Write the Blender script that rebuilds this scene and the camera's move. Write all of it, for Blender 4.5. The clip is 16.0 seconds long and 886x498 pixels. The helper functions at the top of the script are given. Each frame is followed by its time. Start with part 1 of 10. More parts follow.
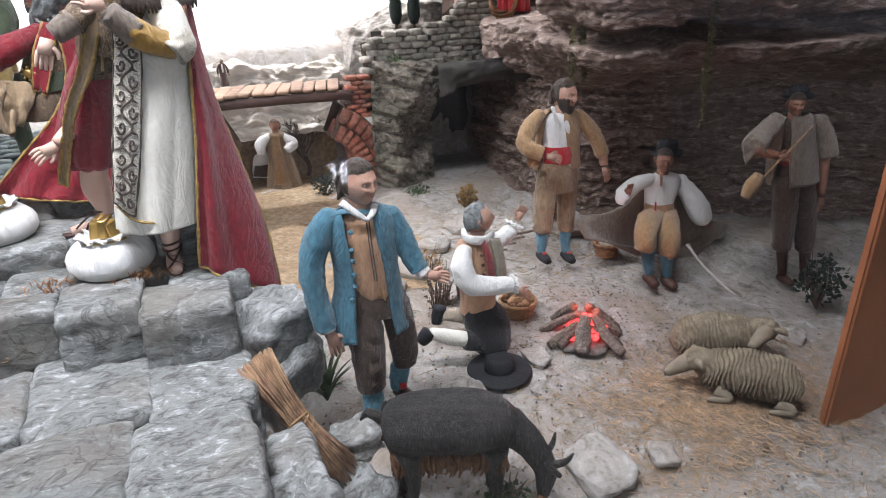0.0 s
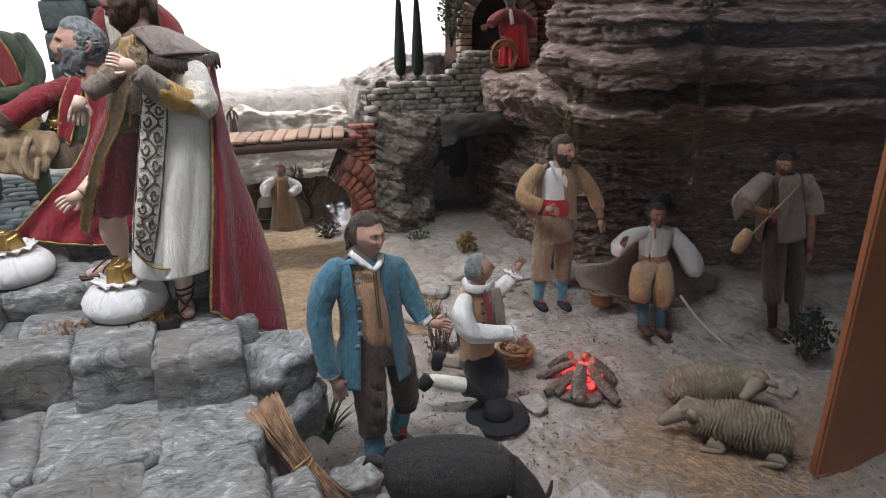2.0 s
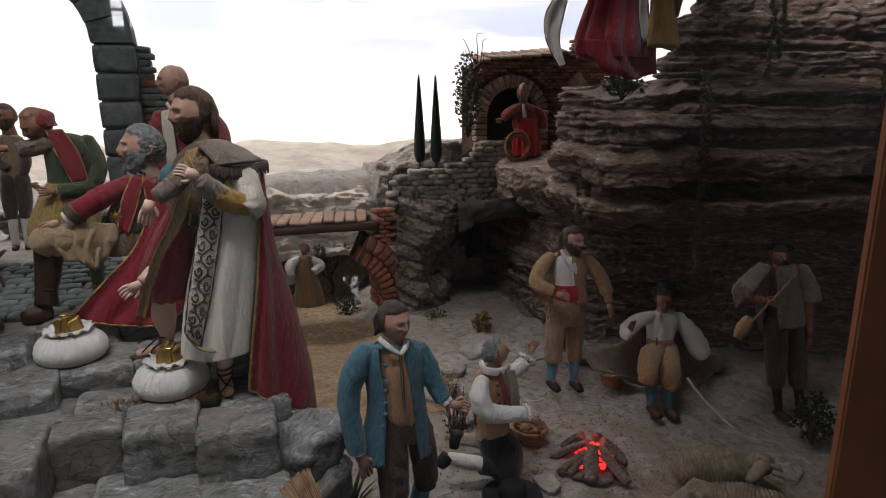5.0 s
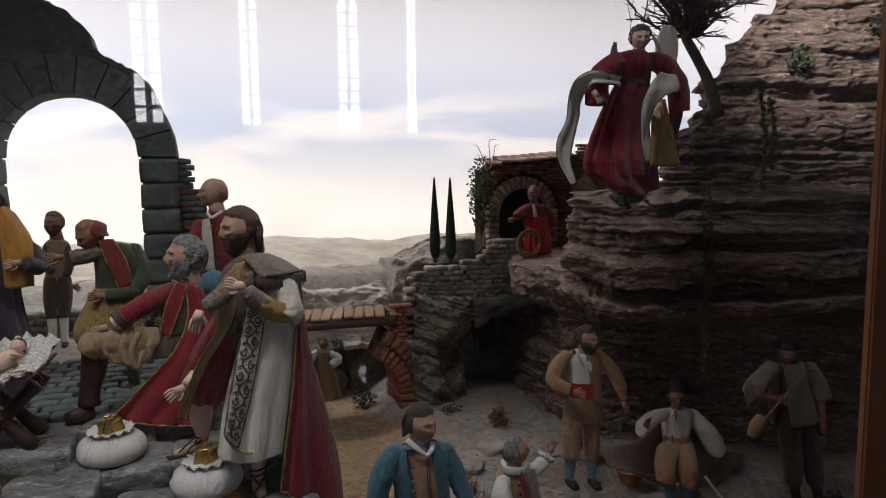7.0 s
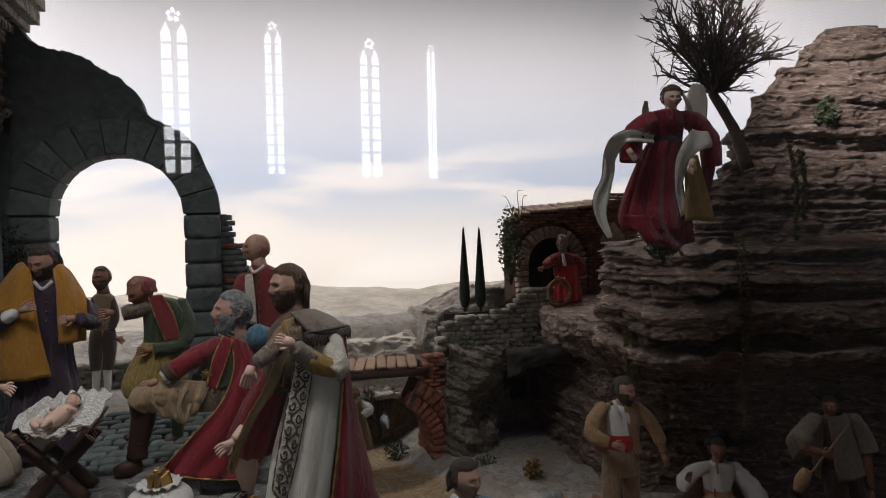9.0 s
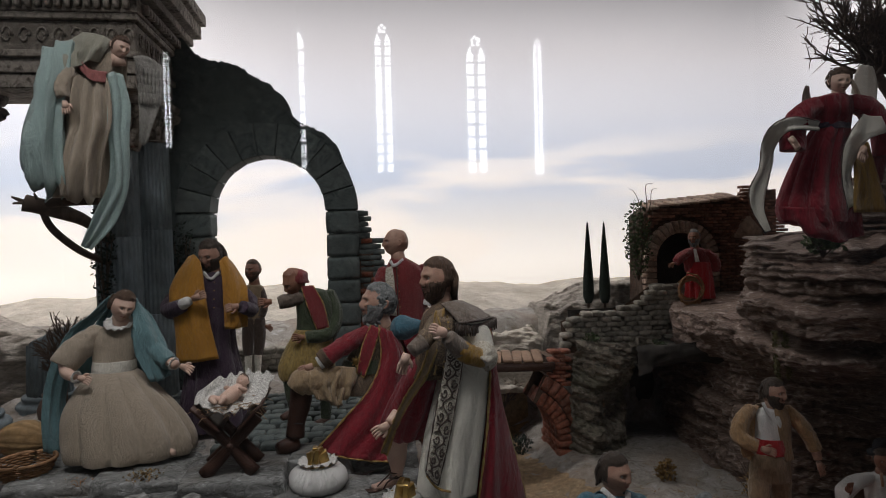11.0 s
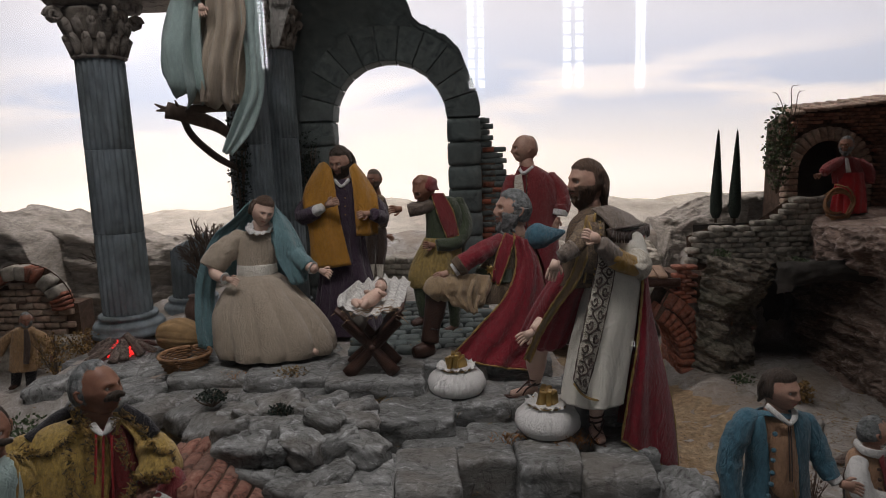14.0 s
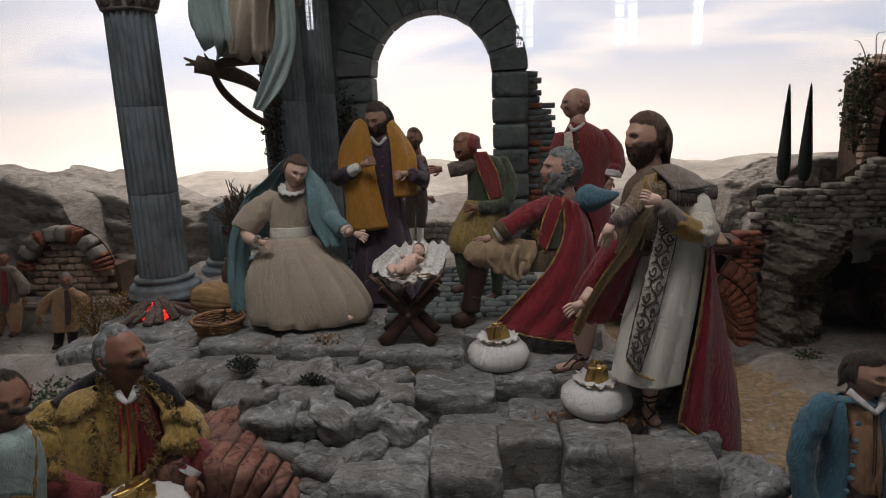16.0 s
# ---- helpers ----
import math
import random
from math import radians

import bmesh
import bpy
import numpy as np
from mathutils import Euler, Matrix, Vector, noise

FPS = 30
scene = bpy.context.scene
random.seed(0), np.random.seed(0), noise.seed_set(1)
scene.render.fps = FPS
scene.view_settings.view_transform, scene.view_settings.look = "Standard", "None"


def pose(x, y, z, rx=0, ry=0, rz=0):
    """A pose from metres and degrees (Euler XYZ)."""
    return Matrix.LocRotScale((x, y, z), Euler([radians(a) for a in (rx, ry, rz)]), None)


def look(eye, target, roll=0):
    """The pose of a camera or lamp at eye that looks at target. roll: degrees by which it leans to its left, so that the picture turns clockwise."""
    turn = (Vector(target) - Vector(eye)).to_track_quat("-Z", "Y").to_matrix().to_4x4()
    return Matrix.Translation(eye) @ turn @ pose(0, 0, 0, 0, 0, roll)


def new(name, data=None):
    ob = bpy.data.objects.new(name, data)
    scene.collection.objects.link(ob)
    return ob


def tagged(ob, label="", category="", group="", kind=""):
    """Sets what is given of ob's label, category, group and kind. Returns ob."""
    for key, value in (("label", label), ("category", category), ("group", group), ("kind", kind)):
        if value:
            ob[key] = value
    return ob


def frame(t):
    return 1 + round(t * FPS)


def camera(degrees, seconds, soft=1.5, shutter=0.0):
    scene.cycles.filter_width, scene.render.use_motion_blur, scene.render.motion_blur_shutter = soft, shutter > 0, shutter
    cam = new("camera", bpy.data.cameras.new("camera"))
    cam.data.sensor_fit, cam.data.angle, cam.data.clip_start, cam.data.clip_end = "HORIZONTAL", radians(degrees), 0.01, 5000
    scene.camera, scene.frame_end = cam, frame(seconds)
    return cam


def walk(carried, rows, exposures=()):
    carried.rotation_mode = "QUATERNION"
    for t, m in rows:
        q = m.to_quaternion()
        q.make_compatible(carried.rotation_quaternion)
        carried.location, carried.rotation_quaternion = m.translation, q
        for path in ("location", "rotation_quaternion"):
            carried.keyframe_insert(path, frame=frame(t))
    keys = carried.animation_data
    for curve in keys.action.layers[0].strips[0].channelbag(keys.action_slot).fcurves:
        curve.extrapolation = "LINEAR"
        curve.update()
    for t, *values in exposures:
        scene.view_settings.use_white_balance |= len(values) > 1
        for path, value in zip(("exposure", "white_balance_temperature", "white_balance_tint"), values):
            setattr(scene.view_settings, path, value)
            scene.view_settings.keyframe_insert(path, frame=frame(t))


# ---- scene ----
cam = camera(70.8, 16.0, 0.6)
PATH = [
    (0, (-0.014, 0.011, 1.496), (0.632, 1.725, 0.692), -2.0),
    (0.5, (-0.017, -0.002, 1.506), (0.636, 1.723, 0.732), -1.5),
    (1, (-0.025, -0.01, 1.512), (0.637, 1.724, 0.768), -1.1),
    (1.5, (-0.033, -0.014, 1.521), (0.636, 1.734, 0.816), -0.9),
    (2, (-0.037, -0.016, 1.528), (0.642, 1.736, 0.843), -0.7),
    (2.5, (-0.044, -0.022, 1.539), (0.642, 1.743, 0.896), -0.5),
    (3, (-0.052, -0.029, 1.549), (0.64, 1.753, 0.959), -0.7),
    (3.5, (-0.057, -0.044, 1.558), (0.64, 1.747, 1.004), -0.6),
    (6, (-0.112, -0.122, 1.618), (0.54, 1.736, 1.266), -0.6),
    (6.5, (-0.129, -0.137, 1.633), (0.531, 1.732, 1.37), -0.6),
    (7, (-0.137, -0.155, 1.645), (0.527, 1.721, 1.442), -0.7),
    (7.5, (-0.143, -0.167, 1.657), (0.523, 1.712, 1.5), -0.7),
    (8, (-0.161, -0.168, 1.663), (0.504, 1.716, 1.561), -1.1),
    (8.5, (-0.172, -0.171, 1.668), (0.477, 1.72, 1.601), -1.3),
    (11, (-0.271, -0.173, 1.665), (0.015, 1.806, 1.603), -1.5),
    (11.5, (-0.296, -0.168, 1.667), (-0.098, 1.821, 1.613), -1.5),
    (12, (-0.318, -0.161, 1.669), (-0.182, 1.833, 1.625), -1.4),
    (12.5, (-0.334, -0.165, 1.664), (-0.258, 1.832, 1.605), -1.6),
    (13, (-0.358, -0.162, 1.653), (-0.3, 1.834, 1.525), -1.8),
    (13.5, (-0.382, -0.161, 1.642), (-0.332, 1.828, 1.434), -2.2),
    (14, (-0.378, -0.116, 1.634), (-0.378, 1.86, 1.325), -1.9),
    (14.5, (-0.367, -0.067, 1.626), (-0.439, 1.898, 1.262), -1.8),
    (15, (-0.363, -0.05, 1.623), (-0.485, 1.907, 1.233), -2.3),
    (15.5, (-0.367, -0.04, 1.623), (-0.503, 1.915, 1.221), -2.3),
    (16, (-0.372, -0.024, 1.618), (-0.519, 1.926, 1.199), -2.2),
]
EXPOSURES = [(0, 2.68, 5950, 15), (1.5, 2.28, 6000, 15), (3.5, 1.33, 6300, 17), (6, 0.55, 6500, 17), (8.5, 0.26, 6500, 16), (11, 0.21, 6500, 15), (12.5, 0.15, 6550, 16), (14, 0.35, 6600, 18), (16, 0.4, 6650, 18)]
walk(cam, [(t, look(eye, target, roll)) for t, eye, target, roll in PATH], EXPOSURES)

# ---- light ----
world = bpy.data.worlds.new("church_air")
world.use_nodes = True
world.node_tree.nodes["Background"].inputs[0].default_value = (0.75, 0.82, 0.95, 1)
world.node_tree.nodes["Background"].inputs[1].default_value = 0.015
scene.world = world


def area_lamp(name, eye, target, sx, sy, watts, colour, spread=180):
    data = bpy.data.lights.new(name, "AREA")
    data.shape, data.size, data.size_y, data.energy, data.color = "RECTANGLE", sx, sy, watts, colour
    data.spread = radians(spread)
    ob = new(name, data)
    ob.matrix_world = look(eye, target)
    return ob


# strip lamps under the lid of the display case: one washes the painted sky, one the front
area_lamp("sky_strip_lamp", (0.0, 2.55, 2.85), (0.0, 3.0, 1.4), 4.2, 0.12, 26, (1.0, 0.97, 0.93))
area_lamp("front_strip_lamp", (-0.50, 0.66, 2.86), (-0.42, 0.96, 1.0), 1.7, 0.12, 6.6, (1.0, 0.985, 0.96), 105)
# unseen fill light, added to brighten the upper cliff
area_lamp("cliff_fill_light", (0.75, 0.72, 2.82), (1.6, 1.25, 2.25), 0.3, 0.14, 3.2, (1.0, 0.97, 0.94), 60)
# two unseen fill lights, added to brighten the ends of the painted sky
area_lamp("sky_end_fill", (2.9, 2.25, 2.95), (3.5, 2.8, 2.3), 1.4, 0.12, 12, (1.0, 0.97, 0.93))
area_lamp("sky_end_fill", (-1.9, 2.35, 2.95), (-2.2, 2.9, 1.8), 1.6, 0.12, 14, (1.0, 0.97, 0.93))


# ---- materials ----
def rgb(c):
    return (*c, 1.0)


def mat(name, col, rough=0.85, var=0.3, scale=30.0, bump=0.3, bscale=220.0, col2=None, amount=0.4, scale2=9.0,
        stretch=(1, 1, 1), metal=0.0, sheen=0.0, weave=0.0, spread=0.0, dist=0.004, brush=None, brushed=0.6):
    """A procedural surface: grain at one scale, stains of col2 at a larger one, relief, and a weave for cloth."""
    m = bpy.data.materials.new(name)
    m.use_nodes = True
    nt = m.node_tree
    n, l = nt.nodes, nt.links
    b = n["Principled BSDF"]
    b.inputs["Roughness"].default_value, b.inputs["Metallic"].default_value = rough, metal
    b.inputs["Specular IOR Level"].default_value = 0.3
    if sheen:
        b.inputs["Sheen Weight"].default_value = sheen
    co = n.new("ShaderNodeTexCoord")
    mp = n.new("ShaderNodeMapping")
    mp.inputs["Scale"].default_value = stretch
    info = n.new("ShaderNodeObjectInfo")
    shift = n.new("ShaderNodeVectorMath")
    shift.operation = "MULTIPLY_ADD"
    l.new(info.outputs["Random"], shift.inputs[0])
    shift.inputs[1].default_value = (3.1, 5.3, 7.7)
    l.new(co.outputs["Object"], shift.inputs[2])
    l.new(shift.outputs[0], mp.inputs["Vector"])

    def noise_tex(s, detail=5, r=0.6):
        t = n.new("ShaderNodeTexNoise")
        t.inputs["Scale"].default_value, t.inputs["Detail"].default_value, t.inputs["Roughness"].default_value = s, detail, r
        l.new(mp.outputs[0], t.inputs["Vector"])
        return t

    fine, wide = noise_tex(scale), noise_tex(scale2, 4)
    ramp = n.new("ShaderNodeMapRange")
    ramp.inputs[1].default_value, ramp.inputs[2].default_value = 0.3, 0.7
    ramp.inputs[3].default_value, ramp.inputs[4].default_value = 1 - var, 1 + var
    l.new(fine.outputs["Fac"], ramp.inputs[0])
    stain = n.new("ShaderNodeMapRange")
    stain.inputs[1].default_value, stain.inputs[2].default_value = 0.42, 0.62
    stain.inputs[3].default_value, stain.inputs[4].default_value = 0.0, amount
    l.new(wide.outputs["Fac"], stain.inputs[0])
    mix = n.new("ShaderNodeMix")
    mix.data_type = "RGBA"
    mix.inputs[6].default_value = rgb(col)
    mix.inputs[7].default_value = rgb(col2 if col2 else [c * 0.6 for c in col])
    l.new(stain.outputs[0], mix.inputs[0])
    mul = n.new("ShaderNodeVectorMath")
    mul.operation = "SCALE"
    l.new(mix.outputs[2], mul.inputs[0])
    l.new(ramp.outputs[0], mul.inputs["Scale"])
    colour = mul
    if spread:
        rnd = n.new("ShaderNodeMapRange")
        rnd.inputs[3].default_value, rnd.inputs[4].default_value = 1 - spread, 1 + spread
        l.new(info.outputs["Random"], rnd.inputs[0])
        colour = n.new("ShaderNodeVectorMath")
        colour.operation = "SCALE"
        l.new(mul.outputs[0], colour.inputs[0])
        l.new(rnd.outputs[0], colour.inputs["Scale"])
    relief = noise_tex(bscale, 6, 0.65)
    height = relief.outputs["Fac"]
    last = colour.outputs[0]
    if brush:
        streak = noise_tex(bscale * 0.55, 6, 0.7)
        high = n.new("ShaderNodeMapRange")
        high.inputs[1].default_value, high.inputs[2].default_value, high.inputs[4].default_value = 0.50, 0.68, brushed
        l.new(streak.outputs["Fac"], high.inputs[0])
        dab = n.new("ShaderNodeMix")
        dab.data_type = "RGBA"
        dab.inputs[7].default_value = rgb(brush)
        l.new(high.outputs[0], dab.inputs[0])
        l.new(last, dab.inputs[6])
        last = dab.outputs[2]
        height = streak.outputs["Fac"]
    l.new(last, b.inputs["Base Color"])
    if weave:
        wv = n.new("ShaderNodeTexWave")
        wv.bands_direction = "DIAGONAL"
        wv.inputs["Scale"].default_value, wv.inputs["Distortion"].default_value = weave, 3.0
        l.new(co.outputs["Object"], wv.inputs["Vector"])
        ad = n.new("ShaderNodeMath")
        ad.operation = "MULTIPLY_ADD"
        l.new(wv.outputs["Fac"], ad.inputs[0])
        ad.inputs[1].default_value = 0.5
        l.new(height, ad.inputs[2])
        height = ad.outputs[0]
    bm_ = n.new("ShaderNodeBump")
    bm_.inputs["Strength"].default_value, bm_.inputs["Distance"].default_value = bump, dist
    l.new(height, bm_.inputs["Height"])
    l.new(bm_.outputs[0], b.inputs["Normal"])
    return m


def rock(name, dark, mid, light, scale=30.0, stretch=(1, 1, 1), tint=None, edge=0.6, relief=0.008, spread=0.12, cracks=0.4):
    """Painted plaster rock: dark wash, a middle coat, pale dry-brushing on crests and worn edges, fine cracks."""
    m = bpy.data.materials.new(name)
    m.use_nodes = True
    nt = m.node_tree
    n, l = nt.nodes, nt.links
    b = n["Principled BSDF"]
    b.inputs["Roughness"].default_value, b.inputs["Specular IOR Level"].default_value = 0.85, 0.25
    co, mp, info = n.new("ShaderNodeTexCoord"), n.new("ShaderNodeMapping"), n.new("ShaderNodeObjectInfo")
    mp.inputs["Scale"].default_value, mp.inputs["Rotation"].default_value = stretch, (0.15, 0.2, 0.35)
    shift = n.new("ShaderNodeVectorMath")
    shift.operation = "MULTIPLY_ADD"
    l.new(info.outputs["Random"], shift.inputs[0])
    shift.inputs[1].default_value = (3.1, 5.3, 7.7)
    l.new(co.outputs["Object"], shift.inputs[2])
    l.new(shift.outputs[0], mp.inputs["Vector"])

    def grain(size, detail, rough, warp):
        t = n.new("ShaderNodeTexNoise")
        for k, v in (("Scale", size), ("Detail", detail), ("Roughness", rough), ("Distortion", warp)):
            t.inputs[k].default_value = v
        l.new(mp.outputs[0], t.inputs["Vector"])
        return t.outputs["Fac"]

    def calc(op, a, v, c=0.0):
        t = n.new("ShaderNodeMath")
        t.operation = op
        for k, q in enumerate((a, v, c)):
            if isinstance(q, (int, float)):
                t.inputs[k].default_value = q
            else:
                l.new(q, t.inputs[k])
        return t.outputs[0]

    def span(a, lo, hi, to=1.0, start=0.0):
        t = n.new("ShaderNodeMapRange")
        for k, q in ((1, lo), (2, hi), (3, start), (4, to)):
            t.inputs[k].default_value = q
        l.new(a, t.inputs[0])
        return t.outputs[0]

    def blend(f, a, v):
        t = n.new("ShaderNodeMix")
        t.data_type = "RGBA"
        l.new(f, t.inputs[0])
        for k, q in ((6, a), (7, v)):
            if isinstance(q, tuple):
                t.inputs[k].default_value = rgb(q)
            else:
                l.new(q, t.inputs[k])
        return t.outputs[2]

    strokes, fine, wide = grain(scale, 8, 0.66, 1.2), grain(scale * 7, 4, 0.7, 0.0), grain(5.0, 3, 0.5, 0.4)
    height = calc("MULTIPLY_ADD", fine, 0.32, calc("MULTIPLY", strokes, 0.68))
    ramp = n.new("ShaderNodeValToRGB")
    l.new(height, ramp.inputs[0])
    e = ramp.color_ramp.elements
    e[0].position, e[0].color = 0.40, rgb(dark)
    e[1].position, e[1].color = 0.64, rgb(light)
    for at_, c in ((0.47, mid), (0.545, tuple(1.15 * v for v in mid))):
        e.new(at_).color = rgb(c)
    colour = ramp.outputs[0]
    if tint:
        colour = blend(span(wide, 0.48, 0.66, 0.55), colour, tint)
    if edge:
        worn = calc("MULTIPLY", span(n.new("ShaderNodeNewGeometry").outputs["Pointiness"], 0.515, 0.60, edge), span(strokes, 0.38, 0.55))
        colour = blend(worn, colour, light)
    crack = span(calc("ABSOLUTE", calc("SUBTRACT", grain(scale * 0.28, 5, 0.6, 1.6), 0.5), 0.0), 0.004, 0.016, 1.0, 0.0)
    colour = blend(calc("MULTIPLY_ADD", crack, cracks, 1 - cracks), tuple(0.5 * v for v in dark), colour)
    vary = n.new("ShaderNodeVectorMath")
    vary.operation = "SCALE"
    l.new(colour, vary.inputs[0])
    l.new(span(info.outputs["Random"], 0.0, 1.0, 1 + spread, 1 - spread), vary.inputs["Scale"])
    l.new(vary.outputs[0], b.inputs["Base Color"])
    bump = n.new("ShaderNodeBump")
    bump.inputs["Strength"].default_value, bump.inputs["Distance"].default_value = 1.0, relief
    l.new(calc("MULTIPLY_ADD", crack, 0.5 * cracks, height), bump.inputs["Height"])
    l.new(bump.outputs[0], b.inputs["Normal"])
    return m


def glow(name, col, strength):
    m = bpy.data.materials.new(name)
    m.use_nodes = True
    b = m.node_tree.nodes["Principled BSDF"]
    b.inputs["Base Color"].default_value = rgb(col)
    b.inputs["Emission Color"].default_value = rgb(col)
    b.inputs["Emission Strength"].default_value = strength
    return m


STONE = rock("painted_grey_stone", (0.085, 0.085, 0.08), (0.165, 0.168, 0.163), (0.43, 0.44, 0.44), 30, (1, 1.9, 1.7), (0.15, 0.13, 0.11), 0.7, 0.005, 0.14, 0.45)
ROCK = rock("brown_cliff_rock", (0.075, 0.05, 0.038), (0.185, 0.13, 0.105), (0.48, 0.42, 0.38), 22, (1, 1, 3.2), (0.13, 0.095, 0.075), 0.6, 0.008, 0.0, 0.35)
DARKROCK = rock("mossy_dark_rock", (0.055, 0.052, 0.042), (0.165, 0.142, 0.112), (0.38, 0.35, 0.31), 22, (1, 1, 2.2), (0.085, 0.09, 0.06), 0.7, 0.012, 0.0)
GROUND = rock("sandy_ground", (0.16, 0.14, 0.115), (0.27, 0.25, 0.23), (0.45, 0.44, 0.43), 26, (1, 1, 1), (0.24, 0.185, 0.14), 0.2, 0.007, 0.0, 0.0)
EARTH = mat("path_earth", (0.27, 0.185, 0.11), 0.95, 0.4, 60, 1.0, 110, (0.36, 0.28, 0.18), 0.6, 9, dist=0.008)
HILL = mat("pale_hill_relief", (0.58, 0.53, 0.46), 0.95, 0.2, 16, 0.9, 40, (0.44, 0.39, 0.33), 0.7, 5, (1, 1, 3.0), dist=0.012)
RUIN = rock("slate_green_ashlar", (0.055, 0.066, 0.066), (0.085, 0.104, 0.102), (0.16, 0.18, 0.175), 24, (1, 1, 1), (0.105, 0.118, 0.113), 0.35, 0.003, 0.12, 0.15)
COLUMN = mat("blue_grey_fluted_stone", (0.18, 0.215, 0.235), 0.85, 0.3, 34, 0.8, 120, (0.085, 0.10, 0.095), 0.65, 9, (1, 1, 0.5), dist=0.006, brush=(0.28, 0.31, 0.32), brushed=0.35)
CARVED = rock("weathered_carved_stone", (0.075, 0.06, 0.05), (0.165, 0.145, 0.122), (0.36, 0.32, 0.28), 40, (1, 1, 1), (0.13, 0.105, 0.085), 0.8, 0.004, 0.1, 0.2)
BRICK = mat("old_red_brick", (0.27, 0.085, 0.05), 0.92, 0.4, 70, 1.0, 150, (0.18, 0.085, 0.06), 0.6, 18, spread=0.3, dist=0.007, brush=(0.40, 0.26, 0.20), brushed=0.35)
BRICKPALE = mat("pale_door_brick", (0.36, 0.28, 0.22), 0.92, 0.35, 60, 0.7, 180, (0.30, 0.18, 0.13), 0.6, 18, spread=0.25, dist=0.005)
VAULTBRICK = rock("weathered_vault_brick", (0.07, 0.035, 0.027), (0.19, 0.072, 0.05), (0.34, 0.21, 0.165), 36, (1, 1, 1), (0.12, 0.085, 0.07), 0.6, 0.005, 0.2, 0.3)
HOUSEBRICK = mat("brown_house_brick", (0.21, 0.10, 0.068), 0.92, 0.4, 70, 1.0, 150, (0.17, 0.10, 0.075), 0.6, 18, spread=0.35, dist=0.006, brush=(0.34, 0.24, 0.19), brushed=0.45)
MORTAR = mat("dusty_mortar", (0.11, 0.07, 0.05), 0.95, 0.4, 60, 1.0, 160, dist=0.006)
WALLSTONE = mat("dry_wall_stone", (0.27, 0.245, 0.21), 0.92, 0.4, 50, 0.8, 150, (0.16, 0.15, 0.12), 0.5, 14, spread=0.25, dist=0.006)
TIMBER = mat("weathered_timber", (0.30, 0.19, 0.125), 0.8, 0.4, 30, 0.6, 120, (0.20, 0.12, 0.08), 0.6, 12, (1, 6, 6), spread=0.2, dist=0.004)
CASEWOOD = mat("brown_case_post_paint", (0.30, 0.115, 0.05), 0.55, 0.12, 20, 0.15, 200, (0.22, 0.08, 0.035), 0.5, 5, dist=0.002)
BLUEPAINT = mat("blue_case_trim", (0.06, 0.13, 0.34), 0.6, 0.15, 20, 0.1, 200)
FLOORSTONE = mat("church_floor_stone", (0.12, 0.11, 0.10), 0.6, 0.2, 2, 0.1, 20, scale2=0.6)
POLISHED = mat("polished_reflector", (0.10, 0.09, 0.085), 0.04, 0.2, 2, 0.0, 20, scale2=0.6)
CHURCHSTONE = mat("church_wall_stone", (0.22, 0.21, 0.20), 0.9, 0.2, 2, 0.2, 20, scale2=0.6)
# near-black colour that stands in for shade in the cave and the doorway
SHADE_PAINT = mat("painted_shade", (0.05, 0.045, 0.04), 0.95, 0.4, 30, 0.8, 80)


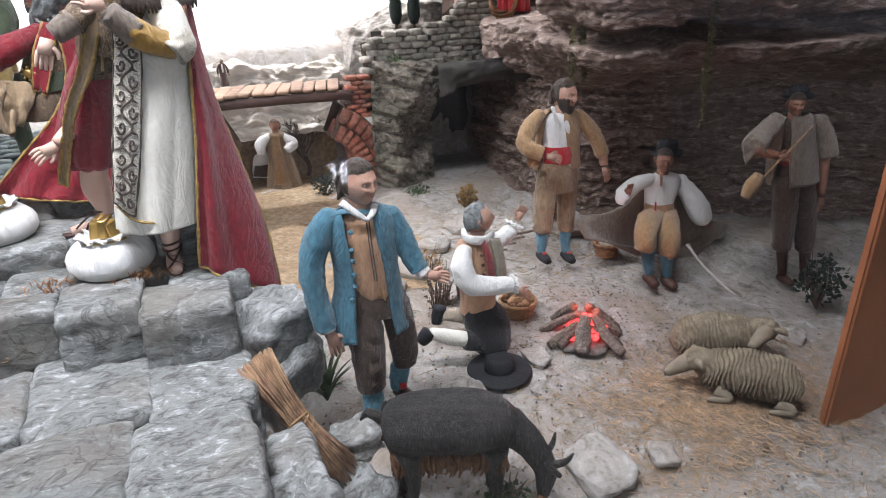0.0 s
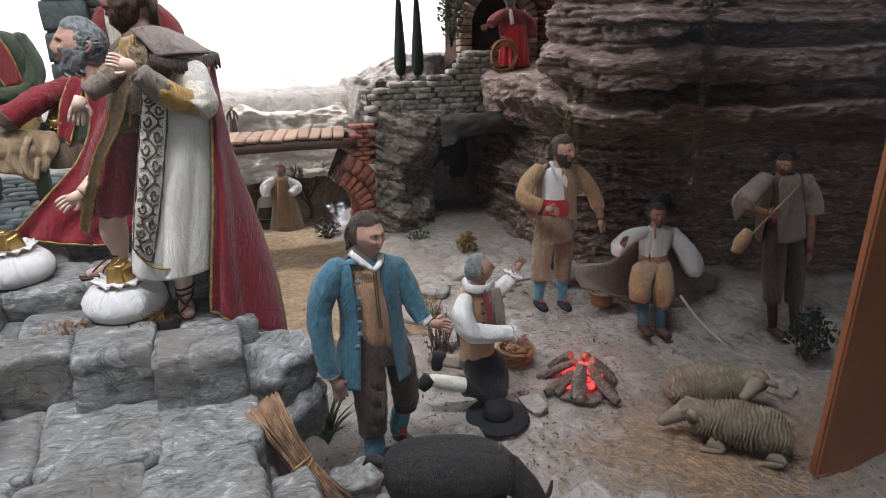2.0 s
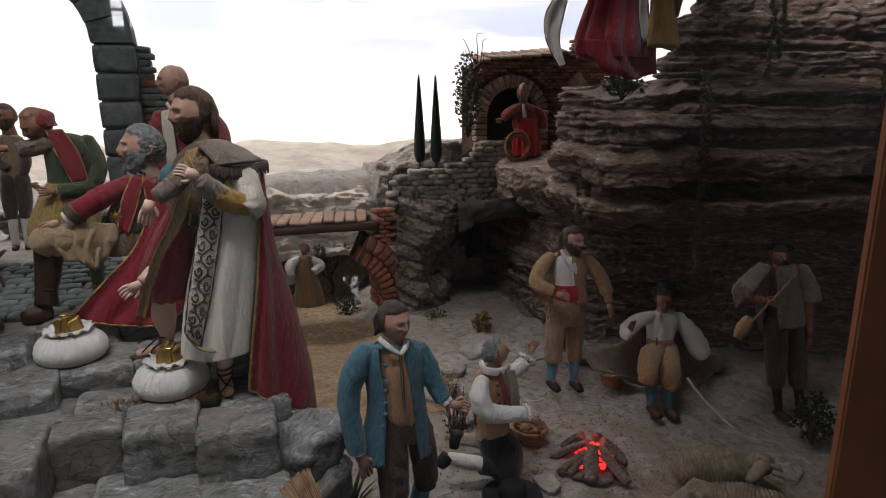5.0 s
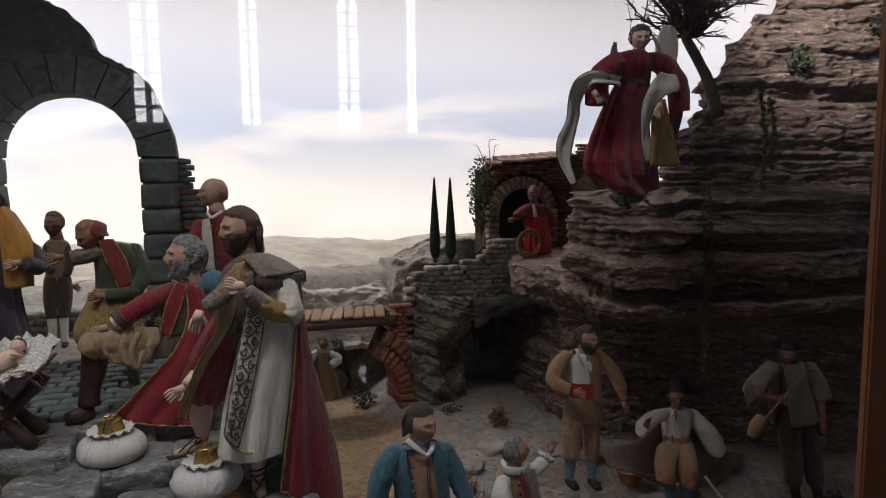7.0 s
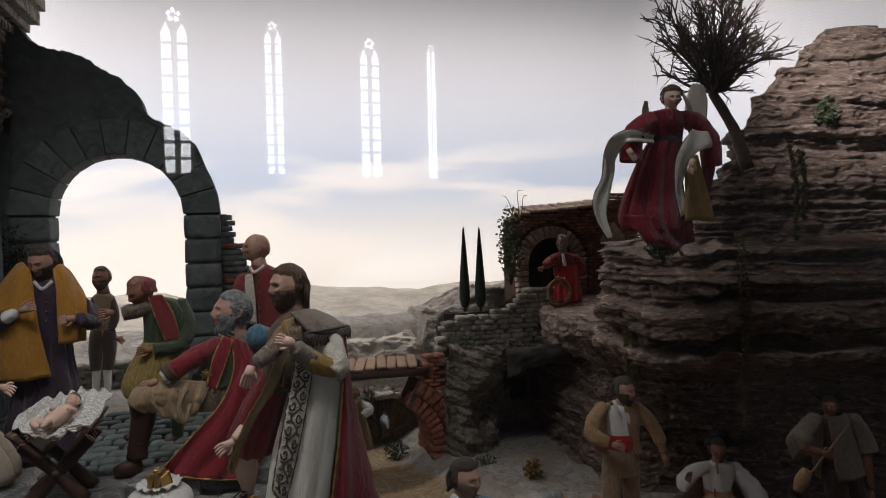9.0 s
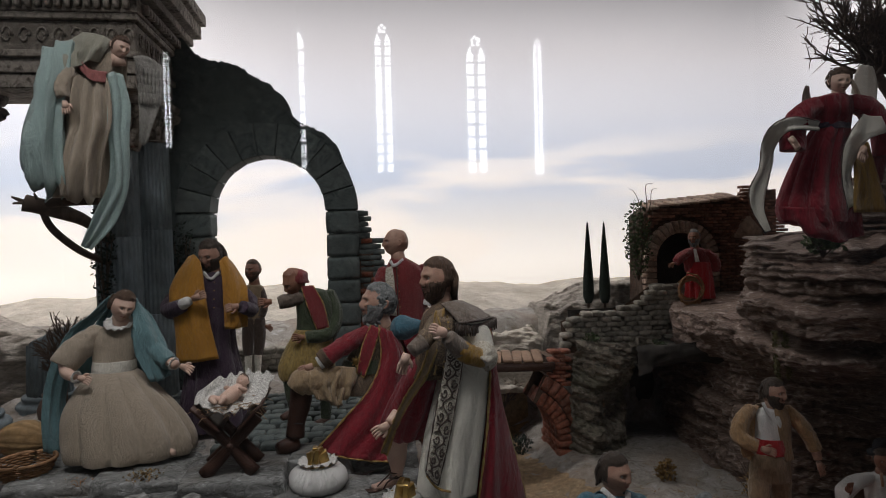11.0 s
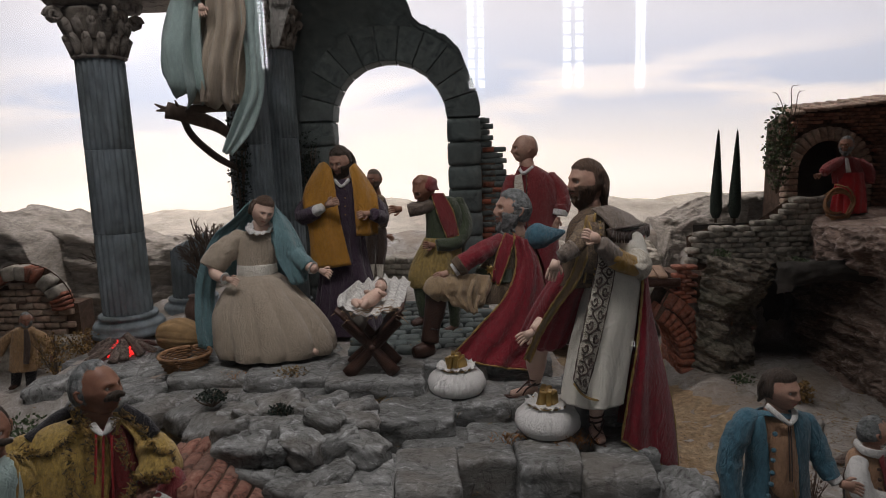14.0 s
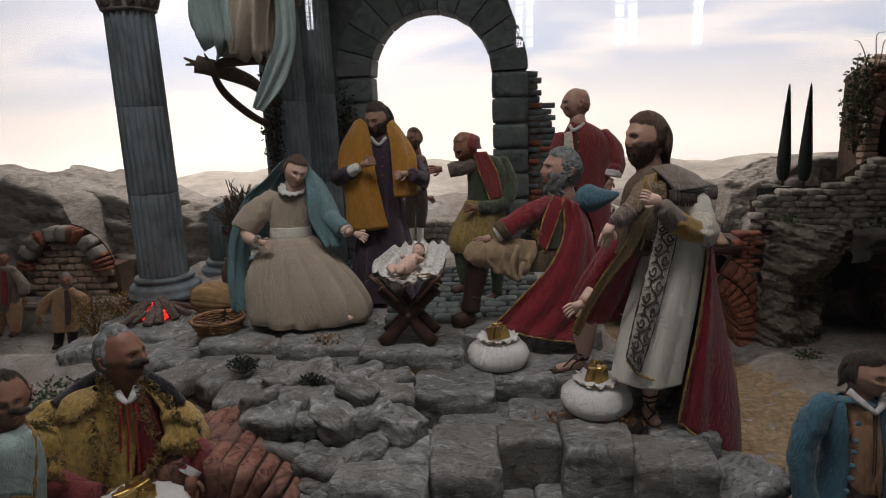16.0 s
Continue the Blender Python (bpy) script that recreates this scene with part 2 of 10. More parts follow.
def sky_material():
    """A painted sky: pale glow at the horizon, long cream clouds on blue, grey above."""
    m = bpy.data.materials.new("painted_sky")
    m.use_nodes = True
    nt = m.node_tree
    n, l = nt.nodes, nt.links
    b = n["Principled BSDF"]
    b.inputs["Roughness"].default_value = 0.9
    co = n.new("ShaderNodeTexCoord")
    sep = n.new("ShaderNodeSeparateXYZ")
    l.new(co.outputs["Object"], sep.inputs[0])
    rise = n.new("ShaderNodeMapRange")
    rise.inputs[1].default_value, rise.inputs[2].default_value = 1.2, 3.0
    l.new(sep.outputs["Z"], rise.inputs[0])
    ramp = n.new("ShaderNodeValToRGB")
    l.new(rise.outputs[0], ramp.inputs[0])
    e = ramp.color_ramp.elements
    e[0].position, e[0].color = 0.0, (0.95, 0.88, 0.78, 1)
    e[1].position, e[1].color = 1.0, (0.42, 0.41, 0.42, 1)
    for p, c in ((0.14, (0.98, 0.92, 0.84)), (0.27, (0.72, 0.70, 0.68)), (0.42, (0.46, 0.51, 0.60)), (0.62, (0.49, 0.50, 0.54)), (0.8, (0.45, 0.44, 0.455))):
        k = e.new(p)
        k.color = rgb(c)
    mp = n.new("ShaderNodeMapping")
    mp.inputs["Scale"].default_value = (0.8, 0.8, 3.2)
    l.new(co.outputs["Object"], mp.inputs[0])
    cl = n.new("ShaderNodeTexNoise")
    cl.inputs["Scale"].default_value, cl.inputs["Detail"].default_value, cl.inputs["Roughness"].default_value = 1.1, 4, 0.45
    cl.inputs["Distortion"].default_value = 0.5
    l.new(mp.outputs[0], cl.inputs["Vector"])
    thick = n.new("ShaderNodeMapRange")
    thick.inputs[1].default_value, thick.inputs[2].default_value, thick.inputs[4].default_value = 0.46, 0.60, 0.75
    l.new(cl.outputs["Fac"], thick.inputs[0])
    fade = n.new("ShaderNodeMapRange")
    fade.inputs[1].default_value, fade.inputs[2].default_value, fade.inputs[3].default_value, fade.inputs[4].default_value = 1.9, 2.25, 1.0, 0.0
    l.new(sep.outputs["Z"], fade.inputs[0])
    both = n.new("ShaderNodeMath")
    both.operation = "MULTIPLY"
    l.new(thick.outputs[0], both.inputs[0])
    l.new(fade.outputs[0], both.inputs[1])
    mix = n.new("ShaderNodeMix")
    mix.data_type = "RGBA"
    l.new(both.outputs[0], mix.inputs[0])
    l.new(ramp.outputs[0], mix.inputs[6])
    mix.inputs[7].default_value = (0.88, 0.80, 0.72, 1)
    l.new(mix.outputs[2], b.inputs["Base Color"])
    l.new(mix.outputs[2], b.inputs["Emission Color"])
    b.inputs["Emission Strength"].default_value = SKY_GLOW
    return m


SKY_GLOW = 0.62
SKY = sky_material()


def glass_material():
    m = bpy.data.materials.new("case_glass")
    m.use_nodes = True
    nt = m.node_tree
    n, l = nt.nodes, nt.links
    n.remove(n["Principled BSDF"])
    out = n["Material Output"]
    clear, shine, mix, edge = (n.new("ShaderNode" + k) for k in ("BsdfTransparent", "BsdfGlossy", "MixShader", "LayerWeight"))
    clear.inputs[0].default_value = (0.97, 0.98, 0.975, 1)
    shine.inputs["Roughness"].default_value = 0.0
    edge.inputs["Blend"].default_value = 0.12
    gloss = n.new("ShaderNodeMapRange")
    gloss.inputs[3].default_value, gloss.inputs[4].default_value = 0.045, 0.5
    l.new(edge.outputs["Facing"], gloss.inputs[0])
    l.new(gloss.outputs[0], mix.inputs[0])
    l.new(clear.outputs[0], mix.inputs[1])
    l.new(shine.outputs[0], mix.inputs[2])
    l.new(mix.outputs[0], out.inputs["Surface"])
    return m


GLASS = glass_material()
WINDOWGLOW = glow("daylit_church_glazing", (0.92, 0.97, 1.0), 7)


# ---- building helpers ----
def finish(name, bm, mats, smooth=True):
    me = bpy.data.meshes.new(name)
    bmesh.ops.recalc_face_normals(bm, faces=bm.faces[:])
    bm.to_mesh(me)
    bm.free()
    for m in mats if isinstance(mats, (list, tuple)) else [mats]:
        me.materials.append(m)
    if smooth:
        me.polygons.foreach_set("use_smooth", [True] * len(me.polygons))
    return me


def thing(name, base, label, category, group="", kind=""):
    ob = new(name)
    ob.location = base
    ob.empty_display_size = 0.02
    return tagged(ob, label, category, group, kind)


def root_of(ob):
    m = Matrix.Identity(4)
    while ob:
        m = ob.matrix_basis @ m if ob.parent is None else m
        ob = ob.parent
    return m


def part(name, bm, mats, parent, label="", smooth=True):
    """One mesh, given in world places, under a thing or a part."""
    ob = new(name, finish(name, bm, mats, smooth) if isinstance(bm, bmesh.types.BMesh) else bm)
    ob.parent = parent
    ob.matrix_parent_inverse = root_of(parent).inverted()
    return tagged(ob, label)


def piece(name, me, parent, m):
    """One of many alike pieces, on shared mesh data, at the pose m."""
    ob = new(name, me)
    ob.parent = parent
    ob.matrix_parent_inverse = root_of(parent).inverted()
    ob.matrix_basis = m
    return ob


def solid(name, bm, mats, label, category="", kind="structure", smooth=True):
    return tagged(new(name, finish(name, bm, mats, smooth)), label, category, kind=kind)


def nz(x, y, z, f=1.0):
    return noise.noise(Vector((x * f, y * f, z * f)))


def fbm(x, y, z, f=1.0, octaves=4):
    return noise.fractal(Vector((x * f, y * f, z * f)), 0.9, 2.1, octaves)


def smooth_step(a, b, x):
    t = min(1.0, max(0.0, (x - a) / (b - a)))
    return t * t * (3 - 2 * t)


def along(keys, x):
    """Straight interpolation through (place, value) keys."""
    if x <= keys[0][0]:
        return keys[0][1]
    for (a, va), (b, vb) in zip(keys, keys[1:]):
        if x <= b:
            return va + (vb - va) * (x - a) / (b - a)
    return keys[-1][1]


def box(bm, x0, x1, y0, y1, z0, z1, mi=0, cuts=0):
    r = bmesh.ops.create_cube(bm, size=1, matrix=Matrix.Translation(((x0 + x1) / 2, (y0 + y1) / 2, (z0 + z1) / 2)) @ Matrix.Diagonal((x1 - x0, y1 - y0, z1 - z0, 1)))
    faces = {f for v in r["verts"] for f in v.link_faces}
    for f in faces:
        f.material_index = mi
    return r["verts"]


def stone_mesh(name, size, seed, mats, cuts=5, power=7.0, amp=0.05, strata=1.0):
    """A hewn block with rounded, chipped edges and bedding lines."""
    bm = bmesh.new()
    bmesh.ops.create_cube(bm, size=2)
    bmesh.ops.subdivide_edges(bm, edges=bm.edges[:], cuts=cuts, use_grid_fill=True)
    sx, sy, sz = (s / 2 for s in size)
    small = min(size)
    for v in bm.verts:
        p = v.co
        k = (abs(p.x) ** power + abs(p.y) ** power + abs(p.z) ** power) ** (-1 / power)
        q = Vector((p.x * sx, p.y * sy, p.z * sz)) * k
        d = fbm(q.x + seed * 3.7, q.y + seed, q.z * strata, 2.2 / small * 0.6, 4) * amp * small
        d += fbm(q.x, q.y + seed * 2.3, q.z * 2.5, 9 / small * 0.5, 3) * amp * 0.5 * small
        d -= 0.35 * amp * small * max(0.0, nz(q.x * 0.6 + seed, q.y * 0.6, q.z * 3.0, 5 / small * 0.5)) ** 0.5
        v.co = q * (1 + d / max(q.length, 0.3 * small))
    return finish(name, bm, mats)


def loft(bm, rings, mi=0, caps=True, closed=True):
    rows = [[bm.verts.new(p) for p in ring] for ring in rings]
    n = len(rows[0])
    for a, b in zip(rows, rows[1:]):
        for i in range(n if closed else n - 1):
            f = bm.faces.new((a[i], a[(i + 1) % n], b[(i + 1) % n], b[i]))
            f.material_index = mi
    if caps and closed:
        for row in (rows[0][::-1], rows[-1]):
            f = bm.faces.new(row)
            f.material_index = mi
    return rows


def turned(bm, x, y, profile, n=32, mi=0, flutes=0, depth=0.0, tilt=None):
    """A lathe shape about an upright axis; profile: rows of (height, radius)."""
    rings = []
    for z, r in profile:
        ring = []
        for i in range(n):
            a = 2 * math.pi * i / n
            q = r - (depth * max(0.0, math.cos(a * flutes)) if flutes else 0)
            ring.append(Vector((x + q * math.cos(a), y + q * math.sin(a), z)))
        rings.append(ring)
    return loft(bm, rings, mi)


def spline(points, sub):
    """A smooth line through the points."""
    pts = [Vector(p) for p in points]
    if len(pts) < 3:
        return [pts[0].lerp(pts[1], i / sub) for i in range(sub + 1)]
    ext = [2 * pts[0] - pts[1]] + pts + [2 * pts[-1] - pts[-2]]
    out = []
    for a, b, c, d in zip(ext, ext[1:], ext[2:], ext[3:]):
        for i in range(sub):
            t = i / sub
            out.append(0.5 * (2 * b + (c - a) * t + (2 * a - 5 * b + 4 * c - d) * t * t + (3 * b - a - 3 * c + d) * t ** 3))
    return out + [pts[-1]]


def ridge(v):
    return 1 - 2.6 * abs(v)


def pleat(x):
    """A fold's section: a round crest and a narrower valley."""
    return 2 * abs(math.cos(0.5 * x)) ** 0.7 - 1.1


def tube(bm, points, radii, mi=0, n=12, sub=4, folds=0, amp=0.0, twist=0.0, grow=True, seed=0.0, cross=0.5):
    """A rounded limb, sleeve or robe along a line; radii are single or (across, deep). folds crease its skin."""
    rr = [Vector((r, r, 0)) if isinstance(r, (int, float)) else Vector((r[0], r[1], 0)) for r in radii]
    if folds and n > 12:
        n, sub = max(n, 36, int(folds * 8)), max(sub, 8)
    line, rad = spline(points, sub), spline(rr, sub)
    way = Vector(points[-1]) - Vector(points[0])
    ref = Vector((0, 0, 1)) if abs(way.x) > 0.8 * way.length else Vector((1, 0, 0))
    rings = []
    last = len(line) - 1
    run, wide, o = 0.0, max(r.x for r in rr), Vector(points[0])
    for k, p in enumerate(line):
        t = (line[min(k + 1, last)] - line[max(k - 1, 0)]).normalized()
        s = (ref - t * ref.dot(t))
        s = s.normalized() if s.length > 1e-4 else Vector((0, 1, 0))
        b = t.cross(s)
        ring = []
        run += (p - line[k - 1]).length if k else 0
        h = 0.25 + 0.75 * (k / last) if grow else 1.0
        for i in range(n):
            a = 2 * math.pi * i / n
            w = 1.0
            if folds:
                c, d, v = math.cos(a), math.sin(a), run / wide
                down = pleat(round(folds) * a + 3.2 * nz(1.2 * c + seed + o.x * 31, 1.2 * d + o.z * 17, 0.45 * v) + seed)
                over = pleat(5.2 * v + 2.2 * math.sin(a + o.z * 40) + 2.4 * nz(c, d + o.x * 9, 0.8 * v))
                over *= smooth_step(-0.15, 0.4, nz(1.3 * c + o.y * 23, 1.3 * d, 0.9 * v + seed))
                w += amp * h * down * (0.6 + 0.8 * nz(c + 5, d, v * 0.6)) + amp * cross * over
            ring.append(p + s * (rad[k].x * w * math.cos(a)) + b * (rad[k].y * w * math.sin(a)))
        rings.append(ring)
    loft(bm, rings, mi)


def blob(bm, c, r, mi=0, sub=2, amp=0.0, freq=1.0, turn=None, seed=0.0):
    res = bmesh.ops.create_icosphere(bm, subdivisions=sub, radius=1)
    rx, ry, rz = (r, r, r) if isinstance(r, (int, float)) else r
    m = turn.to_3x3() if turn else Matrix.Identity(3)
    for v in res["verts"]:
        k = 1 + (amp * fbm(v.co.x + seed, v.co.y, v.co.z + seed, freq, 3) if amp else 0)
        v.co = Vector(c) + m @ Vector((v.co.x * rx * k, v.co.y * ry * k, v.co.z * rz * k))
    for f in {f for v in res["verts"] for f in v.link_faces}:
        f.material_index = mi


def sheet(bm, rows, mi=0, thick=0.002, sub=4, folds=0.0, amp=0.0, seed=0.0):
    """A hanging cloth through rows of points, with folds and a thickness."""
    fine = [spline(r, sub) for r in rows]
    cols = [spline([r[j] for r in fine], sub) for j in range(len(fine[0]))]
    nu, nv = len(cols), len(cols[0])
    g = [[cols[j][i] for j in range(nu)] for i in range(nv)]
    norm = [[None] * nu for _ in range(nv)]
    for i in range(nv):
        for j in range(nu):
            a = g[min(i + 1, nv - 1)][j] - g[max(i - 1, 0)][j]
            b = g[i][min(j + 1, nu - 1)] - g[i][max(j - 1, 0)]
            c = a.cross(b)
            norm[i][j] = c.normalized() if c.length > 1e-9 else Vector((0, -1, 0))
    for i in range(nv):
        for j in range(nu):
            k = i / (nv - 1)
            u = j / (nu - 1)
            w = 1.7 * amp * (0.35 + 0.65 * k) * pleat(6.283 * folds * u + 2.6 * nz(1.6 * u + 7.3 * seed, 1.2 * k, seed * 3.1 + g[0][0].x * 9) + 3 * seed) * (0.75 + 0.7 * nz(2 * u, 1.5 * k, seed + 4))
            w += 0.8 * amp * pleat(7 * k + 5 * u + 4 * nz(2 * u + seed, 2 * k, g[0][0].z * 7)) * smooth_step(0.0, 0.45, nz(2.3 * u, 2.3 * k + seed, g[0][0].y * 5))
            g[i][j] = g[i][j] + norm[i][j] * w
    front = [[bm.verts.new(g[i][j] + norm[i][j] * thick / 2) for j in range(nu)] for i in range(nv)]
    back = [[bm.verts.new(g[i][j] - norm[i][j] * thick / 2) for j in range(nu)] for i in range(nv)]
    made = []
    for i in range(nv - 1):
        for j in range(nu - 1):
            made.append(bm.faces.new((front[i][j], front[i][j + 1], front[i + 1][j + 1], front[i + 1][j])))
            made.append(bm.faces.new((back[i][j], back[i + 1][j], back[i + 1][j + 1], back[i][j + 1])))
    for i in range(nv - 1):
        made.append(bm.faces.new((front[i][0], front[i + 1][0], back[i + 1][0], back[i][0])))
        made.append(bm.faces.new((front[i][-1], back[i][-1], back[i + 1][-1], front[i + 1][-1])))
    for j in range(nu - 1):
        made.append(bm.faces.new((front[0][j], back[0][j], back[0][j + 1], front[0][j + 1])))
        made.append(bm.faces.new((front[-1][j], front[-1][j + 1], back[-1][j + 1], back[-1][j])))
    for f in made:
        f.material_index = mi
    return g


# ---- the ground of the diorama ----
def ground_z(x, y):
    low = 0.775 + 0.052 * smooth_step(0.85, 1.3, y) + 0.02 * smooth_step(1.4, 2.0, y)
    path = 0.775
    z = low + (path - low) * smooth_step(0.55, 0.35, x) * smooth_step(1.4, 2.0, y)
    # the terrace of the holy family, on the west
    edge = 0.05 - 0.12 * smooth_step(1.0, 1.4, y)
    terrace = along(((0.4, 0.88), (0.75, 0.905), (0.90, 0.945), (0.98, 1.02), (1.15, 1.09), (1.3, 1.14), (1.6, 1.17), (2.0, 1.19), (2.3, 1.2)), y)
    terrace -= 0.16 * smooth_step(-1.28, -1.42, x) * smooth_step(1.2, 1.5, y)
    terrace -= 0.22 * smooth_step(-0.72, -0.86, x) * smooth_step(1.1, 0.95, y)
    z += (terrace - z) * smooth_step(edge, edge - 0.06, x)
    # the rise behind, with the rocky slope up to the hills
    back = 1.17 + 0.1 * smooth_step(2.2, 2.7, y)
    east = smooth_step(0.5, 0.62, x) * smooth_step(2.02, 2.1, y - 0.25 * smooth_step(0.70, 0.74, x) * smooth_step(1.0, 0.96, x))
    z += (max(z, back) - z) * max(east, smooth_step(2.45, 2.6, y))
    return z


bm = bmesh.new()
rows = []
for j in range(151):
    y = 0.36 + 2.55 * j / 150
    row = []
    for i in range(241):
        x = -2.6 + 4.8 * i / 240
        d = 0.010 * fbm(x, y, 0, 9, 5) + 0.012 * fbm(x, y, 3, 3, 3)
        row.append(Vector((x, y, ground_z(x, y) + d)))
    rows.append(row)
loft(bm, rows, 0, False, False)
solid("ground", bm, GROUND, "sandy grey modelled ground with stones and dust")

bm = bmesh.new()
rows = []
for j in range(31):
    y = 1.25 + 1.3 * j / 30
    row = []
    for i in range(25):
        u = i / 24
        x = -0.02 + 0.5 * u + 0.05 * math.sin(y * 5)
        e = min(u, 1 - u) * 2
        row.append(Vector((x, y, ground_z(x, y) + 0.010 * fbm(x, y, 0, 9, 5) + 0.012 * fbm(x, y, 3, 3, 3) + 0.006 * smooth_step(0, 0.3, e) - 0.004)))
    rows.append(row)
loft(bm, rows, 0, False, False)
solid("path", bm, EARTH, "brown earth path with scattered straw under the bridge")

# hills of pale relief before the painted sky
bm = bmesh.new()
rows = []
for j in range(41):
    v = j / 40
    row = []
    for i in range(161):
        x = -3.4 + 6.8 * i / 160
        y = 2.5 + 0.62 * v
        crest = 1.375 + 0.05 * nz(x, 7, 0, 1.7) + 0.035 * nz(x, 3, 0, 4.1)
        z = 1.16 + (crest - 1.16) * smooth_step(-0.1, 1.0, v) + 0.05 * (1 - v) * fbm(x, y, 1, 4, 5) + 0.008 * fbm(x, y, 5, 14, 3)
        row.append(Vector((x, y, z)))
    rows.append(row)
loft(bm, rows, 0, False, False)
solid("backdrop_hills", bm, HILL, "pale sandy hills modelled in low relief")

bm = bmesh.new()
rows = []
for j in range(25):
    z = 0.7 + 2.4 * j / 24
    rows.append([Vector((4.2 * math.sin(a), 2.0 + 1.25 * math.cos(a) ** 0.5 if abs(a) < 1.5 else 2.0, z)) for a in (-1.3 + 2.6 * i / 64 for i in range(65))])
loft(bm, rows, 0, False, False)
solid("backdrop", bm, SKY, "painted evening sky with long cream clouds")

# the case: lid, sides, plinth and glass
bm = bmesh.new()
box(bm, -3.2, 3.2, 0.3, 3.4, 3.1, 3.14)
solid("ceiling", bm, CHURCHSTONE, "plain lid of the display case", smooth=False)
bm = bmesh.new()
box(bm, -3.2, 3.2, 0.32, 0.36, 0.0, 0.72)
solid("wall_plinth", bm, CASEWOOD, "brown painted plinth under the case", smooth=False)
GLASS_Y = 0.34
bm = bmesh.new()
box(bm, -3.2, 1.2, GLASS_Y - 0.003, GLASS_Y + 0.003, 0.72, 3.1)
pane = solid("window_1", bm, GLASS, "clear glass front of the display case", smooth=False)
pane.visible_shadow = False

# ---- stone steps and terrace ----
terrace = thing("stone_terrace", (-0.2, 0.9, 0.8), "terrace of large grey hewn stone blocks laid in steps", "terrace", kind="structure")


def block(x0, x1, y0, y1, top, high, seed, turn=0.0, power=11.0):
    me = stone_mesh("stone_block", ((x1 - x0) * 1.045, (y1 - y0) * 1.045, high), seed, STONE, 17, power, 0.055, 1.8)
    return piece("stone_block", me, terrace, pose((x0 + x1) / 2, (y0 + y1) / 2, top - high / 2, random.uniform(-2, 2), random.uniform(-2, 2), turn))


n = 0
for row in (
    # lowest course
    ((-0.47, -0.31, 0.60, 0.78), (-0.31, -0.165, 0.56, 0.77), (-0.165, -0.02, 0.53, 0.755), (-0.44, -0.30, 0.78, 0.985), (-0.30, -0.15, 0.775, 0.965), (-0.15, -0.01, 0.76, 0.93), 0.99, 0.15),
    # second course
    ((-0.62, -0.475, 0.80, 0.98), (-0.475, -0.365, 0.83, 0.985), (-0.365, -0.255, 0.94, 1.02), (-0.255, -0.145, 0.905, 1.0), (-0.145, -0.02, 0.87, 0.96), (-0.47, -0.34, 0.985, 1.08), (-0.34, -0.225, 1.02, 1.10), (-0.225, -0.105, 1.0, 1.10), (-0.105, 0.01, 0.96, 1.07), 1.085, 0.14),
    # third course and the slabs before the manger
    ((-0.52, -0.37, 1.03, 1.19), (-0.37, -0.25, 1.09, 1.22), (-0.255, -0.12, 1.10, 1.24), (-0.12, 0.0, 1.08, 1.26), 1.125, 0.12),
    ((-0.635, -0.43, 1.13, 1.29), (-0.43, -0.29, 1.22, 1.33), (-0.82, -0.635, 1.17, 1.34), (-0.29, -0.14, 1.24, 1.40), (-1.0, -0.82, 1.2, 1.40), 1.165, 0.10),
):
    *blocks, top, high = row
    for b in blocks:
        n += 1
        block(*b, top + random.uniform(-0.006, 0.006), high, n, random.uniform(-3, 3))
# boulders down the side of the steps
for x, y, z, sx, sy, sz in ((0.035, 0.93, 0.99, 0.13, 0.12, 0.09), (0.035, 0.90, 0.92, 0.12, 0.10, 0.09), (0.02, 0.68, 0.88, 0.07, 0.16, 0.1), (0.13, 0.83, 0.80, 0.07, 0.07, 0.06), (0.02, 0.60, 0.86, 0.1, 0.16, 0.14), (0.10, 0.70, 0.80, 0.1, 0.1, 0.06)):
    n += 1
    piece("boulder", stone_mesh("boulder", (sx, sy, sz), n, STONE, 6, 4.0, 0.2, 1.5), terrace, pose(x, y, z, random.uniform(-8, 8), random.uniform(-8, 8), random.uniform(0, 60)))

# ---- ruined arch ----
AX, AY, SPRING, RIN, ROUT = -0.525, 1.86, 1.735, 0.172, 0.274
ruin = thing("ruined_arch", (AX, AY, 1.18), "ruined dark slate-green stone arch with a broken wall above", "arch", kind="structure")
bm = bmesh.new()
outline = ((-0.86, 2.30), (-0.77, 2.275), (-0.72, 2.207), (-0.60, 2.18), (-0.52, 2.13), (-0.46, 2.083), (-0.444, 2.02), (-0.36, 1.985), (-0.31, 1.935), (-0.27, 1.84))
cols = 62
fr, bk = [], []
for i in range(cols):
    x = -0.86 + 0.585 * i / (cols - 1)
    d = abs(x - AX)
    lo = SPRING + math.sqrt(max(0.0, (ROUT - 0.012) ** 2 - d * d)) if d < ROUT - 0.012 else 1.18
    hi = max(lo + 0.006, along(outline, x) + 0.014 * nz(x, 1, 1, 40) + 0.008 * nz(x, 2, 2, 90))
    for store, y in ((fr, AY - 0.045), (bk, AY + 0.05)):
        store.append([Vector((x, y + 0.008 * fbm(x, k, y, 12, 3), lo + (hi - lo) * k / 14)) for k in range(15)])
loft(bm, fr, 0, False, False)
loft(bm, bk, 0, False, False)
loft(bm, [[c[-1] for c in fr], [c[-1] for c in bk]], 0, False, False)
loft(bm, [[c[0] for c in fr], [c[0] for c in bk]], 0, False, False)
loft(bm, [fr[-1], bk[-1]], 0, False, False)
bmesh.ops.remove_doubles(bm, verts=bm.verts[:], dist=0.0005)
part("broken_wall", bm, RUIN, ruin)
